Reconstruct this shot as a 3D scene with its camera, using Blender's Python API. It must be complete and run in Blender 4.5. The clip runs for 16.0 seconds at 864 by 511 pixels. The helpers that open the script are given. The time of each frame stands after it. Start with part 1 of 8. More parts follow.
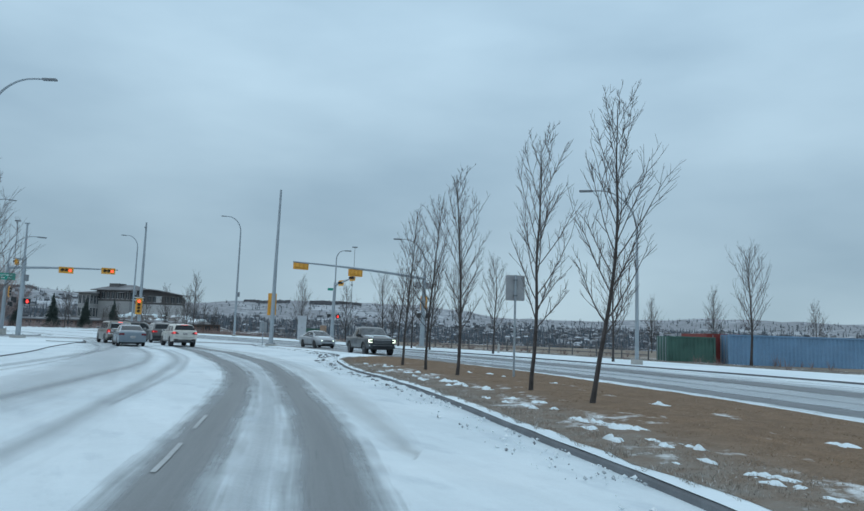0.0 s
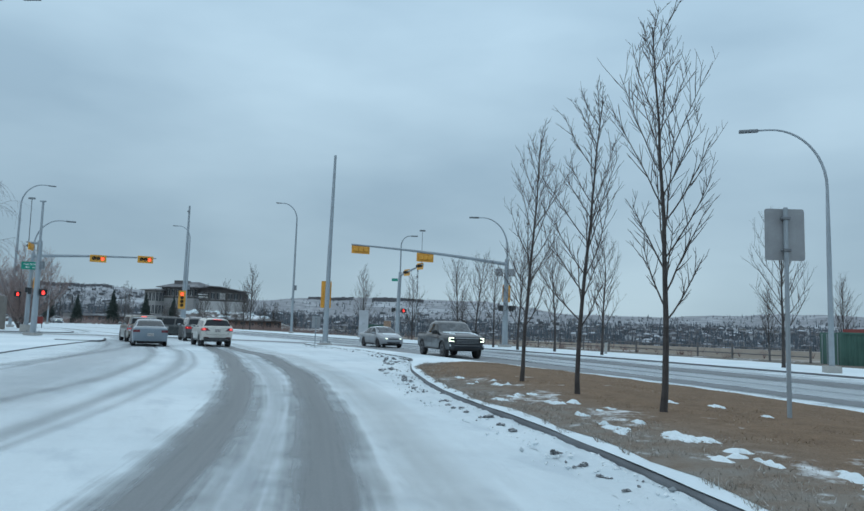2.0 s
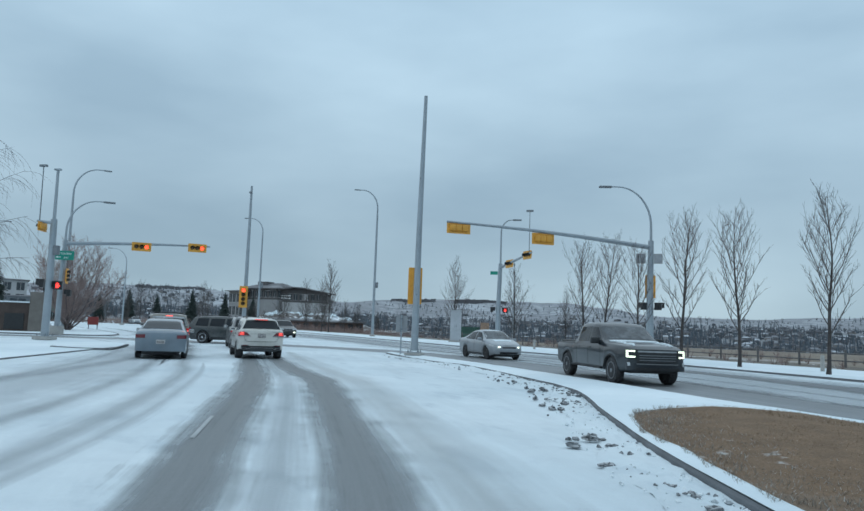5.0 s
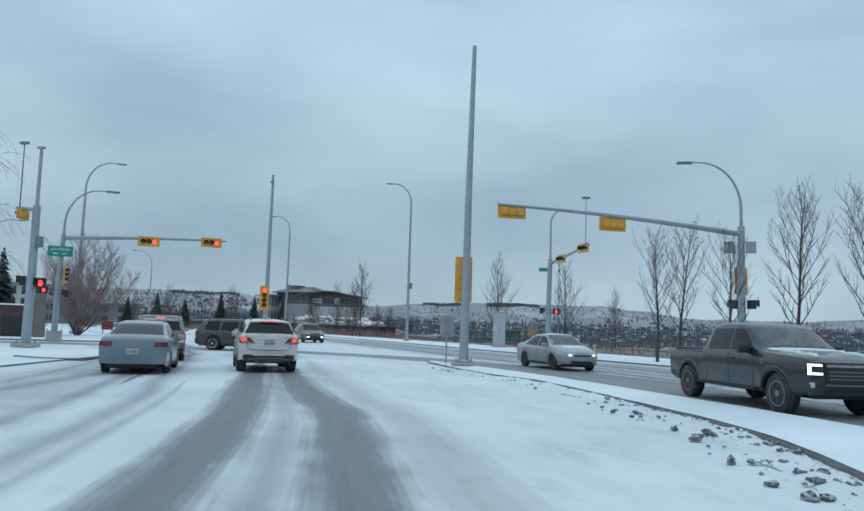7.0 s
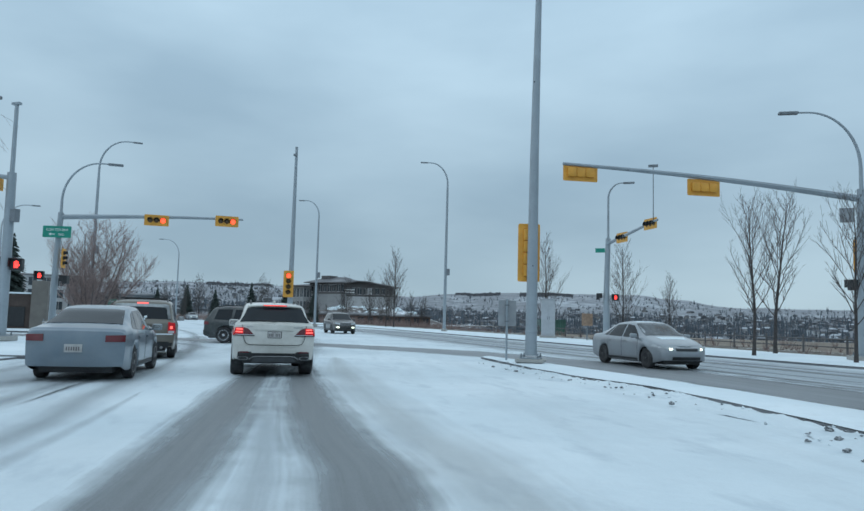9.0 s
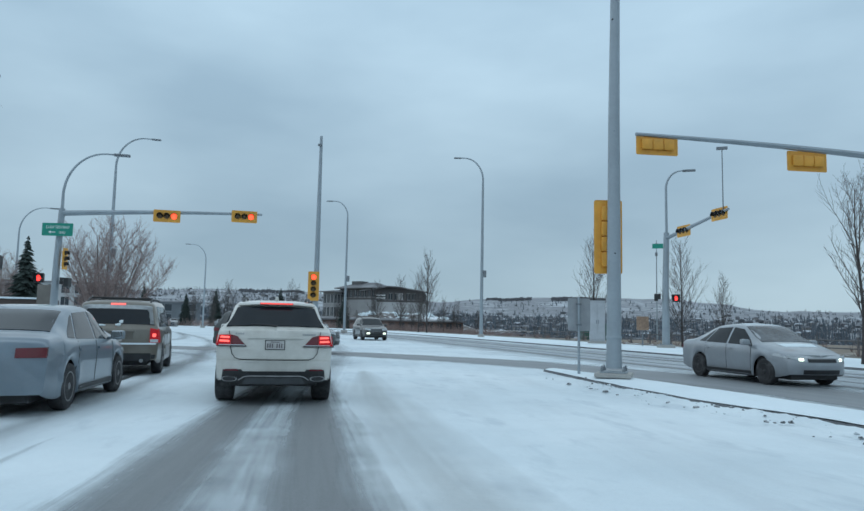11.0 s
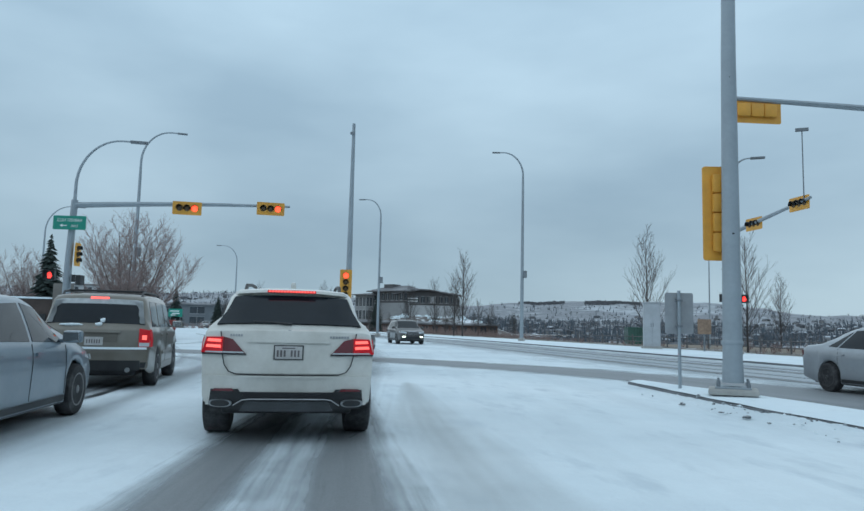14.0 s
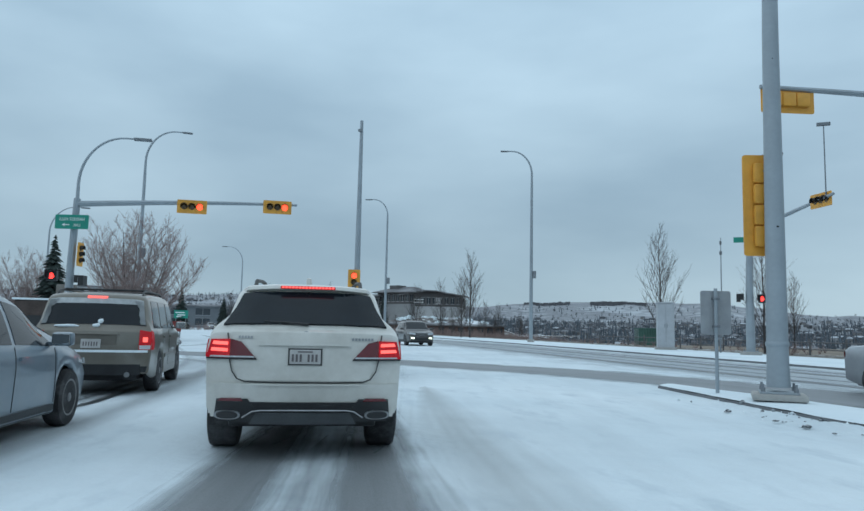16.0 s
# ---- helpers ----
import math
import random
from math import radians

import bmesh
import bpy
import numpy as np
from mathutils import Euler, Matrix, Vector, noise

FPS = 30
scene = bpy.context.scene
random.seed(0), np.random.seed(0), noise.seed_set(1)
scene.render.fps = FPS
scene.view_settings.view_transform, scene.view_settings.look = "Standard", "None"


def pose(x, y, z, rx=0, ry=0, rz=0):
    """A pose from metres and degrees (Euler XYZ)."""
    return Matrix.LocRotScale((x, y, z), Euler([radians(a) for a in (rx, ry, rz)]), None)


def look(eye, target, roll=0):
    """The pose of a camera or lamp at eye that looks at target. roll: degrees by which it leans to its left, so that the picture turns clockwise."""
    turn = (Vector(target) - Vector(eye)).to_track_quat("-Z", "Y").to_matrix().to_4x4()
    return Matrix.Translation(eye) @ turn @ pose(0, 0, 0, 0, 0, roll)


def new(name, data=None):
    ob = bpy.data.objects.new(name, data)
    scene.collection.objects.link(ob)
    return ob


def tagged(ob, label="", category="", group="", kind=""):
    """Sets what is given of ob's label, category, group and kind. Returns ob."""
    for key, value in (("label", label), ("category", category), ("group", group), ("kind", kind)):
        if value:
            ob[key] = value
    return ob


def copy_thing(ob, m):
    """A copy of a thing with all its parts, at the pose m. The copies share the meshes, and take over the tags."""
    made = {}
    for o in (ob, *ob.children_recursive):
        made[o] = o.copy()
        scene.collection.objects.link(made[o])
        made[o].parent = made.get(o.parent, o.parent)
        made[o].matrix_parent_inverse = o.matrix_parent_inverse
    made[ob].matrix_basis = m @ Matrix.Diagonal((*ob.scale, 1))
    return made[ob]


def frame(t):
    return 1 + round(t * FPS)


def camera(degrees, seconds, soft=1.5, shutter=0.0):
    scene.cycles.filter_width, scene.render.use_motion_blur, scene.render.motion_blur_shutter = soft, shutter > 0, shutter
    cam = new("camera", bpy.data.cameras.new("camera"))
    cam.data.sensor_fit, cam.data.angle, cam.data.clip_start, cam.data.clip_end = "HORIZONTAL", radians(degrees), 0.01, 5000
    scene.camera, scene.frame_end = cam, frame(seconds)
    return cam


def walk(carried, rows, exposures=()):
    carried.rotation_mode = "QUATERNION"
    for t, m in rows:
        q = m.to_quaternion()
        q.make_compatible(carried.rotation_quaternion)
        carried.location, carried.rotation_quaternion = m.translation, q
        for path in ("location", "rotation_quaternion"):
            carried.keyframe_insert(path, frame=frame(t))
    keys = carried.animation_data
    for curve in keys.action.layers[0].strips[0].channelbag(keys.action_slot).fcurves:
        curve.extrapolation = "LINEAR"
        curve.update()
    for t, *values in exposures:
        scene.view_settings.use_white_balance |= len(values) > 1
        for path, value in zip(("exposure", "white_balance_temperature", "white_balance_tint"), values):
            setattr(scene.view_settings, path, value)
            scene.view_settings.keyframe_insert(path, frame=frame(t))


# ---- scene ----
cam = camera(63.0, 16.0, soft=1.5)
PATH = [
    (0, (4.331, -4.046, 1.421), (4.315, -2.058, 1.642), 1.9),
    (0.5, (3.96, -1.253, 1.448), (3.907, 0.734, 1.668), 1.7),
    (1, (3.562, 1.591, 1.427), (3.463, 3.576, 1.65), 1.6),
    (1.5, (3.06, 4.245, 1.457), (2.912, 6.228, 1.667), 1.6),
    (2, (2.491, 6.725, 1.345), (2.302, 8.706, 1.551), 1.8),
    (2.5, (1.959, 9.205, 1.32), (1.728, 11.181, 1.524), 2.0),
    (3, (1.403, 11.341, 1.326), (1.134, 13.312, 1.527), 2.0),
    (3.5, (0.826, 13.492, 1.359), (0.521, 15.459, 1.559), 1.8),
    (4, (0.224, 15.606, 1.351), (-0.117, 17.566, 1.553), 1.9),
    (4.5, (-0.328, 17.483, 1.386), (-0.707, 19.436, 1.587), 2.0),
    (5, (-0.906, 19.262, 1.384), (-1.323, 21.208, 1.588), 2.0),
    (7.5, (-3.559, 26.763, 1.332), (-4.078, 28.683, 1.543), 1.7),
    (8, (-4.12, 28.168, 1.317), (-4.659, 30.083, 1.513), 1.6),
    (8.5, (-4.637, 29.526, 1.29), (-5.204, 31.435, 1.475), 1.6),
    (9, (-5.186, 30.844, 1.25), (-5.776, 32.746, 1.432), 1.5),
    (11.5, (-7.374, 35.613, 1.196), (-8.061, 37.481, 1.394), 1.2),
    (12, (-7.729, 36.182, 1.2), (-8.43, 38.044, 1.398), 1.3),
    (12.5, (-8.013, 36.734, 1.199), (-8.73, 38.591, 1.397), 1.3),
    (13, (-8.28, 37.219, 1.164), (-9.011, 39.07, 1.363), 1.4),
    (13.5, (-8.505, 37.625, 1.151), (-9.248, 39.471, 1.352), 1.3),
    (14, (-8.689, 37.981, 1.13), (-9.443, 39.822, 1.334), 1.3),
    (14.5, (-8.874, 38.206, 1.151), (-9.633, 40.045, 1.353), 1.2),
    (15, (-9.01, 38.465, 1.092), (-9.775, 40.301, 1.303), 1.3),
    (15.5, (-9.132, 38.645, 1.078), (-9.901, 40.479, 1.291), 1.3),
    (16, (-9.257, 38.672, 1.119), (-10.024, 40.507, 1.326), 1.2),
]
walk(cam, [(t, look(eye, aim, roll)) for t, eye, aim, roll in PATH])

# ---- world, sun ----
world = bpy.data.worlds.new("overcast_sky")
scene.world = world
world.use_nodes = True
wn, wl = world.node_tree.nodes, world.node_tree.links
wn.clear()
w_out = wn.new("ShaderNodeOutputWorld")
w_bg = wn.new("ShaderNodeBackground")
w_coord = wn.new("ShaderNodeTexCoord")
w_map = wn.new("ShaderNodeMapping")
w_map.inputs["Scale"].default_value = (1.0, 1.25, 3.0)
w_map.inputs["Rotation"].default_value = (0.05, 0.09, 0.5)
w_noise = wn.new("ShaderNodeTexNoise")
w_noise.inputs["Scale"].default_value = 2.1
w_noise.inputs["Detail"].default_value = 6.0
w_noise.inputs["Roughness"].default_value = 0.45
w_ramp = wn.new("ShaderNodeValToRGB")
w_ramp.color_ramp.elements[0].position = 0.34
w_ramp.color_ramp.elements[0].color = (0.312, 0.455, 0.560, 1)
w_ramp.color_ramp.elements[1].position = 0.70
w_ramp.color_ramp.elements[1].color = (0.458, 0.632, 0.742, 1)
w_sky = wn.new("ShaderNodeTexSky")
w_sky.sky_type = "NISHITA"
w_sky.sun_disc = False
w_sky.sun_elevation = radians(38)
w_sky.sun_rotation = radians(200)
w_gain = wn.new("ShaderNodeMixRGB")
w_gain.blend_type = "MULTIPLY"
w_gain.inputs[0].default_value = 1.0
w_gain.inputs[2].default_value = (0.05, 0.05, 0.05, 1)
w_mix = wn.new("ShaderNodeMixRGB")
w_mix.inputs[0].default_value = 0.9
wl.new(w_coord.outputs["Generated"], w_map.inputs["Vector"])
wl.new(w_map.outputs["Vector"], w_noise.inputs["Vector"])
wl.new(w_noise.outputs["Fac"], w_ramp.inputs["Fac"])
wl.new(w_sky.outputs["Color"], w_gain.inputs[1])
wl.new(w_gain.outputs[0], w_mix.inputs[1])
wl.new(w_ramp.outputs["Color"], w_mix.inputs[2])
w_sep = wn.new("ShaderNodeSeparateXYZ")
wl.new(w_coord.outputs["Generated"], w_sep.inputs[0])
w_rise = wn.new("ShaderNodeValToRGB")
w_rise.color_ramp.elements[0].position = 0.0
w_rise.color_ramp.elements[0].color = (1.01, 0.985, 0.97, 1)
w_rise.color_ramp.elements[1].position = 0.42
w_rise.color_ramp.elements[1].color = (1.22, 1.22, 1.25, 1)
mid_stop = w_rise.color_ramp.elements.new(0.14)
mid_stop.color = (0.965, 0.955, 0.965, 1)
wl.new(w_sep.outputs["Z"], w_rise.inputs["Fac"])
w_grad = wn.new("ShaderNodeMixRGB")
w_grad.blend_type = "MULTIPLY"
w_grad.inputs[0].default_value = 1.0
wl.new(w_mix.outputs[0], w_grad.inputs[1])
wl.new(w_rise.outputs["Color"], w_grad.inputs[2])
wl.new(w_grad.outputs[0], w_bg.inputs["Color"])
w_bg.inputs["Strength"].default_value = 1.05
wl.new(w_bg.outputs[0], w_out.inputs["Surface"])

sun = new("sun", bpy.data.lights.new("sun", "SUN"))
sun.data.energy = 0.62
sun.data.angle = radians(150)
sun.data.color = (1.0, 0.97, 0.93)
sun.matrix_world = look((-30, 45, 100), (0, 40, 0))


# ---- materials ----
def material(name):
    m = bpy.data.materials.new(name)
    m.use_nodes = True
    m.node_tree.nodes.clear()
    out = m.node_tree.nodes.new("ShaderNodeOutputMaterial")
    bsdf = m.node_tree.nodes.new("ShaderNodeBsdfPrincipled")
    m.node_tree.links.new(bsdf.outputs[0], out.inputs["Surface"])
    return m, m.node_tree.nodes, m.node_tree.links, bsdf, out


def noise_node(nodes, links, scale, detail=5.0, rough=0.55, vec=None):
    n = nodes.new("ShaderNodeTexNoise")
    n.inputs["Scale"].default_value = scale
    n.inputs["Detail"].default_value = detail
    n.inputs["Roughness"].default_value = rough
    if vec is not None:
        links.new(vec, n.inputs["Vector"])
    return n


def ramp_node(nodes, links, fac, stops):
    r = nodes.new("ShaderNodeValToRGB")
    while len(r.color_ramp.elements) < len(stops):
        r.color_ramp.elements.new(0.5)
    for e, (p, c) in zip(r.color_ramp.elements, stops):
        e.position = p
        e.color = (*c, 1) if len(c) == 3 else c
    links.new(fac, r.inputs["Fac"])
    return r


def mixed(nodes, links, fac, a, b, blend="MIX"):
    n = nodes.new("ShaderNodeMixRGB")
    n.blend_type = blend
    for slot, v in ((0, fac), (1, a), (2, b)):
        if isinstance(v, (int, float)):
            n.inputs[slot].default_value = v
        elif isinstance(v, tuple):
            n.inputs[slot].default_value = (*v, 1)
        else:
            links.new(v, n.inputs[slot])
    return n.outputs[0]


def plain(name, base, rough=0.5, metal=0.0, vary=0.15, scale=6.0, fine=60.0, bump=0.0, coat=0.0, dirt=None, dirt_amount=0.0, by_object=False, dirt_from=0.45):
    """A surface with variation at two scales, and dirt in patches."""
    m, n, l, b, _ = material(name)
    co = n.new("ShaderNodeTexCoord")
    big = noise_node(n, l, scale, 4, vec=co.outputs["Object"])
    small = noise_node(n, l, fine, 3, vec=co.outputs["Object"])
    lo = tuple(c * (1 - vary) for c in base)
    hi = tuple(min(1, c * (1 + vary)) for c in base)
    col = ramp_node(n, l, big.outputs["Fac"], [(0.3, lo), (0.7, hi)]).outputs["Color"]
    grain = ramp_node(n, l, small.outputs["Fac"], [(0.3, (0.5 - vary / 3,) * 3), (0.7, (0.5 + vary / 3,) * 3)]).outputs["Color"]
    col = mixed(n, l, 0.6, col, grain, "OVERLAY")
    if dirt:
        d = noise_node(n, l, scale * 0.6, 6, 0.7, vec=co.outputs["Object"])
        mask = ramp_node(n, l, d.outputs["Fac"], [(dirt_from, (0, 0, 0)), (dirt_from + 0.3, (dirt_amount,) * 3)]).outputs["Color"]
        col = mixed(n, l, mask, col, dirt)
    if by_object:
        info = n.new("ShaderNodeObjectInfo")
        tint = ramp_node(n, l, info.outputs["Random"], [(0.0, (0.8, 0.8, 0.8)), (1.0, (1.15, 1.15, 1.15))]).outputs["Color"]
        col = mixed(n, l, 1.0, col, tint, "MULTIPLY")
    l.new(col, b.inputs["Base Color"])
    b.inputs["Roughness"].default_value = rough
    b.inputs["Metallic"].default_value = metal
    b.inputs["Coat Weight"].default_value = coat
    if bump:
        bn = n.new("ShaderNodeBump")
        bn.inputs["Strength"].default_value = bump
        bn.inputs["Distance"].default_value = 0.02
        l.new(small.outputs["Fac"], bn.inputs["Height"])
        l.new(bn.outputs[0], b.inputs["Normal"])
    return m


def lamp_glow(name, colour, strength):
    m, n, l, b, _ = material(name)
    b.inputs["Base Color"].default_value = (*colour, 1)
    b.inputs["Roughness"].default_value = 0.25
    b.inputs["Emission Color"].default_value = (*colour, 1)
    b.inputs["Emission Strength"].default_value = strength
    return m


SNOW_A, SNOW_B = (0.665, 0.75, 0.795), (0.81, 0.88, 0.915)


def make_snow(name, road):
    """Snow; on the road thin, with worn grey drifts where the asphalt shows through, and dimple and scuff shade painted
    in.
    """
    m, n, l, b, _ = material(name)
    co = n.new("ShaderNodeTexCoord")
    big = noise_node(n, l, 0.22, 4, vec=co.outputs["Object"])
    mid = noise_node(n, l, 1.9, 6, 0.6, vec=co.outputs["Object"])
    small = noise_node(n, l, 35, 3, vec=co.outputs["Object"])
    tone = 0.95 if road else 1.0
    col = ramp_node(n, l, big.outputs["Fac"], [(0.3, tuple(c * tone for c in SNOW_A)), (0.65, tuple(c * tone for c in SNOW_B))]).outputs["Color"]
    g = ramp_node(n, l, small.outputs["Fac"], [(0.3, (0.46,) * 3), (0.7, (0.54,) * 3)]).outputs["Color"]
    col = mixed(n, l, 0.5, col, g, "OVERLAY")
    if road:
        st = n.new("ShaderNodeMapping")
        st.vector_type = "TEXTURE"
        st.inputs["Rotation"].default_value = (0, 0, radians(25))
        st.inputs["Scale"].default_value = (0.75, 7.0, 1)
        l.new(co.outputs["Object"], st.inputs["Vector"])
        streak = noise_node(n, l, 1.1, 5, 0.6, vec=st.outputs["Vector"])
        worn = ramp_node(n, l, streak.outputs["Fac"], [(0.42, (0.03, 0.03, 0.03)), (0.74, (0.22,) * 3)]).outputs["Color"]
        col = mixed(n, l, worn, col, (0.34, 0.36, 0.38))
        # Bluish-grey mottle that paints the soft shade of dimples into the snow.
        thin = ramp_node(n, l, mid.outputs["Fac"], [(0.48, (0, 0, 0)), (0.66, (0.13,) * 3)]).outputs["Color"]
        col = mixed(n, l, thin, col, (0.50, 0.56, 0.61))
        # Scuffs, drawn as grey-blue colour together with their slight shadows.
        sm = n.new("ShaderNodeMapping")
        sm.vector_type = "TEXTURE"
        sm.inputs["Rotation"].default_value = (0, 0, radians(32))
        sm.inputs["Scale"].default_value = (0.7, 1.9, 1)
        l.new(co.outputs["Object"], sm.inputs["Vector"])
        scuff = noise_node(n, l, 1.15, 4, 0.6, vec=sm.outputs["Vector"])
        scuff_shade = ramp_node(n, l, scuff.outputs["Fac"], [(0.55, (0, 0, 0)), (0.68, (0.34,) * 3)]).outputs["Color"]
        col = mixed(n, l, scuff_shade, col, (0.40, 0.47, 0.53))
    else:
        worn = ramp_node(n, l, mid.outputs["Fac"], [(0.60, (0, 0, 0)), (0.78, (0.3,) * 3)]).outputs["Color"]
        col = mixed(n, l, worn, col, (0.50, 0.50, 0.50))
    l.new(col, b.inputs["Base Color"])
    b.inputs["Roughness"].default_value = 0.75
    b.inputs["Specular IOR Level"].default_value = 0.25
    bn = n.new("ShaderNodeBump")
    bn.inputs["Strength"].default_value = 0.75
    bn.inputs["Distance"].default_value = 0.09
    l.new(mid.outputs["Fac"], bn.inputs["Height"])
    l.new(bn.outputs[0], b.inputs["Normal"])
    return m


def make_track(name, amount, soft, grey):
    """Bare asphalt in a wheel track: frayed towards its sides and broken by streaks of snow, which are left open."""
    m, n, l, b, out = material(name)
    uv = n.new("ShaderNodeUVMap")
    uv.uv_map = "uv"
    sep = n.new("ShaderNodeSeparateXYZ")
    l.new(uv.outputs[0], sep.inputs[0])
    mp = n.new("ShaderNodeMapping")
    mp.inputs["Scale"].default_value = (4.2, 0.07, 1)
    l.new(uv.outputs[0], mp.inputs["Vector"])
    streak = noise_node(n, l, 2.2, 6, 0.62, vec=mp.outputs["Vector"])
    co = n.new("ShaderNodeTexCoord")
    patch = noise_node(n, l, 0.9, 5, 0.6, vec=co.outputs["Object"])
    fine = noise_node(n, l, 90, 3, vec=co.outputs["Object"])

    def math_node(op, a, c):
        k = n.new("ShaderNodeMath")
        k.operation = op
        for i, v in enumerate((a, c)):
            if isinstance(v, (int, float)):
                k.inputs[i].default_value = v
            else:
                l.new(v, k.inputs[i])
        return k.outputs[0]
    edge = math_node("SUBTRACT", 1.0, math_node("MULTIPLY", math_node("ABSOLUTE", math_node("SUBTRACT", sep.outputs["X"], 0.5), 0), 2.0))
    v = math_node("ADD", edge, math_node("MULTIPLY", math_node("SUBTRACT", streak.outputs["Fac"], 0.5), 0.85))
    v = math_node("ADD", v, math_node("MULTIPLY", math_node("SUBTRACT", patch.outputs["Fac"], 0.5), 0.5))
    alpha = ramp_node(n, l, v, [(0.18, (0, 0, 0)), (0.18 + soft, (amount,) * 3)]).outputs["Color"]
    dark = tuple(c * 0.72 for c in grey)
    col = ramp_node(n, l, streak.outputs["Fac"], [(0.3, dark), (0.7, grey)]).outputs["Color"]
    g = ramp_node(n, l, fine.outputs["Fac"], [(0.3, (0.38,) * 3), (0.7, (0.62,) * 3)]).outputs["Color"]
    col = mixed(n, l, 0.6, col, g, "OVERLAY")
    l.new(col, b.inputs["Base Color"])
    b.inputs["Roughness"].default_value = 0.55
    tr = n.new("ShaderNodeBsdfTransparent")
    mx = n.new("ShaderNodeMixShader")
    l.new(alpha, mx.inputs[0])
    l.new(tr.outputs[0], mx.inputs[1])
    l.new(b.outputs[0], mx.inputs[2])
    l.new(mx.outputs[0], out.inputs["Surface"])
    return m


def make_grass_ground(name, snow_lo, snow_hi, brown, brown2, scale, snow=(0.80, 0.83, 0.86)):
    m, n, l, b, _ = material(name)
    co = n.new("ShaderNodeTexCoord")
    big = noise_node(n, l, scale, 6, 0.6, vec=co.outputs["Object"])
    mid = noise_node(n, l, scale * 6, 5, 0.6, vec=co.outputs["Object"])
    fine = noise_node(n, l, scale * 60, 3, 0.6, vec=co.outputs["Object"])
    col = ramp_node(n, l, mid.outputs["Fac"], [(0.3, brown), (0.7, brown2)]).outputs["Color"]
    g = ramp_node(n, l, fine.outputs["Fac"], [(0.3, (0.32,) * 3), (0.7, (0.68,) * 3)]).outputs["Color"]
    col = mixed(n, l, 0.7, col, g, "OVERLAY")
    k = mixed(n, l, 0.35, big.outputs["Fac"], mid.outputs["Fac"])
    mask = ramp_node(n, l, k, [(snow_lo, (0, 0, 0)), (snow_hi, (1, 1, 1))]).outputs["Color"]
    col = mixed(n, l, mask, col, snow)
    l.new(col, b.inputs["Base Color"])
    b.inputs["Roughness"].default_value = 0.9
    bn = n.new("ShaderNodeBump")
    bn.inputs["Strength"].default_value = 0.6
    bn.inputs["Distance"].default_value = 0.05
    l.new(fine.outputs["Fac"], bn.inputs["Height"])
    l.new(bn.outputs[0], b.inputs["Normal"])
    return m


M_SNOW_ROAD = make_snow("snowy_road", True)
M_SNOW = make_snow("snow", False)
M_TRACK = make_track("bare_track", 0.84, 0.62, (0.225, 0.24, 0.25))
M_BROWN_SLUSH = make_track("brown_slush", 0.24, 0.85, (0.36, 0.345, 0.32))
M_SLUSH = make_track("thin_slush", 0.17, 0.8, (0.32, 0.34, 0.36))
M_TRACK_ARC = make_track("arc_track", 0.21, 0.75, (0.28, 0.30, 0.32))
M_TRACK_FAINT = make_track("faint_track", 0.32, 0.75, (0.30, 0.32, 0.34))
M_TRACK_WIDE = make_track("worn_lane", 0.88, 0.5, (0.185, 0.197, 0.21))
M_LAWN = make_grass_ground("dry_bank", 0.55, 0.61, (0.12, 0.102, 0.083), (0.18, 0.155, 0.13), 0.5)
M_FIELD = make_grass_ground("winter_field", 0.54, 0.66, (0.16, 0.13, 0.10), (0.25, 0.20, 0.155), 0.02)
# Hill ground and its snow are greyed towards blue: distance haze as base colour.
M_HAZY_HILL = make_grass_ground("haze_toned_hills", 0.50, 0.63, (0.195, 0.205, 0.225), (0.29, 0.30, 0.32), 0.0062, (0.47, 0.50, 0.535))
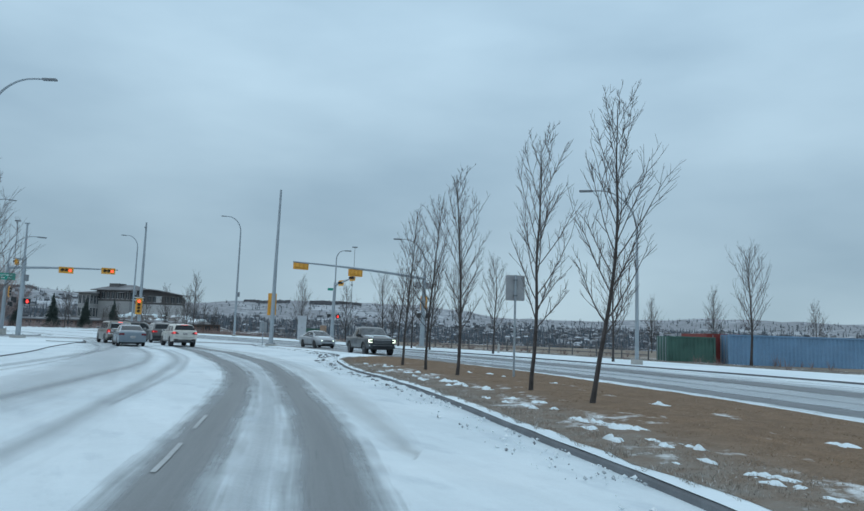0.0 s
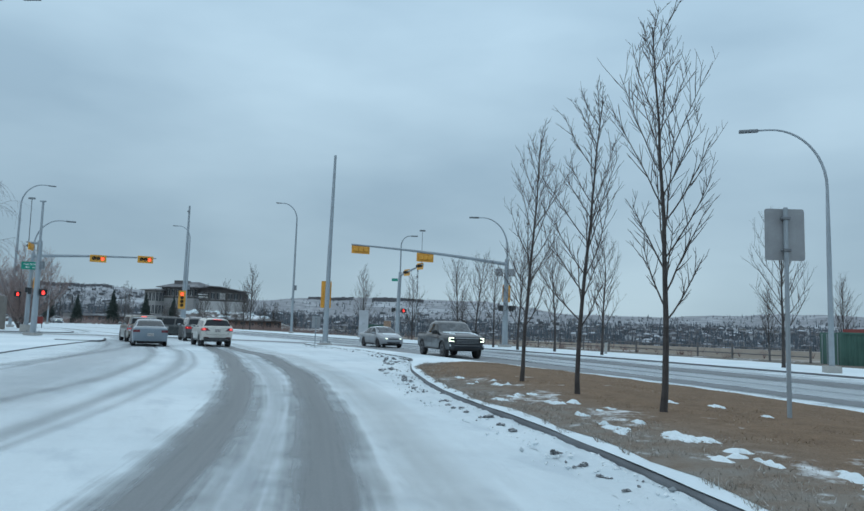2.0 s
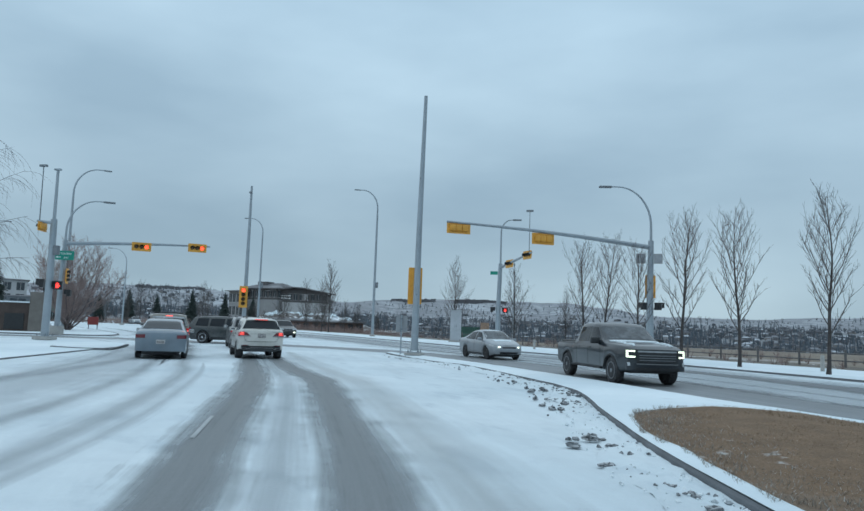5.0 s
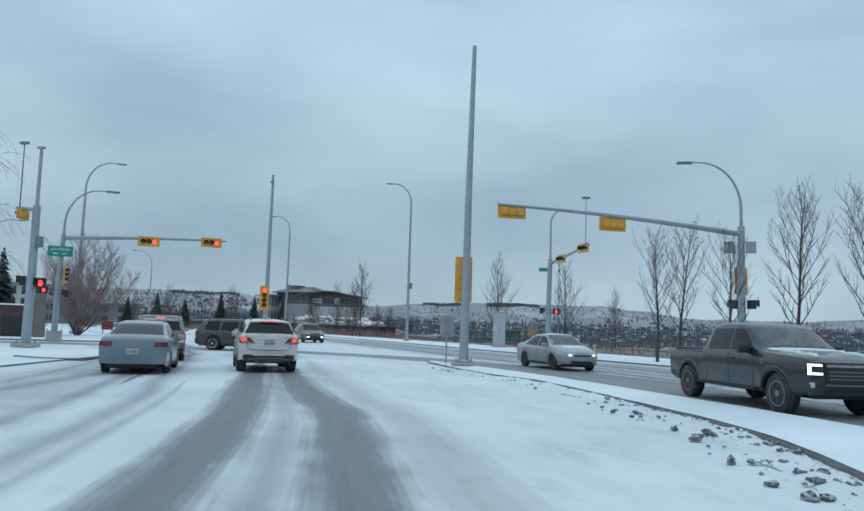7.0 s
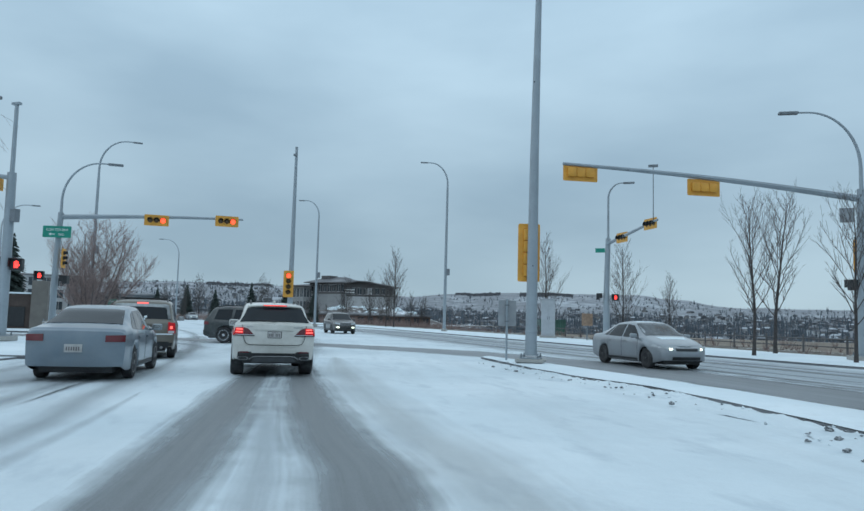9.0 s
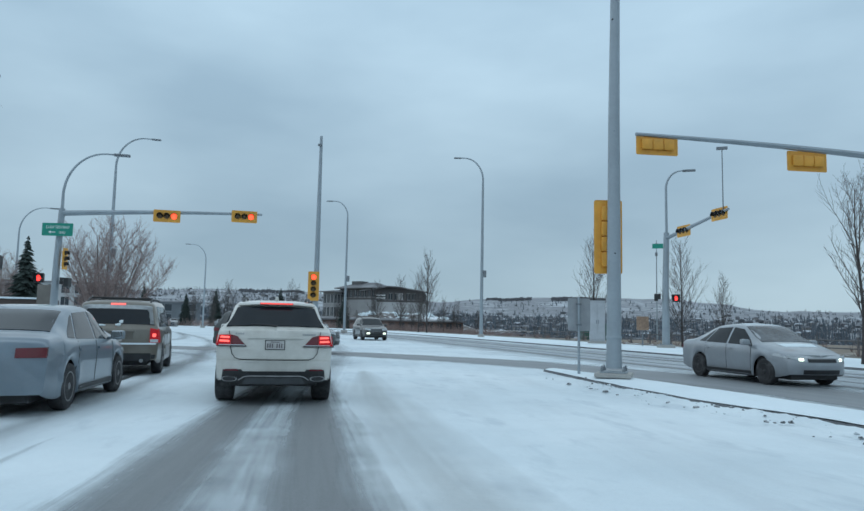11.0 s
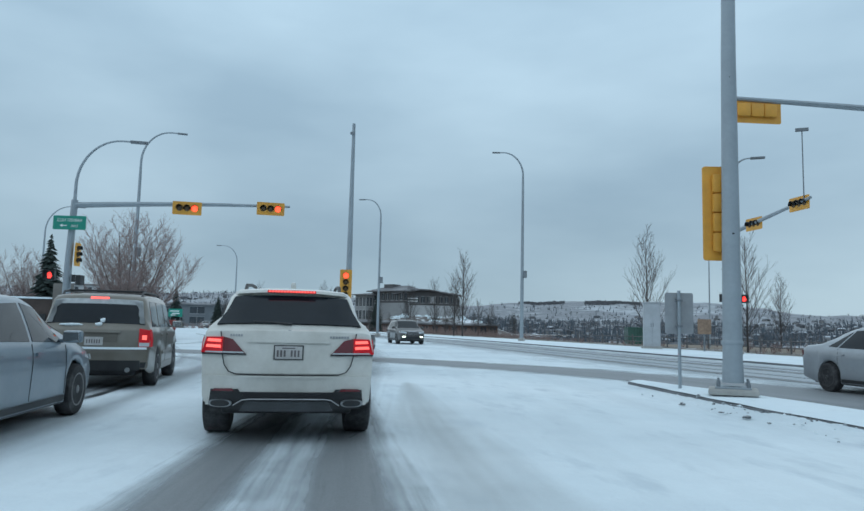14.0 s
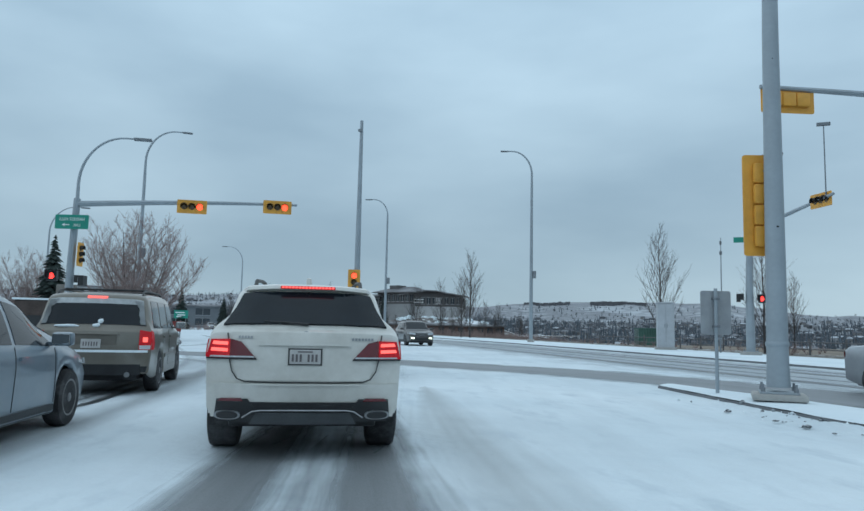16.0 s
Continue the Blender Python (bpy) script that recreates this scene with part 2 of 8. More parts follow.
def make_lawn():
    """Dry grass; thin snow lies in patches, most of it towards the kerb (low u)."""
    m, n, l, b, _ = material("dry_lawn")
    co = n.new("ShaderNodeTexCoord")
    uv = n.new("ShaderNodeUVMap")
    uv.uv_map = "uv"
    sep = n.new("ShaderNodeSeparateXYZ")
    l.new(uv.outputs[0], sep.inputs[0])
    mp = n.new("ShaderNodeMapping")
    mp.inputs["Rotation"].default_value = (0, 0, radians(-16))
    mp.inputs["Scale"].default_value = (1.0, 0.45, 1.0)
    l.new(co.outputs["Object"], mp.inputs["Vector"])
    big = noise_node(n, l, 1.25, 6, 0.62, vec=mp.outputs["Vector"])
    mid = noise_node(n, l, 3.0, 5, 0.6, vec=co.outputs["Object"])
    fine = noise_node(n, l, 38, 3, 0.6, vec=co.outputs["Object"])
    col = ramp_node(n, l, mid.outputs["Fac"], [(0.3, (0.160, 0.097, 0.056)), (0.7, (0.235, 0.150, 0.089))]).outputs["Color"]
    g = ramp_node(n, l, fine.outputs["Fac"], [(0.3, (0.30,) * 3), (0.7, (0.70,) * 3)]).outputs["Color"]
    col = mixed(n, l, 0.7, col, g, "OVERLAY")
    pale = ramp_node(n, l, sep.outputs["X"], [(0.0, (1.0,) * 3), (0.13, (0.85,) * 3), (0.24, (0.25,) * 3), (0.36, (0.0,) * 3)]).outputs["Color"]
    tuft = ramp_node(n, l, mid.outputs["Fac"], [(0.35, (0.35,) * 3), (0.65, (1.0,) * 3)]).outputs["Color"]
    col = mixed(n, l, mixed(n, l, 1.0, pale, tuft, "MULTIPLY"), col, (0.235, 0.215, 0.19))
    lean = ramp_node(n, l, sep.outputs["X"], [(0.0, (0.38,) * 3), (0.08, (0.43,) * 3), (0.15, (0.485,) * 3), (0.21, (0.485,) * 3), (0.28, (0.42,) * 3), (0.42, (0.37,) * 3), (0.55, (0.42,) * 3), (0.62, (0.34,) * 3), (0.8, (0.25,) * 3)]).outputs["Color"]
    k = mixed(n, l, 0.5, mixed(n, l, 0.35, big.outputs["Fac"], mid.outputs["Fac"]), lean)
    mask = ramp_node(n, l, k, [(0.50, (0, 0, 0)), (0.545, (0.95,) * 3)]).outputs["Color"]
    col = mixed(n, l, mask, col, (0.80, 0.83, 0.85))
    l.new(col, b.inputs["Base Color"])
    b.inputs["Roughness"].default_value = 0.9
    bn = n.new("ShaderNodeBump")
    bn.inputs["Strength"].default_value = 0.6
    bn.inputs["Distance"].default_value = 0.05
    l.new(fine.outputs["Fac"], bn.inputs["Height"])
    l.new(bn.outputs[0], b.inputs["Normal"])
    return m


M_MEDIAN_LAWN = make_lawn()
M_LANE_HAZE = make_track("worn_snow_lane", 0.30, 0.6, (0.40, 0.42, 0.44))
M_GREY_ROAD = make_track("grey_carriageway", 0.40, 0.35, (0.33, 0.35, 0.37))
M_NEAR_LANE = make_track("slushy_lane", 0.80, 0.30, (0.285, 0.30, 0.315))
# Slope beyond the valley: haze painted in, pale grey ground and dulled snow.
M_HAZY_SLOPE = make_grass_ground("haze_toned_slope", 0.58, 0.78, (0.185, 0.195, 0.21), (0.245, 0.255, 0.27), 0.009, (0.50, 0.53, 0.56))
M_KERB = plain("kerb_concrete", (0.15, 0.16, 0.172), 0.85, vary=0.22, scale=1.5, fine=40, bump=0.3, dirt=(0.09, 0.095, 0.10), dirt_amount=0.5)
M_CONCRETE = plain("concrete", (0.40, 0.39, 0.37), 0.85, vary=0.15, scale=3, fine=50, bump=0.3, dirt=(0.2, 0.2, 0.19), dirt_amount=0.5)
M_PAINT = plain("lane_paint", (0.38, 0.40, 0.41), 0.6, vary=0.12, scale=4)
M_STEEL = plain("galvanised_steel", (0.32, 0.365, 0.40), 0.5, 0.3, vary=0.08, scale=1.3, fine=14, dirt=(0.24, 0.255, 0.27), dirt_amount=0.25)
M_STEEL_DARK = plain("weathered_steel", (0.20, 0.22, 0.24), 0.6, 0.3, vary=0.15, scale=3)
M_YELLOW = plain("signal_yellow", (0.76, 0.36, 0.05), 0.45, vary=0.10, scale=3, fine=30, dirt=(0.45, 0.24, 0.05), dirt_amount=0.35)
M_BLACK = plain("black_plastic", (0.02, 0.021, 0.023), 0.5, vary=0.2)
M_LENS_OFF = plain("unlit_lens", (0.10, 0.06, 0.025), 0.2, vary=0.2)
M_RED = lamp_glow("red_signal", (1.0, 0.07, 0.03), 2.6)
M_RED_PED = lamp_glow("red_symbol", (1.0, 0.05, 0.04), 2.2)
M_BRAKE = lamp_glow("brake_lamp", (0.50, 0.007, 0.014), 0.14)
M_BRAKE_HOT = lamp_glow("brake_bulb", (1.0, 0.13, 0.11), 1.35)
M_TAIL = plain("red_lens", (0.13, 0.010, 0.016), 0.2, vary=0.1, coat=0.5)
M_HEADLAMP = lamp_glow("headlamp", (0.85, 1.0, 0.80), 2.4)
M_HEADLAMP_OFF = plain("lamp_glass", (0.5, 0.53, 0.55), 0.15, vary=0.1, coat=0.5)
M_SIGN_GREEN = plain("sign_green", (0.01, 0.26, 0.19), 0.4, vary=0.06)
M_SIGN_WHITE = plain("sign_white", (0.8, 0.82, 0.82), 0.5, vary=0.05)
M_SIGN_BACK = plain("sign_aluminium", (0.33, 0.35, 0.37), 0.6, 0.2, vary=0.10, scale=4, dirt=(0.2, 0.2, 0.21), dirt_amount=0.4)
M_BARK = plain("bark", (0.060, 0.052, 0.050), 0.9, vary=0.3, scale=6, fine=50, bump=0.5)
M_TWIG = plain("twig", (0.085, 0.074, 0.070), 0.9, vary=0.25, scale=5)
M_BUSH = plain("russet_twig", (0.27, 0.20, 0.185), 0.9, vary=0.25, scale=4)
M_TWIG_GREY = plain("grey_twig", (0.13, 0.125, 0.128), 0.9, vary=0.25, scale=4)
M_BUSH_STEM = plain("russet_bark", (0.12, 0.098, 0.092), 0.9, vary=0.25, scale=4, bump=0.3)
M_FROST = plain("frosted_twig", (0.24, 0.235, 0.25), 0.9, vary=0.3, scale=4)
M_SPRUCE = plain("spruce_needles", (0.030, 0.045, 0.040), 0.9, vary=0.4, scale=3)
M_GLASS = plain("tinted_glass", (0.009, 0.014, 0.019), 0.06, vary=0.1)
next(q for q in M_GLASS.node_tree.nodes if q.type == "BSDF_PRINCIPLED").inputs["Specular IOR Level"].default_value = 0.30
M_MIRROR = plain("mirror_glass", (0.62, 0.65, 0.67), 0.05, 1.0, vary=0.04)
M_TYRE = plain("tyre_rubber", (0.022, 0.022, 0.024), 0.85, vary=0.25, scale=8, dirt=(0.16, 0.16, 0.165), dirt_amount=0.6)
M_RIM = plain("alloy", (0.20, 0.205, 0.21), 0.5, 0.5, vary=0.12, scale=8, dirt=(0.12, 0.12, 0.12), dirt_amount=0.5)
M_FROSTED_GLASS = plain("frosted_windscreen", (0.06, 0.07, 0.08), 0.2, vary=0.4, scale=3, fine=20, dirt=(0.45, 0.48, 0.5), dirt_amount=0.35, dirt_from=0.5)
M_DULL_CHROME = plain("salted_chrome", (0.30, 0.31, 0.32), 0.35, 0.8, vary=0.15)
M_CHROME = plain("chrome", (0.6, 0.62, 0.64), 0.2, 0.9, vary=0.1)


M_PLATE = plain("plate_white", (0.45, 0.44, 0.43), 0.6, vary=0.15)
M_PLATE_BAR = plain("plate_bar", (0.13, 0.115, 0.12), 0.7)


def car_paint(name, base, dirt, amount, metal=0.2):
    return plain(name, base, 0.32, metal, vary=0.05, scale=2.2, fine=25, coat=0.6, dirt=dirt, dirt_amount=amount, dirt_from=0.38)


M_WHITE_CAR = car_paint("white_paint", (0.65, 0.64, 0.60), (0.43, 0.415, 0.375), 0.7, 0.0)
M_GOLD_CAR = car_paint("bronze_paint", (0.150, 0.134, 0.108), (0.225, 0.213, 0.190), 0.5)
M_BLUE_CAR = car_paint("grey_blue_paint", (0.15, 0.20, 0.245), (0.25, 0.27, 0.29), 0.4)
M_BLACK_CAR = car_paint("charcoal_paint", (0.008, 0.013, 0.019), (0.032, 0.040, 0.048), 0.22, 0.0)
M_SILVER_CAR = car_paint("silver_paint", (0.33, 0.36, 0.39), (0.24, 0.25, 0.26), 0.5, 0.4)
M_OLIVE_CAR = car_paint("dark_olive_paint", (0.028, 0.036, 0.038), (0.16, 0.16, 0.16), 0.5)
M_BROWN_CAR = car_paint("brown_grey_paint", (0.055, 0.050, 0.048), (0.15, 0.15, 0.15), 0.5)
M_GREY_CAR = car_paint("dark_grey_paint", (0.08, 0.085, 0.09), (0.18, 0.18, 0.18), 0.6)


# ---- mesh helpers ----
def finish(name, bm, mat, smooth=False, angle=40):
    bmesh.ops.recalc_face_normals(bm, faces=bm.faces[:])
    me = bpy.data.meshes.new(name)
    bm.to_mesh(me)
    bm.free()
    if mat:
        me.materials.append(mat)
    if smooth:
        for p in me.polygons:
            p.use_smooth = True
        me.set_sharp_from_angle(angle=radians(angle))
    return new(name, me)


def part(name, bm, mat, parent=None, label="", smooth=False, angle=40):
    ob = finish(name, bm, mat, smooth, angle)
    if parent is not None:
        ob.parent = parent
    if label:
        ob["label"] = label
    return ob


def thing(name, m, label, category, group="", kind=""):
    e = new(name)
    e.matrix_basis = m
    return tagged(e, label, category, group, kind)


def box(bm, x0, x1, y0, y1, z0, z1, bevel=0.0, m=None):
    r = bmesh.ops.create_cube(bm, size=1.0)
    vs = r["verts"]
    for v in vs:
        v.co = Vector((x0 + (v.co.x + 0.5) * (x1 - x0), y0 + (v.co.y + 0.5) * (y1 - y0), z0 + (v.co.z + 0.5) * (z1 - z0)))
    if bevel:
        es = list({e for v in vs for e in v.link_edges})
        rb = bmesh.ops.bevel(bm, geom=es, offset=bevel, segments=2, affect="EDGES", profile=0.6)
        vs = list({v for f in rb["faces"] for v in f.verts} | {v for v in vs if v.is_valid})
    if m is not None:
        bmesh.ops.transform(bm, matrix=m, verts=vs)
    return vs


def tube(bm, pts, radii, sides=8, cap=True):
    """A tapered tube along points."""
    pts = [Vector(p) for p in pts]
    rings, ref = [], None
    for i, p in enumerate(pts):
        d = (pts[min(i + 1, len(pts) - 1)] - pts[max(i - 1, 0)]).normalized()
        if ref is None:
            ref = d.orthogonal().normalized()
        ref = (ref - d * ref.dot(d))
        ref = ref.normalized() if ref.length > 1e-6 else d.orthogonal().normalized()
        s = d.cross(ref)
        rings.append([bm.verts.new(p + (ref * math.cos(2 * math.pi * k / sides) + s * math.sin(2 * math.pi * k / sides)) * radii[i]) for k in range(sides)])
    for a, b in zip(rings, rings[1:]):
        for k in range(sides):
            bm.faces.new((a[k], a[(k + 1) % sides], b[(k + 1) % sides], b[k]))
    if cap:
        bm.faces.new(rings[0][::-1])
        bm.faces.new(rings[-1])
    return rings


def lathe(bm, profile, sides=20, m=None):
    """Turns (radius, height) pairs about z."""
    vs, rings = [], []
    for r, h in profile:
        ring = [bm.verts.new((r * math.cos(2 * math.pi * k / sides), r * math.sin(2 * math.pi * k / sides), h)) for k in range(sides)]
        rings.append(ring)
        vs += ring
    for a, b in zip(rings, rings[1:]):
        for k in range(sides):
            bm.faces.new((a[k], a[(k + 1) % sides], b[(k + 1) % sides], b[k]))
    bm.faces.new(rings[0][::-1])
    bm.faces.new(rings[-1])
    if m is not None:
        bmesh.ops.transform(bm, matrix=m, verts=vs)
    return vs


def plate(bm, outline, depth, m):
    """A flat plate: outline of (x, z) pairs, thick along y from 0 to -depth."""
    a = [bm.verts.new((x, 0, z)) for x, z in outline]
    b = [bm.verts.new((x, -depth, z)) for x, z in outline]
    n = len(outline)
    bm.faces.new(a)
    bm.faces.new(b[::-1])
    for i in range(n):
        bm.faces.new((a[i], a[(i + 1) % n], b[(i + 1) % n], b[i]))
    bmesh.ops.transform(bm, matrix=m, verts=a + b)


def rounded(x0, x1, z0, z1, r, seg=4):
    pts = []
    for cx, cz, a0 in ((x1 - r, z1 - r, 0), (x0 + r, z1 - r, 90), (x0 + r, z0 + r, 180), (x1 - r, z0 + r, 270)):
        for k in range(seg + 1):
            a = radians(a0 + 90 * k / seg)
            pts.append((cx + r * math.cos(a), cz + r * math.sin(a)))
    return pts


def smooth_line(pts, step):
    """Catmull-Rom through the points, resampled at about a step."""
    P = [Vector((p[0], p[1], 0)) for p in pts]
    P = [P[0] * 2 - P[1]] + P + [P[-1] * 2 - P[-2]]
    out = []
    for i in range(1, len(P) - 2):
        a, b, c, d = P[i - 1:i + 3]
        n = max(1, int((c - b).length / step))
        for k in range(n):
            t = k / n
            out.append(0.5 * ((2 * b) + (c - a) * t + (2 * a - 5 * b + 4 * c - d) * t * t + (3 * b - a - 3 * c + d) * t ** 3))
    out.append(P[-2])
    return out


def offset_line(line, d):
    """Shifted to the right by d."""
    out = []
    for i, p in enumerate(line):
        t = (line[min(i + 1, len(line) - 1)] - line[max(i - 1, 0)]).normalized()
        out.append(p + Vector((t.y, -t.x, 0)) * d)
    return out


def strip(name, left, right, z, mat, kind="structure", label="", category="road"):
    bm = bmesh.new()
    uvl = bm.loops.layers.uv.new("uv")
    n = len(left)
    v = [(bm.verts.new((a.x, a.y, z)), bm.verts.new((b.x, b.y, z))) for a, b in zip(left, right)]
    s = 0.0
    for i in range(n - 1):
        s2 = s + (left[i + 1] - left[i]).length
        f = bm.faces.new((v[i][0], v[i][1], v[i + 1][1], v[i + 1][0]))
        for lp, uvc in zip(f.loops, ((0, s), (1, s), (1, s2), (0, s2))):
            lp[uvl].uv = uvc
        s = s2
    me = bpy.data.meshes.new(name)
    bm.normal_update()
    bm.to_mesh(me)
    bm.free()
    me.materials.append(mat)
    return tagged(new(name, me), label, category, "", kind)


def slab(name, outline, z, mat, label, category, thick=0.2):
    bm = bmesh.new()
    top = [bm.verts.new((p[0], p[1], z)) for p in outline]
    bot = [bm.verts.new((p[0], p[1], z - thick)) for p in outline]
    f = bm.faces.new(top)
    for i in range(len(top)):
        j = (i + 1) % len(top)
        bm.faces.new((top[i], bot[i], bot[j], top[j]))
    bmesh.ops.triangulate(bm, faces=[f])
    return tagged(finish(name, bm, mat), label, category, "", "structure")


def kerb_height(y):
    """The median kerb sinks into ploughed snow towards the nose."""
    k = min(1.0, max(0.0, (y - 34) / 9))
    return 0.085 - 0.035 * k


def kerb(line, height, width, label):
    """A kerb with its street face on the left of the line, set a little unevenly."""
    bm = bmesh.new()
    inner = offset_line(line, width)
    rows = []
    for i, (a, b) in enumerate(zip(line, inner)):
        h = (kerb_height(a.y) if height is None else height) + 0.012 * noise.noise((a.x * 0.6, a.y * 0.6, 3.0))
        d = (b - a).normalized()
        rows.append([bm.verts.new(q) for q in ((a.x, a.y, -0.05), (a.x + d.x * 0.012, a.y + d.y * 0.012, h - 0.03), (a.x + d.x * 0.035, a.y + d.y * 0.035, h), (b.x, b.y, h), (b.x, b.y, -0.05))])
    for a, b in zip(rows, rows[1:]):
        for k in range(4):
            bm.faces.new((a[k], b[k], b[k + 1], a[k + 1]))
    bm.faces.new(rows[0])
    bm.faces.new(rows[-1][::-1])
    return tagged(finish("kerb", bm, M_KERB, True, 30), label, "kerb", "", "structure")


# ---- plan ----
# The kerb between the lanes and the median, from behind the camera to the median's nose.
MED_L = smooth_line([(12.5, -34), (9.4, -14), (8.0, -4.5), (6.68, 2.2), (5.82, 5.8), (5.08, 9.0), (4.32, 12.1), (3.1, 16.4), (1.45, 21.2), (0.1, 27.2), (-0.5, 31.4), (-1.1, 36.2), (-2.6, 40), (-4.75, 44.8), (-6.85, 47.5), (-8.5, 50.1), (-10.6, 54.1)], 0.5)
MED_R = smooth_line([(20.5, -34), (16.5, -14), (14.2, -3), (12.6, 6), (11.5, 12.5), (9.8, 18), (8.3, 22.9), (6.7, 26.6), (5.0, 30), (3.3, 33.2), (1.7, 35.8), (0.0, 39.2), (-2.6, 44), (-5.4, 48.4), (-7.9, 51.9), (-10.2, 54.6)], 0.5)
FAR_R = smooth_line([(38, -34), (30, -4), (25.5, 12), (20.5, 25), (15.2, 35), (9.0, 46.5), (3.6, 54.4), (-1.8, 61.5), (-5.6, 66.5), (-10.5, 74), (-18, 85), (-27, 98), (-44, 121), (-70, 151), (-110, 190), (-170, 235)], 1.2)
LEFT = [(-6.5, -34), (-8.5, -10), (-10, 8), (-11.2, 18.5), (-13.6, 27), (-17.2, 36), (-20.3, 44.6), (-22.4, 50.0), (-27.0, 53.2), (-34, 50.5), (-46, 43.5), (-75, 27)]
LEFT_N = [(-82, 41), (-55, 54.0), (-40, 60.0), (-34.6, 62.4), (-34.4, 65.5), (-38.5, 71.2), (-50, 83), (-75, 107), (-120, 147), (-180, 190)]

# ---- ground ----
# Height of the far skyline, in degrees, by compass bearing.
SKYLINE = ((-180, 1.9), (-60, 2.1), (-44, 2.15), (-36, 2.38), (-32, 2.42), (-25, 2.0), (-19, 1.82), (-15, 2.12), (-12, 2.28), (-9, 2.36), (-5, 2.30), (-1, 2.28), (2, 2.02), (6, 1.52), (10, 1.38), (13.5, 1.42), (18, 1.62), (22, 1.80), (27, 1.70), (32, 1.60), (60, 1.8), (180, 1.9))


def crest(az):
    for (a, p), (b, q) in zip(SKYLINE, SKYLINE[1:]):
        if az <= b:
            t = (az - a) / (b - a)
            return 1.3 + 1950 * math.tan(radians(p + (q - p) * t * t * (3 - 2 * t)))
    return 60.0


def terrain(x, y):
    """Level round the junction, a shallow valley beyond it, then a long slope and hills."""
    dx, dy = x + 8, y - 40
    d = math.hypot(dx, dy)
    az = math.degrees(math.atan2(dx, dy))
    right = min(1.0, max(0.0, (az + 24) / 14)) if az > -60 else 0.0
    if az > 120:
        right = max(0.0, 1 - (az - 120) / 30)
    z = -0.06
    if d > 55:
        k = min(1.0, (d - 55) / 595)
        z -= right * 18.5 * k * k * (3 - 2 * k)
    if d > 600:
        k = min(1.0, (d - 600) / 550)
        z += (16 + 17 * right + 5 * noise.noise((x * 0.002, y * 0.002, 0.3))) * (k ** 1.1)
    if d > 1150:
        k = min(1.0, (d - 1150) / 800)
        folds = 5 * noise.noise((az * 0.5, d * 0.0025, 2.0)) + 3 * noise.noise((az * 1.3, d * 0.006, 7.0))
        z += (crest(az) - z) * k * k * (3 - 2 * k) + folds * (1 - k) * k * 3 + 3.5 * k * noise.noise((az * 0.8, 1.5, 2.0))
    if d > 2300:
        z -= (d - 2300) * 0.03
    return z


def build_ground():
    verts, faces, mats = [], [], []
    radii = [0, 12, 24, 36, 48, 60, 75, 92, 112, 135, 165, 200, 245, 300, 370, 450, 540, 640, 760, 900, 1050, 1150, 1250, 1350, 1450, 1550, 1650, 1750, 1850, 1950, 2100, 2300, 2700, 3400, 4600]
    n = 360
    for r in radii:
        for k in range(n):
            a = 2 * math.pi * k / n
            x, y = -8 + r * math.sin(a), 40 + r * math.cos(a)
            verts.append((x, y, terrain(x, y)))
    for i in range(len(radii) - 1):
        for k in range(n):
            a, b = i * n + k, i * n + (k + 1) % n
            faces.append((a, b, b + n, a + n))
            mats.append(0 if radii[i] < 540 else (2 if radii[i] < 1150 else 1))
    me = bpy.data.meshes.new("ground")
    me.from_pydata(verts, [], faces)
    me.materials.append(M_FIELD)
    me.materials.append(M_HAZY_HILL)
    me.materials.append(M_HAZY_SLOPE)
    me.polygons.foreach_set("material_index", mats)
    me.polygons.foreach_set("use_smooth", [True] * len(faces))
    me.update()
    return tagged(new("ground", me), "brown winter field with snow patches, rising to low hills coloured grey-blue for haze", "ground", "", "structure")


build_ground()


def resampled(line, n):
    seg = [0.0]
    for a, b in zip(line, line[1:]):
        seg.append(seg[-1] + (b - a).length)
    out, j = [], 0
    for i in range(n):
        s = seg[-1] * i / (n - 1)
        while j < len(seg) - 2 and seg[j + 1] < s:
            j += 1
        t = (s - seg[j]) / max(1e-6, seg[j + 1] - seg[j])
        out.append(line[j].lerp(line[j + 1], min(1, max(0, t))))
    return out


# Carriageways: one sheet from the left edge to the far kerb, and the side street.
left_edge = smooth_line([(-8, -34), (-10, -10), (-11.5, 8), (-13, 20), (-17, 32), (-24, 46), (-34, 58), (-41, 70), (-52, 82), (-77, 105), (-122, 145), (-182, 188)], 1.2)
strip("road", resampled(left_edge, 220), resampled(FAR_R, 220), 0.0, M_SNOW_ROAD, label="wide asphalt road thinly covered with packed snow")
side = smooth_line([(-20, 58), (-34, 55.5), (-46, 50), (-82, 33)], 1.5)
strip("side_road", offset_line(side, -9), offset_line(side, 9), -0.008, M_SNOW_ROAD, label="snow-covered side street joining the road")

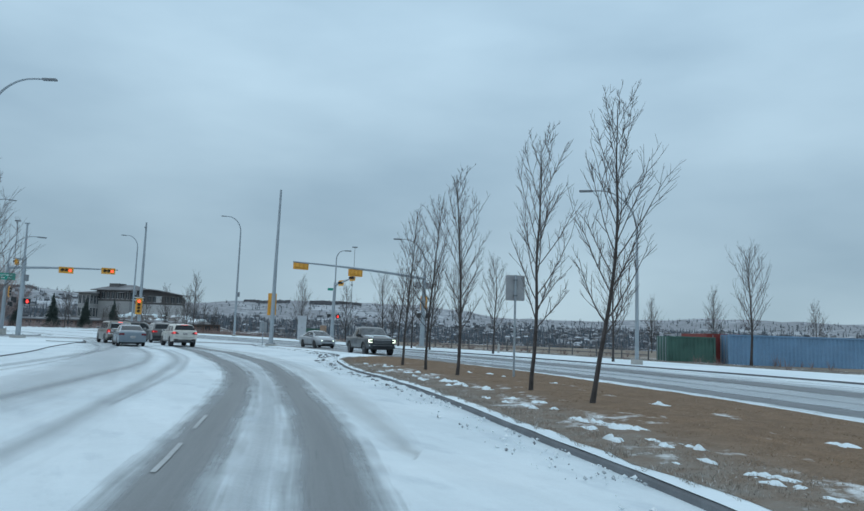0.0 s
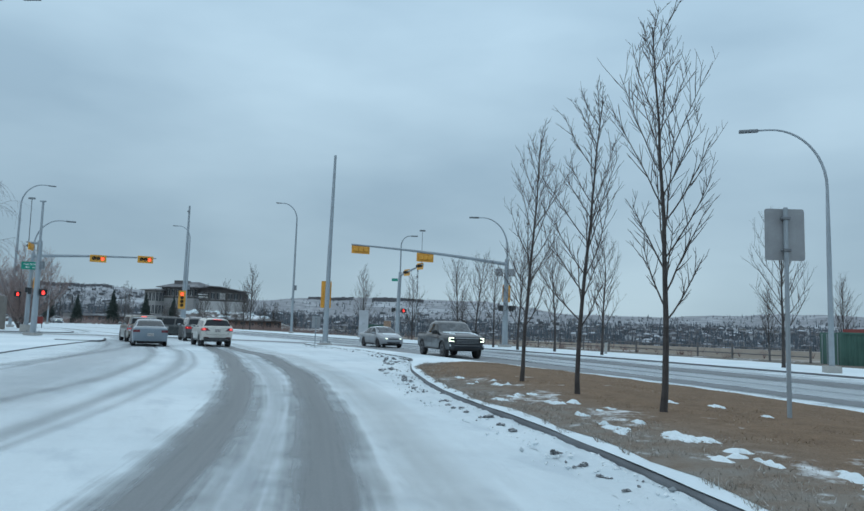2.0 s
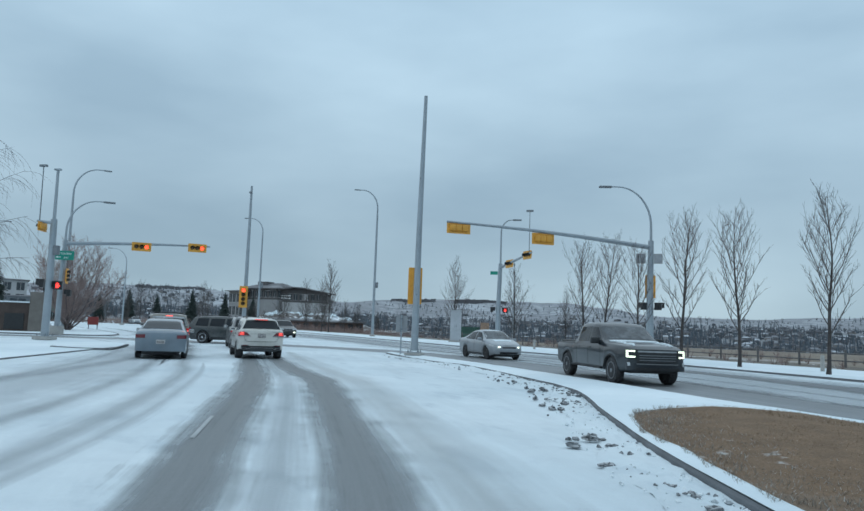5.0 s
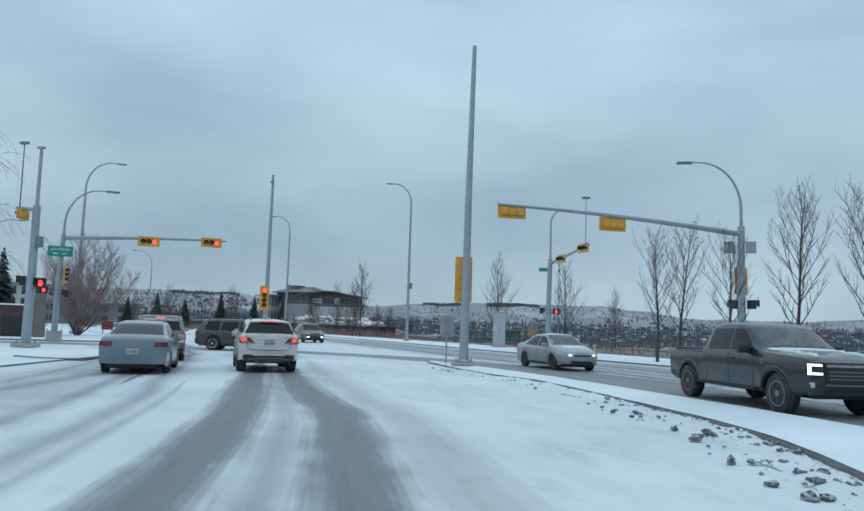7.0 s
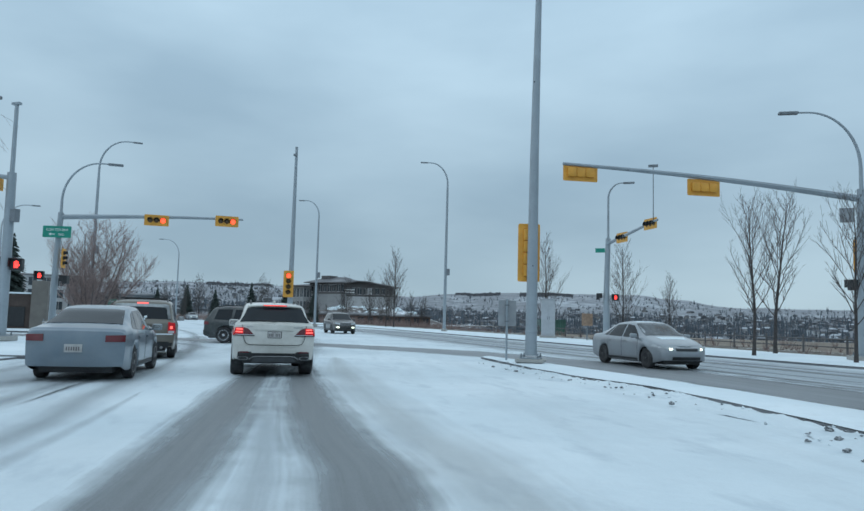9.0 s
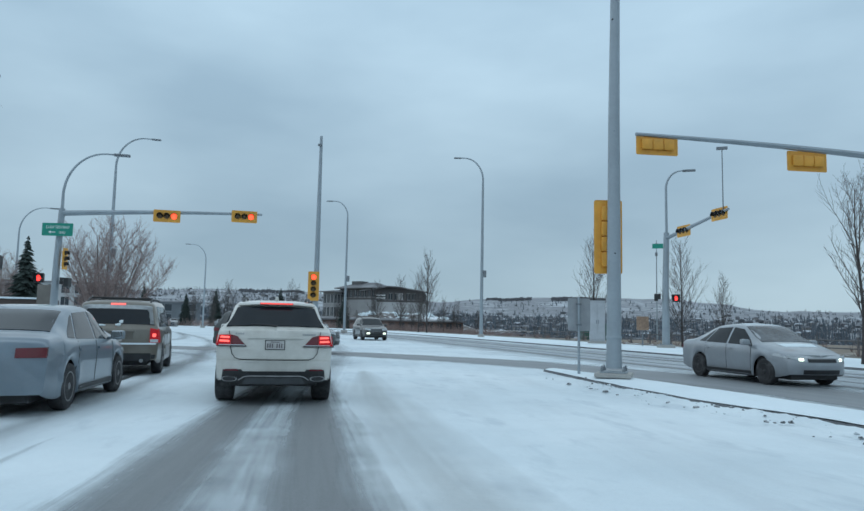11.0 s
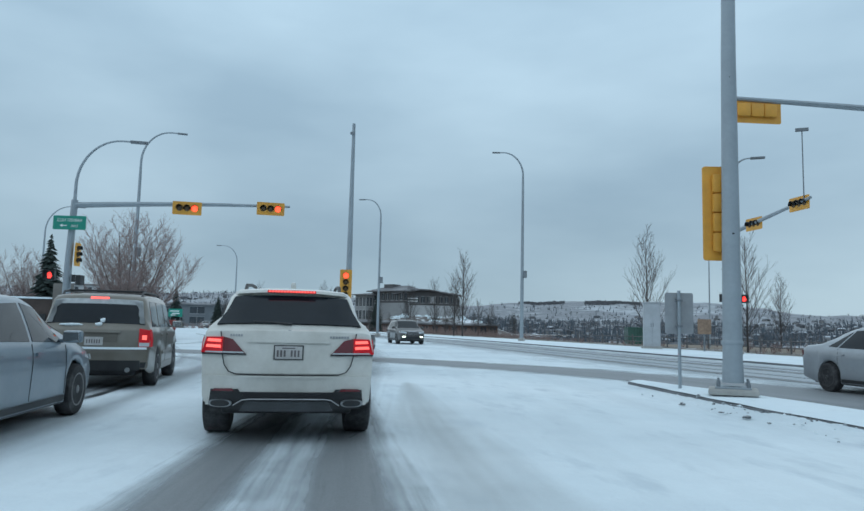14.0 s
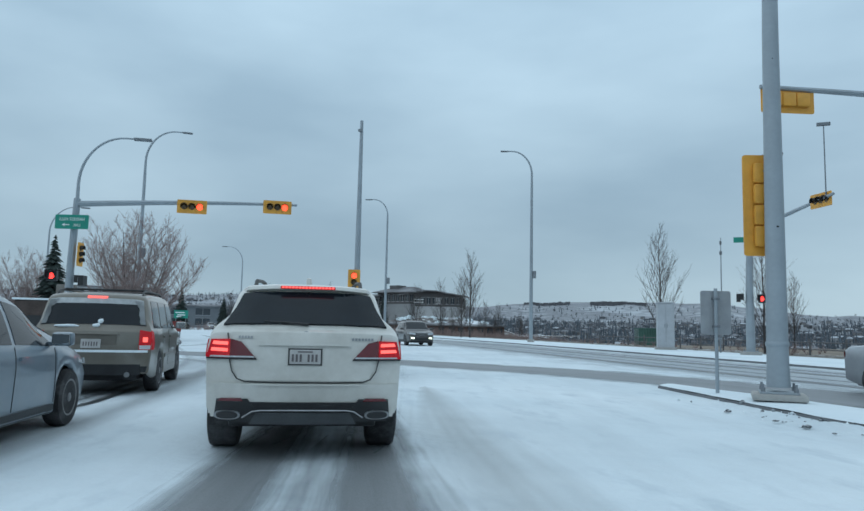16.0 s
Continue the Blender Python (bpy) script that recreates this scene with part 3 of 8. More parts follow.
# Wheel tracks.
CL_L = smooth_line([(6.3, -24), (4.6, -11), (3.3, -3.5), (2.15, 1.5), (1.5, 4.7), (-0.15, 12.2), (-1.8, 18.2), (-3.95, 24.2), (-5.15, 27.0), (-7.95, 33.7), (-9.62, 37.2), (-12.6, 43.1), (-16, 50), (-21, 60), (-29, 73), (-40, 87), (-62, 109)], 0.7)
CL_R = smooth_line([(8.2, -24), (6.2, -11), (4.7, -3.5), (3.6, 1.8), (2.65, 6.6), (0.25, 15.9), (-0.95, 20), (-2.45, 24.6), (-3.8, 28.0), (-6.95, 35.3), (-8.62, 38.1), (-11.85, 43.8), (-15.3, 50.6), (-20.0, 60.6), (-27.6, 74), (-38.6, 88), (-60.6, 110.5)], 0.7)


def track(line, width, z, mat, label, taper=0, narrow=0.0):
    """A strip along the line; with taper its ends run out to a point over that many steps."""
    left, right = offset_line(line, -width / 2), offset_line(line, width / 2)
    n = len(line)
    for i in range(n):
        k = min(1.0, (min(i, n - 1 - i) + 0.02) / taper) if taper else 1.0
        k = math.sqrt(k) * (1 - narrow * min(1.0, max(0.0, (line[i].y - 29) / 12)))
        left[i], right[i] = line[i].lerp(left[i], k), line[i].lerp(right[i], k)
    return strip("wheel_track", left, right, z, mat, label=label, category="wheel track")


for line, up in ((CL_L, 0.0), (CL_R, 0.0008)):
    track([q for q in line if q.y < 50], 1.42, 0.004 + up, M_TRACK, "dark bare wheel track worn through the snow", 12)
    track([q for q in line if q.y > 44], 1.3, 0.0056 + up, M_TRACK_FAINT, "faint grey wheel track in packed snow", 10)
track([q for q in offset_line(CL_R, 0.95) if 4 < q.y < 52], 1.9, 0.0018, M_BROWN_SLUSH, "thin brownish slush beside the bare track", 14)
mid_line = [a.lerp(b, 0.5) for a, b in zip(resampled(CL_L, 160), resampled(CL_R, 160))]
track([q for q in mid_line if q.y < 46], 0.9, 0.002, M_TRACK_FAINT, "thin grey slush between the wheel tracks", 14)
track([q for q in offset_line(CL_L, -4.4) if q.y < 66], 4.6, 0.0015, M_LANE_HAZE, "thin worn snow on the next lane", 20)
arcs = (
    ([(-0.2, -18), (-2.0, 0), (-4.0, 11), (-6.0, 20.5), (-6.9, 23.5), (-9.1, 29.4), (-12.5, 36.5), (-17.4, 45), (-21.4, 51), (-27, 57.5), (-36, 66), (-50, 80)], 0.62),
    ([(2.3, -18), (0.4, 0), (-1.6, 9), (-4.2, 18.5), (-5.8, 23.9), (-7.9, 29.4), (-11.2, 36.4), (-13.4, 40), (-17.5, 47.3), (-23.6, 56.6), (-36, 73), (-60, 98)], 0.66),
    ([(-1.2, 8), (-3.3, 17.0), (-5.0, 22.6), (-7.0, 28.4), (-10.4, 35.8), (-12.9, 40.4)], 0.45),
    ([(-3.6, -18), (-5.4, 0), (-7.0, 11), (-9.0, 20.5), (-11.9, 29.4), (-15.6, 38), (-20.2, 46.2), (-25, 52.6), (-33, 60)], 0.5),
    ([(-13.0, 38.0), (-16.0, 43.5), (-19.8, 49.6), (-25.0, 56.5), (-34, 66)], 0.5))
for i, (pts, wd) in enumerate(arcs):
    line = smooth_line(pts, 0.7)
    track(line, wd, 0.0050 + 0.0004 * i, M_TRACK_ARC, "narrow grey wheel track curving through packed snow", 14)
    if i < 2:
        track(line, wd * 2.0, 0.0022 + 0.0003 * i, M_SLUSH, "thin grey slush beside a wheel track", 14)
far_near = smooth_line([(20, -30), (17.5, -10), (14.5, 4), (12.4, 14), (9.4, 24), (4.6, 34.5), (0.2, 43.5), (-6.2, 53.5), (-13, 63), (-22, 76), (-35, 94), (-62, 124)], 1.2)
track(offset_line(far_near, 4.2), 11.4, 0.003, M_GREY_ROAD, "grey slush-covered opposite carriageway")
for off, wd, mt in ((0.5, 2.0, M_TRACK_WIDE), (2.7, 0.7, M_TRACK_FAINT), (5.5, 3.2, M_TRACK_WIDE), (8.9, 0.7, M_TRACK_FAINT)):
    track([q for q in offset_line(far_near, off) if q.y < 52], wd, 0.006, mt, "grey wheel track on the opposite carriageway", 8)
near_lane = smooth_line([(7.4, 30.0), (4.8, 34.0), (1.9, 39.2), (-0.7, 44.0), (-3.7, 49.0), (-6.0, 52.2), (-8.4, 54.8), (-11.5, 57.4), (-15.0, 58.9), (-19.0, 59.8), (-27, 60.2), (-38, 57.0), (-60, 48)], 0.8)
track(near_lane, 4.6, 0.0072, M_NEAR_LANE, "grey slushy lane beside the median that swings across the junction", 12)
for off, wd in ((1.9, 0.8), (3.2, 0.35), (4.9, 0.9), (6.1, 0.5)):
    track([q for q in offset_line(far_near, off) if q.y > 46], wd, 0.0066, M_TRACK_WIDE, "narrow dark wheel track on the opposite carriageway", 8)
turn2 = smooth_line([(-60, 50), (-45, 57), (-36, 62), (-35, 68), (-40, 76), (-52, 90)], 1.0)
track(turn2, 1.2, 0.0095, M_TRACK_FAINT, "curved wheel track across the junction", 8)
turn3 = smooth_line([(-62, 46), (-46, 53.0), (-32, 57.0), (-23.2, 55.5), (-18.9, 48.5), (-13.2, 33.5), (-8, 14)], 1.0)
track(turn3, 1.0, 0.0105, M_TRACK_FAINT, "curved wheel track across the junction", 8)

# Worn lane dashes in the left wheel track.
lane_line = offset_line(CL_L, -0.2)
for a, b in zip(lane_line, lane_line[1:]):
    if 2.5 < a.y < 3.7 or 5.5 < a.y < 7.4 or 26.2 < a.y < 28.6:
        strip("lane_dash", [a + Vector((-0.03, 0, 0)), b + Vector((-0.03, 0, 0))], [a + Vector((0.03, 0, 0)), b + Vector((0.03, 0, 0))], 0.0135, M_PAINT, label="worn white lane dash half under snow", category="lane marking")

# Median: kerb, snow and dry lawn.
kerb(MED_L, None, 0.10, "grey concrete kerb along the grass median")
kerb(MED_R[::-1], None, 0.16, "concrete kerb on the far side of the median")
bm = bmesh.new()
rows = []
for a, b in zip(resampled(offset_line(MED_L, 0.030), 200), resampled(offset_line(MED_R, -0.030), 200)):
    row = []
    for k in range(9):
        q = a.lerp(b, k / 8)
        row.append(bm.verts.new((q.x, q.y, kerb_height(q.y) + 0.012 + 0.025 * math.sin(math.pi * k / 8) + 0.012 * noise.noise((q.x, q.y, 0)))))
    rows.append(row)
for r0, r1 in zip(rows, rows[1:]):
    for k in range(8):
        bm.faces.new((r0[k], r0[k + 1], r1[k + 1], r1[k]))
tagged(finish("median", bm, M_SNOW, True), "snow-covered median strip with a narrow nose", "median", "", "structure")


def ridge_height(q, f):
    lumps = 0.052 + 0.05 * noise.noise((q.x * 1.6, q.y * 1.6, 3.0)) + 0.045 * noise.noise((q.x * 4, q.y * 4, 5.0)) + 0.035 * noise.noise((q.x * 10, q.y * 10, 7.0))
    return lumps * math.sin(math.pi * (0.08 + 0.80 * f)) ** 0.8


def windrow():
    """Loose ploughed snow lying against the kerb, in uneven heaps."""
    line = [p for p in MED_L if 9 < p.y < 53]
    line = resampled(line, 420)
    bm = bmesh.new()
    rows = []
    for i, p in enumerate(line):
        t = (line[min(i + 1, len(line) - 1)] - line[max(i - 1, 0)]).normalized()
        side = Vector((t.y, -t.x, 0))
        wide = 0.55 + 0.35 * noise.noise((p.x * 0.5, p.y * 0.5, 1.0))
        grow = min(1.0, i / 40, (len(line) - 1 - i) / 40)
        row = []
        for k in range(17):
            q = p - side * wide * (1 - k / 16) * 1.2
            h = ridge_height(q, k / 16) * grow
            row.append(bm.verts.new((q.x, q.y, max(-0.01, h) + (0.0 if k else -0.02))))
        rows.append(row)
    for a, b in zip(rows, rows[1:]):
        for k in range(16):
            bm.faces.new((a[k], a[k + 1], b[k + 1], b[k]))
    tagged(finish("snow_windrow", bm, M_SNOW_ROAD, True), "low uneven ridge of ploughed snow along the kerb", "snow ridge", "", "structure")


def lawn_edges():
    ln = []
    n = 90
    for i in range(n):
        y = -33 + (32.4 + 33) * i / (n - 1)
        lx = min(MED_L, key=lambda p: abs(p.y - y)).x
        rx = min(MED_R, key=lambda p: abs(p.y - y)).x
        a = lx + 0.27 + 0.14 * noise.noise((y * 0.7, 2.0, 0.0))
        b = rx - 0.20 + 0.08 * noise.noise((y * 0.7, 9.0, 0.0))
        if y > 29.8:
            k = (y - 29.8) / 2.4
            a = a + (1 - math.sqrt(max(0, 1 - k * k))) * 0.7
            b = b - (1 - math.sqrt(max(0, 1 - k * k))) * 0.3
        ln.append((y, a, b))
    return ln


LAWN = lawn_edges()
windrow()
bm = bmesh.new()
uvl = bm.loops.layers.uv.new("uv")
cols = 26
grid = []
for y, a, b in LAWN:
    row = []
    for k in range(cols + 1):
        x = a + (b - a) * k / cols
        hump = 0.10 * math.sin(math.pi * k / cols) + 0.035 * noise.noise((x * 1.5, y * 1.5, 0)) * math.sin(math.pi * k / cols)
        row.append(bm.verts.new((x, y, 0.104 + hump)))
    grid.append(row)
for r0, r1 in zip(grid, grid[1:]):
    for k in range(cols):
        f = bm.faces.new((r0[k], r0[k + 1], r1[k + 1], r1[k]))
        far = 0.4 * min(1.0, max(0.0, (r0[0].co.y - 23) / 4))
        for lp, u in zip(f.loops, (k, k + 1, k + 1, k)):
            lp[uvl].uv = (u / cols + far, 0.5)
tagged(finish("lawn", bm, M_MEDIAN_LAWN, True), "dry brown grass with thin snow patches on the median", "lawn", "", "structure")


M_BLADE, blade_n, blade_l, blade_b, _ = material("dry_grass_blade")
blade_geo = blade_n.new("ShaderNodeNewGeometry")
blade_l.new(ramp_node(blade_n, blade_l, blade_geo.outputs["Random Per Island"], [(0.0, (0.16, 0.105, 0.062)), (0.5, (0.24, 0.162, 0.097)), (0.85, (0.34, 0.26, 0.18)), (1.0, (0.48, 0.42, 0.35))]).outputs["Color"], blade_b.inputs["Base Color"])
blade_b.inputs["Roughness"].default_value = 0.9


def lawn_height(x, y):
    row = min(LAWN, key=lambda q: abs(q[0] - y))
    k = (x - row[1]) / max(0.1, row[2] - row[1])
    return 0.104 + 0.10 * math.sin(math.pi * min(1, max(0, k)))


def grass_blades(name, label, mat, count, seed, frosted):
    """Short dry blades over the lawn, or longer frosted tufts in the strip beside the kerb."""
    rng = random.Random(seed)
    verts, faces = [], []
    for i in range(count):
        y = 1 + 31.5 * rng.random() ** 1.1
        row = min(LAWN, key=lambda q: abs(q[0] - y)) if i % 4 == 0 else row
        y = row[0] + rng.uniform(-0.4, 0.4) if i % 4 else y
        u = rng.random() ** 1.4 * 0.24 if frosted else 0.10 + 0.9 * rng.random()
        x = row[1] - (0.05 if frosted else 0.0) + (row[2] - row[1]) * u
        if noise.noise((x * 0.9, y * 0.9, 4.0)) > (0.30 if frosted else 0.42):
            continue
        z = lawn_height(x, y) - 0.012
        clump = 0.6 + 0.9 * max(0.0, noise.noise((x * 2.5, y * 2.5, 6.0)) + 0.3)
        h = (0.02 + 0.060 * rng.random() ** 1.5) * clump * (1 - 0.5 * u / 0.24) if frosted else 0.012 + 0.028 * rng.random()
        a = rng.random() * 6.283
        lx, ly = rng.uniform(-0.05, 0.05), rng.uniform(-0.05, 0.05)
        w = 0.003 + 0.003 * rng.random()
        k = len(verts)
        verts += [(x - w * math.cos(a), y - w * math.sin(a), z), (x + w * math.cos(a), y + w * math.sin(a), z), (x + lx, y + ly, z + h)]
        faces.append((k, k + 1, k + 2))
    me = bpy.data.meshes.new(name)
    me.from_pydata(verts, [], faces)
    me.materials.append(mat)
    return tagged(new(name, me), label, "grass", "", "stuff")


def snow_patches():
    """Thin heaps of old snow lying in the grass, longest along the kerb."""
    rng = random.Random(58)
    bm = bmesh.new()
    for i in range(44):
        y = 2.0 + 0.52 * i + rng.uniform(-0.2, 0.2)
        row = min(LAWN, key=lambda q: abs(q[0] - y))
        if noise.noise((y * 0.55, 8.0, 1.0)) < -0.18:
            continue
        for _ in range(rng.choice((1, 2, 2, 3))):
            x = row[1] + (row[2] - row[1]) * (rng.uniform(0.07, 0.20) if rng.random() < 0.85 else rng.uniform(0.45, 0.55))
            yy = y + rng.uniform(-0.3, 0.3)
            ln, wd, ht = rng.uniform(0.10, 0.34), rng.uniform(0.06, 0.15), rng.uniform(0.030, 0.060)
            z0 = lawn_height(x, yy) - 0.004
            rings, n = 6, 22
            sd = rng.random() * 50
            grid_ = []
            for k in range(rings + 1):
                f = k / rings
                ring = []
                for q in range(n):
                    a = 6.283 * q / n
                    e = 0.92 + 0.6 * noise.noise((math.cos(a) * 1.7 + sd, math.sin(a) * 1.7, sd)) + 0.55 * noise.noise((math.cos(a) * 4.5 + sd, math.sin(a) * 4.5, sd))
                    px, py = math.cos(a) * wd * e * f, math.sin(a) * ln * e * f
                    lump = 0.6 + 1.3 * noise.noise((px * 9 + sd, py * 9, sd))
                    ring.append(bm.verts.new((x + px + 0.26 * py * -1, yy + py, z0 + ht * lump * (1 - f ** 2.2) - 0.012 * f ** 3)))
                grid_.append(ring)
            for r0, r1 in zip(grid_, grid_[1:]):
                for q in range(n):
                    bm.faces.new((r0[q], r1[q], r1[(q + 1) % n], r0[(q + 1) % n]))
    bmesh.ops.remove_doubles(bm, verts=bm.verts, dist=0.0008)
    tagged(finish("snow_patches", bm, M_SNOW, True), "thin white heaps of old snow lying in the grass", "snow", "", "stuff")


M_FROST_BLADE, blade_n, blade_l, blade_b, _ = material("frosted_grass_blade")
blade_geo = blade_n.new("ShaderNodeNewGeometry")
blade_l.new(ramp_node(blade_n, blade_l, blade_geo.outputs["Random Per Island"], [(0.0, (0.15, 0.125, 0.10)), (0.4, (0.24, 0.215, 0.185)), (0.8, (0.38, 0.36, 0.335)), (1.0, (0.62, 0.62, 0.61))]).outputs["Color"], blade_b.inputs["Base Color"])
blade_b.inputs["Roughness"].default_value = 0.9
snow_patches()
grass_blades("grass", "dry brown grass blades on the median", M_BLADE, 46000, 4, False)
grass_blades("frosted_grass", "grey frosted grass tufts beside the median kerb", M_FROST_BLADE, 34000, 5, True)

# Far verge, left corners.
kerb(FAR_R, 0.06, 0.16, "concrete kerb along the far side of the road")
verge_in, verge_out = resampled(offset_line(FAR_R, 0.05), 240), resampled(offset_line(FAR_R, 7.6), 240)
strip("verge", verge_in, verge_out, 0.078, M_SNOW, label="snow-covered verge with a footpath beyond the road", category="verge")
strip("bank", resampled(offset_line(FAR_R, 7.6), 240), resampled(offset_line(FAR_R, 12.5), 240), 0.05, M_LAWN, label="dry brown grass bank behind the verge", category="verge")
left_line = smooth_line(LEFT, 0.8)
kerb([p for p in left_line[::-1]], 0.045, 0.16, "kerb round the near street corner")
slab("pavement", [(p.x, p.y) for p in offset_line(left_line, -0.045)] + [(-90, 10), (-60, -34)], 0.05, M_SNOW, "snow-covered pavement and lawn at the street corner", "pavement")
left_n = smooth_line(LEFT_N, 0.8)
kerb([p for p in left_n[::-1]], 0.08, 0.16, "kerb round the far street corner")
slab("pavement_far", [(p.x, p.y) for p in offset_line(left_n, -0.045)] + [(-230, 190), (-160, 60)], 0.07, M_SNOW, "snow-covered pavement at the far street corner", "pavement")


# ---- street furniture ----
def heading(dx, dy):
    """Degrees about z that turn +y onto (dx, dy)."""
    return math.degrees(math.atan2(-dx, dy))


def signal_head(parent, m, sections=3, upright=False, lit=None, back_only=False, visor=True):
    """A yellow signal with backplate, facing its own -y; sections run along x, or along z when upright."""
    pitch = 0.36
    long, short = pitch * sections + 0.30, 0.66
    hw, hh = (short / 2, long / 2) if upright else (long / 2, short / 2)
    bm = bmesh.new()
    plate(bm, rounded(-hw, hw, -hh, hh, 0.05), 0.025, m)
    head = part("signal_head", bm, M_YELLOW, parent, "yellow traffic signal head")
    # section backs
    bm = bmesh.new()
    for i in range(sections):
        o = (i - (sections - 1) / 2) * pitch
        cx, cz = (0, -o) if upright else (o, 0)
        box(bm, cx - 0.180, cx + 0.180, 0.0, 0.12, cz - 0.180, cz + 0.180, 0.065, m)
    part("housing", bm, M_YELLOW, head, smooth=True)
    if not back_only:
        for i in range(sections):
            o = (i - (sections - 1) / 2) * pitch
            cx, cz = (0, -o) if upright else (o, 0)
            on = lit is not None and i == lit
            bm = bmesh.new()
            mm = m @ Matrix.Translation((cx, -0.03, cz)) @ Matrix.Rotation(radians(90), 4, "X")
            lathe(bm, [(0.150, 0.0), (0.135, 0.02), (0.08, 0.035)], 18, mm)
            part("lens", bm, M_RED if on else M_LENS_OFF, head, "lit red lens" if on else "dark unlit lens", True)
            if visor:
                bm = bmesh.new()
                a = [(0.165 * math.cos(t), 0.165 * math.sin(t)) for t in [radians(-20 + 220 * k / 12) for k in range(13)]]
                for (x0, z0), (x1, z1) in zip(a, a[1:]):
                    q = [bm.verts.new(m @ Vector((cx + x, -0.025 - d, cz + z))) for x, z, d in ((x0, z0, 0), (x1, z1, 0), (x1, z1, 0.20), (x0, z0, 0.20))]
                    bm.faces.new(q)
                bmesh.ops.remove_doubles(bm, verts=bm.verts[:], dist=0.001)
                bmesh.ops.solidify(bm, geom=bm.faces[:], thickness=0.006)
                part("visor", bm, M_BLACK, head)
    return head


def ped_head(parent, m, lit=True):
    """A pedestrian signal, facing its own -y."""
    bm = bmesh.new()
    box(bm, -0.22, 0.22, 0, 0.22, -0.22, 0.22, 0.02, m)
    box(bm, -0.24, 0.24, -0.18, 0.0, 0.20, 0.225, 0, m)
    box(bm, -0.24, -0.215, -0.16, 0.0, -0.1, 0.21, 0, m)
    box(bm, 0.215, 0.24, -0.16, 0.0, -0.1, 0.21, 0, m)
    h = part("pedestrian_signal", bm, M_BLACK, parent, "black pedestrian signal box")
    if lit:
        bm = bmesh.new()
        box(bm, -0.07, 0.07, -0.012, -0.004, -0.13, 0.02, 0.01, m)
        for k in range(4):
            box(bm, -0.075 + 0.04 * k, -0.045 + 0.04 * k, -0.012, -0.004, 0.0, 0.11 + (0.03 if k in (1, 2) else 0), 0.005, m)
        box(bm, 0.07, 0.12, -0.012, -0.004, -0.05, 0.0, 0.005, m)
        part("symbol", bm, M_RED_PED, h, "glowing red stop symbol")
    return h


def luminaire(parent, tip, d):
    """A flat street light head at the tip, pointing along d."""
    bm = bmesh.new()
    m = Matrix.Translation(tip) @ Matrix.Rotation(radians(heading(d[0], d[1])), 4, "Z")
    box(bm, -0.13, 0.13, -0.15, 0.62, -0.07, 0.05, 0.04, m)
    part("luminaire", bm, M_STEEL_DARK, parent, "flat grey street light head")


def curved_arm(bm, base, z0, z1, d, reach, r0, r1, rise=0.0):
    """A lamp arm that rises upright and bends over towards d."""
    pts, rad = [], []
    n = 12
    bend = z1 - reach * 0.95
    pts.append((base[0], base[1], z0))
    rad.append(r0)
    if bend > z0 + 0.3:
        pts.append((base[0], base[1], bend))
        rad.append(r0 * 0.85)
    else:
        bend = z0
    for k in range(1, n + 1):
        a = math.pi / 2 * k / n
        s, c = 1 - math.cos(a), math.sin(a)
        pts.append((base[0] + d[0] * reach * 0.8 * s, base[1] + d[1] * reach * 0.8 * s, bend + (z1 - bend) * c))
        rad.append(r0 * 0.85 + (r1 - r0 * 0.85) * k / n)
    pts.append((base[0] + d[0] * reach, base[1] + d[1] * reach, z1 + rise))
    rad.append(r1)
    tube(bm, pts, rad, 8)
    return pts[-1]


def unit(x, y):
    k = math.hypot(x, y)
    return (x / k, y / k)


def footing(parent, r, h=0.12, square=True):
    bm = bmesh.new()
    if square:
        box(bm, -r * 2.0, r * 2.0, -r * 2.0, r * 2.0, -0.05, h, 0.03)
    else:
        lathe(bm, [(r * 2, -0.05), (r * 2, h), (r * 1.9, h + 0.02)], 18)
    part("footing", bm, M_CONCRETE, parent, "pale concrete footing")
    bm = bmesh.new()
    box(bm, -r * 1.45, r * 1.45, -r * 1.45, r * 1.45, h, h + 0.035, 0.008)
    part("base_plate", bm, M_STEEL, parent)
    for sx in (-1, 1):
        for sy in (-1, 1):
            bm = bmesh.new()
            lathe(bm, [(0.035, h + 0.03), (0.035, h + 0.10), (0.02, h + 0.10), (0.02, h + 0.16)], 6, Matrix.Translation((sx * r * 1.2, sy * r * 1.2, 0)))
            part("bolt", bm, M_STEEL_DARK, parent)


ROAD_D = unit(-0.45, 0.9)      # the lanes' heading at the stop line


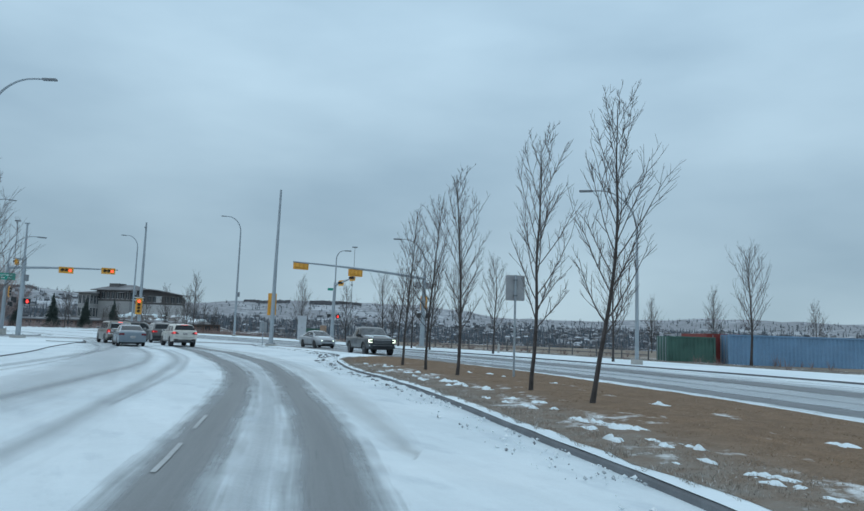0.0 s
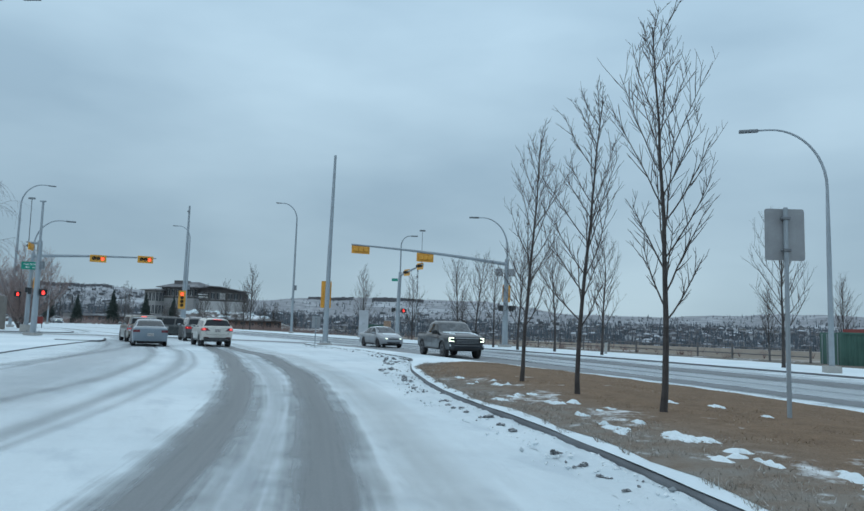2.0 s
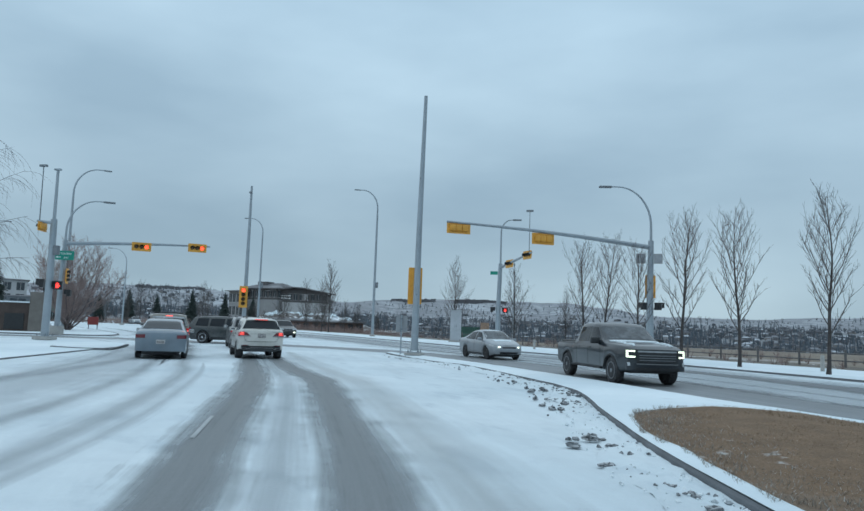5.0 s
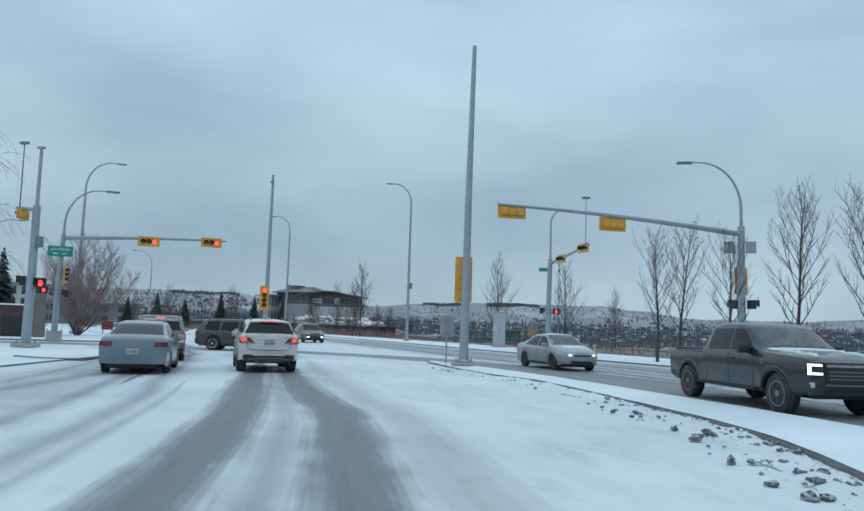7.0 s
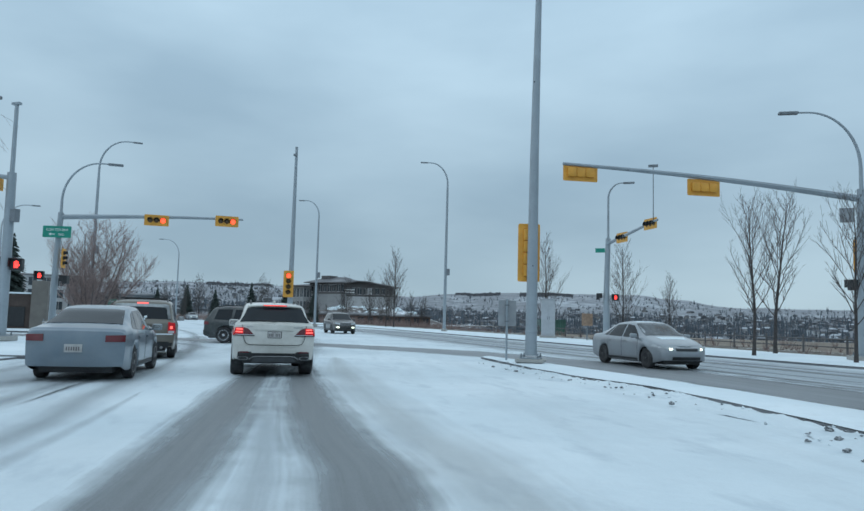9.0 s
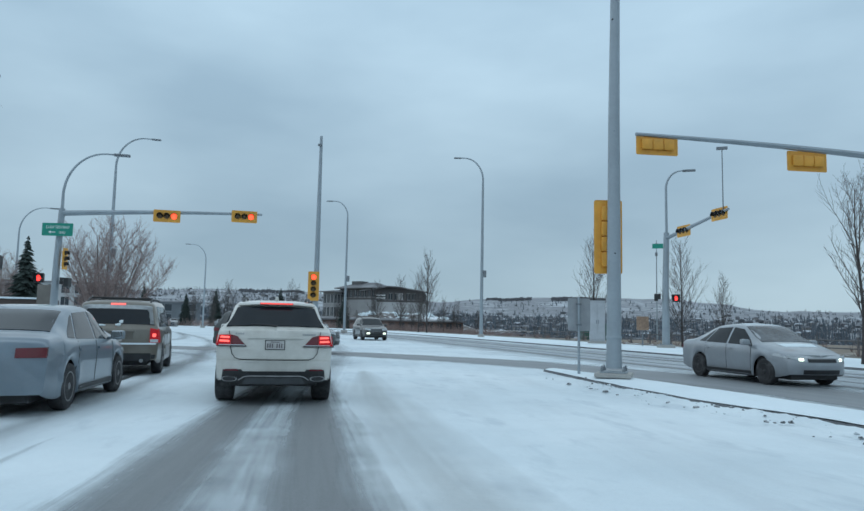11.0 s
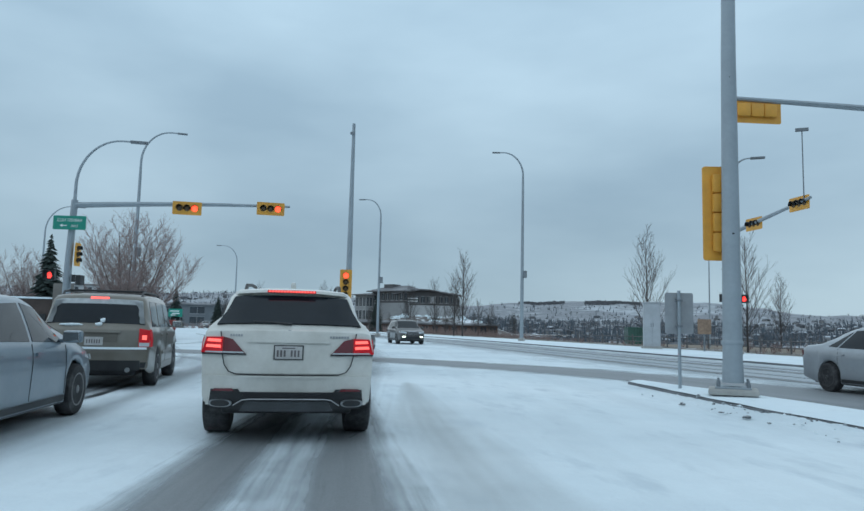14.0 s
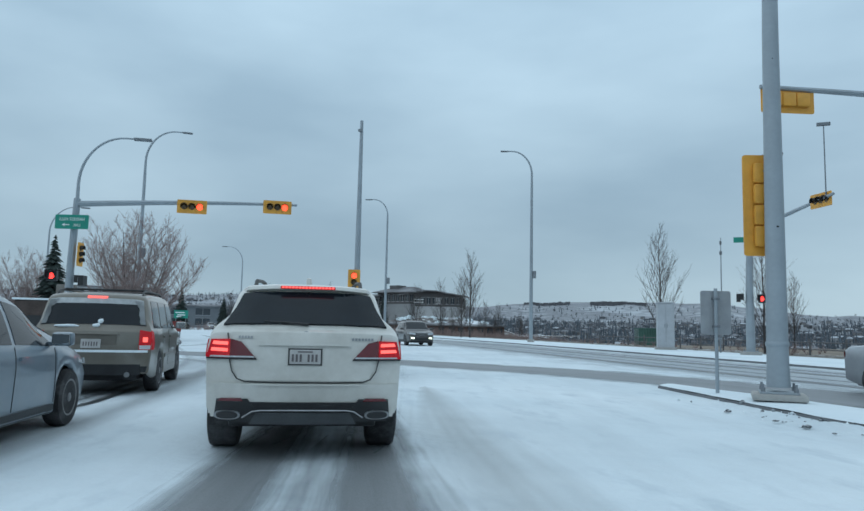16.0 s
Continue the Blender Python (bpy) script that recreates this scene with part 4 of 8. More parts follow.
def pole_on_median():
    p = thing("signal_pole", pose(-8.5, 51.5, 0.15), "tall tapered galvanised pole on a concrete footing in snow", "signal pole")
    footing(p, 0.20, 0.05)
    bm = bmesh.new()
    tube(bm, [(0, 0, 0.15), (0, 0, 0.55), (0.03, 0, 6), (0.12, 0, 12.35)], [0.185, 0.170, 0.132, 0.082], 12)
    part("pole", bm, M_STEEL, p, smooth=True)
    bm = bmesh.new()
    lathe(bm, [(0.172, 0.80), (0.180, 0.82), (0.180, 0.86), (0.172, 0.88)], 12)
    part("collar", bm, M_STEEL, p, smooth=True)
    for z, a in ((2.75, 200), (5.6, 205), (2.75, 20), (8.3, 190)):
        bm = bmesh.new()
        m = Matrix.Rotation(radians(a), 4, "Z") @ Matrix.Translation((0, 0.152 - 0.0066 * z, z)) @ Matrix.Rotation(radians(-90), 4, "X")
        lathe(bm, [(0.022, 0), (0.022, 0.02), (0.012, 0.025)], 8, m)
        part("bolt", bm, M_BLACK, p)
    bm = bmesh.new()
    lathe(bm, [(0.03, 11.4), (0.05, 11.45), (0.05, 11.6), (0.02, 11.65)], 8, Matrix.Translation((0.13, 0, 0)))
    part("sensor", bm, M_STEEL_DARK, p)
    m = Matrix.Translation((-0.14, 0.26, 3.18)) @ Matrix.Rotation(radians(heading(*ROAD_D) + 180 - 6), 4, "Z")
    signal_head(p, m, 4, True, None, True)
    for z in (2.6, 3.75):
        bm = bmesh.new()
        tube(bm, [(0, 0, z), (-0.14, 0.2, z)], [0.03, 0.03], 6)
        part("bracket", bm, M_STEEL_DARK, p)


pole_on_median()


def mast_right():
    b = (3.1, 63.4)
    p = thing("mast_arm_signal", pose(*b, 0.12), "galvanised mast arm carrying two yellow signal heads and a street light", "traffic light")
    footing(p, 0.27)
    bm = bmesh.new()
    tube(bm, [(0, 0, 0.15), (0, 0, 3.5), (0.05, 0, 6.95)], [0.24, 0.20, 0.17], 10)
    part("pole", bm, M_STEEL, p, smooth=True)
    tip = Vector((-8.35 - b[0], 57.65 - b[1], 7.22))
    start = Vector((0, 0, 6.55))
    bm = bmesh.new()
    pts = [start.lerp(tip, k / 8) + Vector((0, 0, 0.12 * math.sin(math.pi * k / 8))) for k in range(9)]
    tube(bm, pts, [0.15 - 0.09 * k / 8 for k in range(9)], 8)
    part("mast_arm", bm, M_STEEL, p, smooth=True)
    bm = bmesh.new()
    d = unit(-11.4, -5.7)
    end = curved_arm(bm, (0.05, 0), 6.9, 10.25, unit(-1.0, -0.1), 2.5, 0.085, 0.04)
    part("lamp_arm", bm, M_STEEL, p, smooth=True)
    luminaire(p, end, unit(-1.0, -0.1))
    face = heading(*d) - 90
    for k, dz in ((0.945, -0.28), (0.545, -0.30)):
        q = start.lerp(tip, k)
        signal_head(p, Matrix.Translation((q.x, q.y, q.z + dz)) @ Matrix.Rotation(radians(face + 180), 4, "Z"), 3, False, None, True)
    m = Matrix.Translation((0.05, 0.28, 4.2)) @ Matrix.Rotation(radians(200), 4, "Z")
    signal_head(p, m, 3, True, None, True)
    ped_head(p, Matrix.Translation((0.55, -0.1, 3.0)) @ Matrix.Rotation(radians(120), 4, "Z"), False)
    ped_head(p, Matrix.Translation((-0.35, 0.1, 3.0)) @ Matrix.Rotation(radians(200), 4, "Z"), False)
    for x, wd in ((-0.55, 0.55), (0.45, 0.5)):
        bm = bmesh.new()
        box(bm, x - wd / 2, x + wd / 2, -0.22, -0.19, 5.55, 6.15, 0.005)
        part("sign_plate", bm, M_SIGN_BACK, p, "bare back of a small sign")


mast_right()


def pole_far():
    b = (-8.05, 81.1)
    p = thing("mast_arm_signal", pose(*b, 0.12), "galvanised mast arm with two yellow signal heads and a camera mast", "traffic light")
    footing(p, 0.27)
    bm = bmesh.new()
    tube(bm, [(0, 0, 0.15), (0, 0, 3.5), (0.1, 0, 7.1)], [0.24, 0.20, 0.17], 10)
    part("pole", bm, M_STEEL, p, smooth=True)
    tip = Vector((-4.75 - b[0], 74.0 - b[1], 7.35))
    start = Vector((0.1, 0, 6.75))
    bm = bmesh.new()
    tube(bm, [start, start.lerp(tip, 0.5), tip], [0.12, 0.10, 0.07], 8)
    part("mast_arm", bm, M_STEEL, p, smooth=True)
    bm = bmesh.new()
    end = curved_arm(bm, (0.1, 0), 7.0, 11.0, (1.0, 0.0), 1.15, 0.085, 0.04)
    part("lamp_arm", bm, M_STEEL, p, smooth=True)
    luminaire(p, end, (1.0, 0.0))
    for k in (0.32, 0.88):
        q = start.lerp(tip, k)
        signal_head(p, Matrix.Translation((q.x, q.y, q.z - 0.05)) @ Matrix.Rotation(radians(-58), 4, "Z"), 3, False)
    q = start.lerp(tip, 0.93)
    bm = bmesh.new()
    tube(bm, [(q.x, q.y, q.z), (q.x, q.y, q.z + 3.3)], [0.03, 0.025], 6)
    box(bm, q.x - 0.28, q.x + 0.28, q.y - 0.08, q.y + 0.08, q.z + 3.3, q.z + 3.45, 0.02)
    part("camera_mast", bm, M_STEEL_DARK, p, "thin mast with a traffic camera on top")
    ped_head(p, Matrix.Translation((0.62, -0.15, 3.0)) @ Matrix.Rotation(radians(heading(0.2, 1.0)), 4, "Z"))
    ped_head(p, Matrix.Translation((-0.45, 0.0, 3.05)) @ Matrix.Rotation(radians(90), 4, "Z"), False)
    bm = bmesh.new()
    box(bm, -0.75, -0.1, -0.21, -0.19, 6.1, 6.4, 0.004)
    part("street_sign", bm, M_SIGN_GREEN, p, "small green street sign")


pole_far()


def mast_left():
    b = (-35.45, 60.75)
    p = thing("mast_arm_signal", pose(*b, 0.12), "galvanised mast arm with two signals showing red and a street light", "traffic light")
    footing(p, 0.22, 0.5, False)
    bm = bmesh.new()
    tube(bm, [(0, 0, 0.4), (0, 0, 3.5), (0.05, 0.05, 6.35)], [0.18, 0.16, 0.14], 10)
    part("pole", bm, M_STEEL, p, smooth=True)
    tip = Vector((-27.7 - b[0], 66.3 - b[1], 6.62))
    start = Vector((0.05, 0.05, 6.12))
    bm = bmesh.new()
    tube(bm, [start.lerp(tip, k / 6) + Vector((0, 0, 0.08 * math.sin(math.pi * k / 6))) for k in range(7)], [0.14 - 0.08 * k / 6 for k in range(7)], 8)
    part("mast_arm", bm, M_STEEL, p, smooth=True)
    d = unit(7.75, 5.55)
    bm = bmesh.new()
    end = curved_arm(bm, (0.05, 0.05), 6.3, 9.2, d, 2.3, 0.08, 0.04)
    part("lamp_arm", bm, M_STEEL, p, smooth=True)
    luminaire(p, end, d)
    face = heading(*d) + 90
    for k in (0.508, 0.905):
        q = start.lerp(tip, k)
        o = Vector((d[1], -d[0], 0)) * 0.14
        signal_head(p, Matrix.Translation((q.x + o.x, q.y + o.y, q.z - 0.13)) @ Matrix.Rotation(radians(face), 4, "Z") @ Matrix.Scale(0.93, 4), 3, False, 2)
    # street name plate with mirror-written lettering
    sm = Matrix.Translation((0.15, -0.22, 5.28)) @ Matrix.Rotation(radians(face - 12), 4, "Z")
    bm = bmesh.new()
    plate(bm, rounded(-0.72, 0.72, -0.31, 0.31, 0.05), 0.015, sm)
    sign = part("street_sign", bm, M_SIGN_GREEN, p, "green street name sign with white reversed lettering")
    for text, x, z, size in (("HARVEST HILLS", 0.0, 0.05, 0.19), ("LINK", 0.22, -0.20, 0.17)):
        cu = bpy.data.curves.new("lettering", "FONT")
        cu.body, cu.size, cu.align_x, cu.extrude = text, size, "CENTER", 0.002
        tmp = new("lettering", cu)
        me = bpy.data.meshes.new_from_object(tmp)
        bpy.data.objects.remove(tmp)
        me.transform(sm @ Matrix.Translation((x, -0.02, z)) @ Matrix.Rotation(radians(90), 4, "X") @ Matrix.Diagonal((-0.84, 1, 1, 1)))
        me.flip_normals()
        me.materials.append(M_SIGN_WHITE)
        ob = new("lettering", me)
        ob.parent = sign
    bm = bmesh.new()
    plate(bm, [(-0.42, -0.13), (-0.30, -0.06), (-0.30, -0.11), (-0.10, -0.11), (-0.10, -0.15), (-0.30, -0.15), (-0.30, -0.20)], 0.004, sm @ Matrix.Translation((0, -0.018, 0)))
    part("arrow", bm, M_SIGN_WHITE, sign)
    ped_head(p, Matrix.Translation((-0.75, -0.3, 2.95)) @ Matrix.Rotation(radians(face), 4, "Z"))
    ped_head(p, Matrix.Translation((0.5, 0.1, 2.75)) @ Matrix.Rotation(radians(face - 100), 4, "Z"), False)
    signal_head(p, Matrix.Translation((0.28, 0.20, 3.9)) @ Matrix.Rotation(radians(112), 4, "Z") @ Matrix.Scale(0.75, 4), 3, True)


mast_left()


def pole_corner():
    b = (-28.35, 51.4)
    p = thing("signal_pole", pose(*b, 0.12), "thick grey signal pole with camera mast on the snowy corner", "signal pole")
    footing(p, 0.21)
    bm = bmesh.new()
    tube(bm, [(0, 0, 0.15), (0, 0, 3.2), (-0.05, 0, 6.3)], [0.20, 0.18, 0.16], 12)
    part("pole", bm, M_STEEL, p, smooth=True)
    bm = bmesh.new()
    tube(bm, [(-0.05, 0, 6.25), (-0.08, 0, 9.0)], [0.085, 0.07], 8)
    box(bm, -0.28, 0.10, -0.08, 0.08, 8.95, 9.05, 0.02)
    part("mast", bm, M_STEEL, p)
    bm = bmesh.new()
    tube(bm, [(-0.05, 0, 6.1), (-0.65, -0.55, 6.15)], [0.10, 0.06], 8)
    part("mast_arm", bm, M_STEEL, p)
    bm = bmesh.new()
    tube(bm, [(-0.55, -0.45, 6.15), (-0.58, -0.47, 9.05)], [0.03, 0.025], 6)
    box(bm, -0.80, -0.36, -0.55, -0.4, 9.05, 9.17, 0.02)
    part("camera_mast", bm, M_STEEL_DARK, p, "thin mast with a traffic camera on top")
    signal_head(p, Matrix.Translation((-0.42, -0.36, 5.85)) @ Matrix.Rotation(radians(-74), 4, "Z") @ Matrix.Scale(0.72, 4), 3, False)
    ped_head(p, Matrix.Translation((-0.75, 0.2, 2.9)) @ Matrix.Rotation(radians(-60), 4, "Z"), False)
    ped_head(p, Matrix.Translation((0.45, 0.05, 2.8)) @ Matrix.Rotation(radians(heading(-0.5, 0.86)), 4, "Z"))
    bm = bmesh.new()
    box(bm, 0.12, 0.38, -0.12, 0.12, 4.4, 4.9, 0.03)
    part("junction_box", bm, M_STEEL_DARK, p)


pole_corner()


def pole_middle():
    b = (-27.75, 72.4)
    p = thing("signal_pole", pose(*b, 0.0), "tall slim grey pole with an upright signal showing red", "signal pole")
    footing(p, 0.2, 0.2)
    bm = bmesh.new()
    tube(bm, [(0, 0, 0.1), (0, 0, 6), (0, 0, 12.55)], [0.19, 0.15, 0.09], 10)
    part("pole", bm, M_STEEL, p, smooth=True)
    signal_head(p, Matrix.Translation((-0.02, -0.28, 3.35)) @ Matrix.Rotation(radians(heading(-0.45, 0.9)), 4, "Z"), 4, True, 0)
    bm = bmesh.new()
    box(bm, -0.12, 0.12, -0.2, -0.08, 11.9, 12.05, 0.02)
    part("sensor", bm, M_STEEL_DARK, p)


pole_middle()


def street_lamp(x, y, h, reach, d, label="slender grey steel street lamp with a curved arm"):
    p = thing("street_lamp", pose(x, y, 0.1), label, "street lamp", "street lamps along the road")
    bm = bmesh.new()
    box(bm, -0.28, 0.28, -0.28, 0.28, -0.1, 0.25, 0.05)
    part("footing", bm, M_CONCRETE, p)
    r = 0.0065 * h + 0.03
    bm = bmesh.new()
    tube(bm, [(0, 0, 0.2), (0, 0, h * 0.5), (0, 0, h - reach * 1.25)], [r * 1.25, r, r * 0.8], 8)
    part("pole", bm, M_STEEL, p, smooth=True)
    bm = bmesh.new()
    end = curved_arm(bm, (0, 0), h - reach * 1.3, h, d, reach, r * 0.78, r * 0.4)
    part("lamp_arm", bm, M_STEEL, p, smooth=True)
    luminaire(p, end, d)
    if h > 14:
        bm = bmesh.new()
        box(bm, r, r + 0.3, -0.15, 0.15, 6.0, 6.7, 0.05)
        part("junction_box", bm, M_STEEL_DARK, p)


street_lamp(-26.3, 104.0, 18.3, 2.4, unit(-1.0, -0.35))
street_lamp(-44.9, 110.5, 15.7, 2.0, unit(-1.0, -0.3))
street_lamp(15.9, 36.7, 10.1, 2.7, unit(-1.0, 0.25))
street_lamp(-50.45, 79.45, 16.0, 2.7, unit(0.75, 0.66))
street_lamp(-80, 130, 13.3, 2.6, unit(-0.8, -0.6))
street_lamp(-66, 84, 11.5, 2.6, unit(0.75, 0.66))
street_lamp(-20.75, 33.40, 14.6, 3.1, unit(1.0, 0.04))


# Signs, cabinet, posts.
def road_sign(x, y, z0, x_lo, x_hi, z_lo, z_hi, top, turn, label):
    p = thing("road_sign", pose(x, y, z0, 0, 0, turn), label, "road sign")
    bm = bmesh.new()
    tube(bm, [(0, 0, -0.1), (0, 0, top)], [0.035, 0.033], 8)
    part("post", bm, M_STEEL, p)
    bm = bmesh.new()
    plate(bm, rounded(x_lo, x_hi, z_lo, z_hi, 0.04), 0.012, Matrix.Translation((0, 0.06, 0)))
    plt = part("plate", bm, M_SIGN_BACK, p, "unpainted grey back of the sign")
    for z in (z_lo + 0.15, z_hi - 0.15):
        bm = bmesh.new()
        box(bm, -0.06, 0.06, -0.045, 0.046, z - 0.02, z + 0.02, 0.005)
        part("clamp", bm, M_STEEL_DARK, plt)
    return p


road_sign(-9.43, 52.55, 0.14, -0.26, 0.30, 0.98, 1.78, 1.82, 24, "grey back of a square sign on a slim post in snow")
road_sign(6.75, 17.6, 0.16, -0.29, 0.30, 2.36, 3.14, 3.15, 4, "grey back of a tall rectangular sign in the lawn")


def antenna_mast(x, y, h):
    p = thing("antenna_mast", pose(x, y, min(0.0, terrain(x, y))), "thin grey antenna mast beyond the road", "mast")
    bm = bmesh.new()
    tube(bm, [(0, 0, -0.3), (0, 0, h * 0.6), (0.02, 0, h)], [0.075, 0.06, 0.035], 8)
    part("pole", bm, M_STEEL, p, smooth=True)
    for z, r in ((h - 0.5, 0.10), (h * 0.86, 0.13)):
        bm = bmesh.new()
        lathe(bm, [(r * 0.6, z - 0.2), (r, z - 0.12), (r, z + 0.12), (r * 0.6, z + 0.2)], 8)
        part("aerial", bm, M_STEEL_DARK, p)


antenna_mast(-9.63, 112, 10.6)

cab = thing("utility_cabinet", pose(-13.0, 88.0, 0.12, 0, 0, 10), "pale grey steel utility cabinet in snow beside the road", "utility cabinet")
M_CABINET = plain("cabinet_grey", (0.44, 0.46, 0.485), 0.6, 0.1, vary=0.10, scale=1.2, fine=20, dirt=(0.30, 0.31, 0.32), dirt_amount=0.4)
bm = bmesh.new()
box(bm, -0.54, 0.54, -0.4, 0.4, 0.1, 3.0, 0.04)
part("body", bm, M_CABINET, cab)
bm = bmesh.new()
box(bm, -0.58, 0.58, -0.44, 0.44, 3.0, 3.08, 0.02)
part("lid", bm, M_CABINET, cab)
for x0, x1 in ((-0.48, -0.01), (0.01, 0.48)):
    bm = bmesh.new()
    box(bm, x0, x1, -0.42, -0.395, 0.25, 2.9, 0.01)
    door = part("door", bm, M_CABINET, cab)
    bm = bmesh.new()
    xh = x1 - 0.06 if x0 < -0.1 else x0 + 0.06
    box(bm, xh - 0.02, xh + 0.02, -0.45, -0.415, 1.4, 1.65, 0.006)
    part("handle", bm, M_STEEL_DARK, door)
bm = bmesh.new()
box(bm, -0.66, 0.66, -0.5, 0.5, -0.1, 0.12, 0.02)
part("plinth", bm, M_CONCRETE, cab)

for x, y in ((-4.3, 72.4), (9.5, 53.5)):
    p = thing("bollard", pose(x, y, 0.12), "short pale wooden post in snow", "bollard", "posts along the verge")
    bm = bmesh.new()
    lathe(bm, [(0.09, -0.1), (0.09, 0.6), (0.07, 0.66)], 8)
    part("post", bm, M_CONCRETE, p)

p = thing("notice_board", pose(-9.6, 84, 0.12, 0, 0, 15), "small orange and brown notice on a post", "sign")
bm = bmesh.new()
tube(bm, [(0, 0, -0.1), (0, 0, 1.6)], [0.05, 0.05], 6)
part("post", bm, M_STEEL_DARK, p)
bm = bmesh.new()
box(bm, -0.4, 0.4, -0.08, -0.04, 1.0, 1.9, 0.02)
part("plate", bm, plain("faded_notice", (0.30, 0.20, 0.14), 0.7, vary=0.3), p)


# Kerbed refuge edge on the near-left corner: low dark kerb pieces showing through snow.
for pts in ([(-20.0, 45.1), (-21.2, 44.7), (-22.6, 45.0)], [(-20.0, 45.1), (-21.0, 47.2), (-22.5, 49.9)]):
    kerb(smooth_line(pts, 0.4), 0.085, 0.14, "short dark kerb edge showing through the snow")


# Snow clods thrown along the kerb.
def clods():
    rng = random.Random(12)
    shapes = []
    for s in range(5):
        bm = bmesh.new()
        bmesh.ops.create_icosphere(bm, subdivisions=2, radius=1.0)
        for v in bm.verts:
            k = 1 + 0.75 * noise.noise(v.co * 1.3 + Vector((s * 7, 0, 0))) + 0.25 * noise.noise(v.co * 3.1 + Vector((0, s * 5, 0)))
            v.co = Vector((v.co.x * k * 1.25, v.co.y * k, max(-0.25, v.co.z * k * 0.75)))
        me = bpy.data.meshes.new("snow_clod")
        bm.to_mesh(me)
        bm.free()
        me.materials.append(M_CLOD)
        shapes.append(me)
    base = [p for p in MED_L if 13 < p.y < 52]
    for i in range(515):
        k = rng.random()
        if noise.noise((k * 22, 0.5, 0)) < -0.25 or rng.random() > 0.62 + 0.38 * min(1.0, k * 1.6) or (k > 0.72 and rng.random() < 0.6):
            continue
        p = base[int(k * (len(base) - 1))]
        spread = 1.05 if 30 < p.y < 48 else 0.8
        o = 0.12 + spread * rng.random() ** 1.5 if p.y > 27 else 0.34 + 0.22 * rng.random()
        size = (0.022 + 0.060 * rng.random() ** 3.5) * (1 - 0.45 * min(1.0, max(0.0, (p.y - 34) / 10))) * (0.75 if p.y < 27 else 1.0)
        ob = new("snow_clod", rng.choice(shapes))
        ob.matrix_basis = Matrix.LocRotScale((p.x - o * 0.95, p.y - o * 0.3, size * 0.22 + max(0.0, ridge_height(Vector((p.x - o * 0.95, p.y - o * 0.3, 0)), max(0.0, 1 - o / 0.66)))), Euler((0, 0, rng.random() * 6.28)), (size, size * rng.uniform(0.7, 1.2), size * rng.uniform(0.8, 1.3)))
        tagged(ob, "grey lump of dirty frozen snow beside the kerb", "snow clod", "snow clods along the kerb")


M_CLOD = plain("dirty_snow", (0.105, 0.115, 0.125), 0.85, vary=0.35, scale=1.5, fine=8, bump=0.5, dirt=(0.65, 0.68, 0.70), dirt_amount=0.6, by_object=True)
clod_nodes, clod_links = M_CLOD.node_tree.nodes, M_CLOD.node_tree.links
clod_bsdf = next(q for q in clod_nodes if q.type == "BSDF_PRINCIPLED")
clod_colour = clod_bsdf.inputs["Base Color"].links[0].from_socket
clod_geo = clod_nodes.new("ShaderNodeNewGeometry")
clod_sep = clod_nodes.new("ShaderNodeSeparateXYZ")
clod_links.new(clod_geo.outputs["Normal"], clod_sep.inputs[0])
clod_top = ramp_node(clod_nodes, clod_links, clod_sep.outputs["Z"], [(0.7, (0, 0, 0)), (1.0, (0.6, 0.6, 0.6))])
clod_links.new(mixed(clod_nodes, clod_links, clod_top.outputs["Color"], clod_colour, (0.78, 0.81, 0.83)), clod_bsdf.inputs["Base Color"])
clods()


def crumbs():
    """Crumbled snow and grit in the gutter, too small to pick apart."""
    rng = random.Random(33)
    base = [p for p in MED_L if -6 < p.y < 52]
    v, f = [], []
    for _ in range(2400):
        p = base[int(rng.random() * (len(base) - 1))]
        q = p.lerp(base[min(len(base) - 1, base.index(p) + 1)], rng.random())
        o = 0.08 + 0.75 * rng.random() ** 2.2
        x, y = q.x - o * 0.95, q.y - o * 0.3
        if noise.noise((x * 1.3, y * 1.3, 2.0)) < -0.12 or (y > 42 and rng.random() < 0.7):
            continue
        s = 0.009 + 0.026 * rng.random() ** 2.5
        z = max(0.0, ridge_height(Vector((x, y, 0)), max(0.0, 1 - o / 0.66))) + s * 0.2
        a = rng.random() * 1.57
        i = len(v)
        for k in range(4):
            r = s * rng.uniform(0.7, 1.4)
            v.append((x + math.cos(a + 1.57 * k) * r, y + math.sin(a + 1.57 * k) * r, z + rng.uniform(-0.2, 0.2) * s))
        v += [(x + rng.uniform(-0.4, 0.4) * s, y + rng.uniform(-0.4, 0.4) * s, z + s * rng.uniform(0.6, 1.1)), (x, y, z - s)]
        for k in range(4):
            f += [(i + k, i + (k + 1) % 4, i + 4), (i + (k + 1) % 4, i + k, i + 5)]
    me = bpy.data.meshes.new("snow_crumbs")
    me.from_pydata(v, [], f)
    m, n, l, b, _ = material("crumbled_snow")
    geo = n.new("ShaderNodeNewGeometry")
    r = ramp_node(n, l, geo.outputs["Random Per Island"], [(0.0, (0.13, 0.14, 0.15)), (0.12, (0.32, 0.35, 0.37)), (0.32, (0.68, 0.74, 0.77)), (1.0, (0.82, 0.86, 0.88))])
    l.new(r.outputs["Color"], b.inputs["Base Color"])
    b.inputs["Roughness"].default_value = 0.8
    me.materials.append(m)
    tagged(new("snow_crumbs", me), "crumbled dirty snow and grit along the kerb", "snow", "", "stuff")


crumbs()


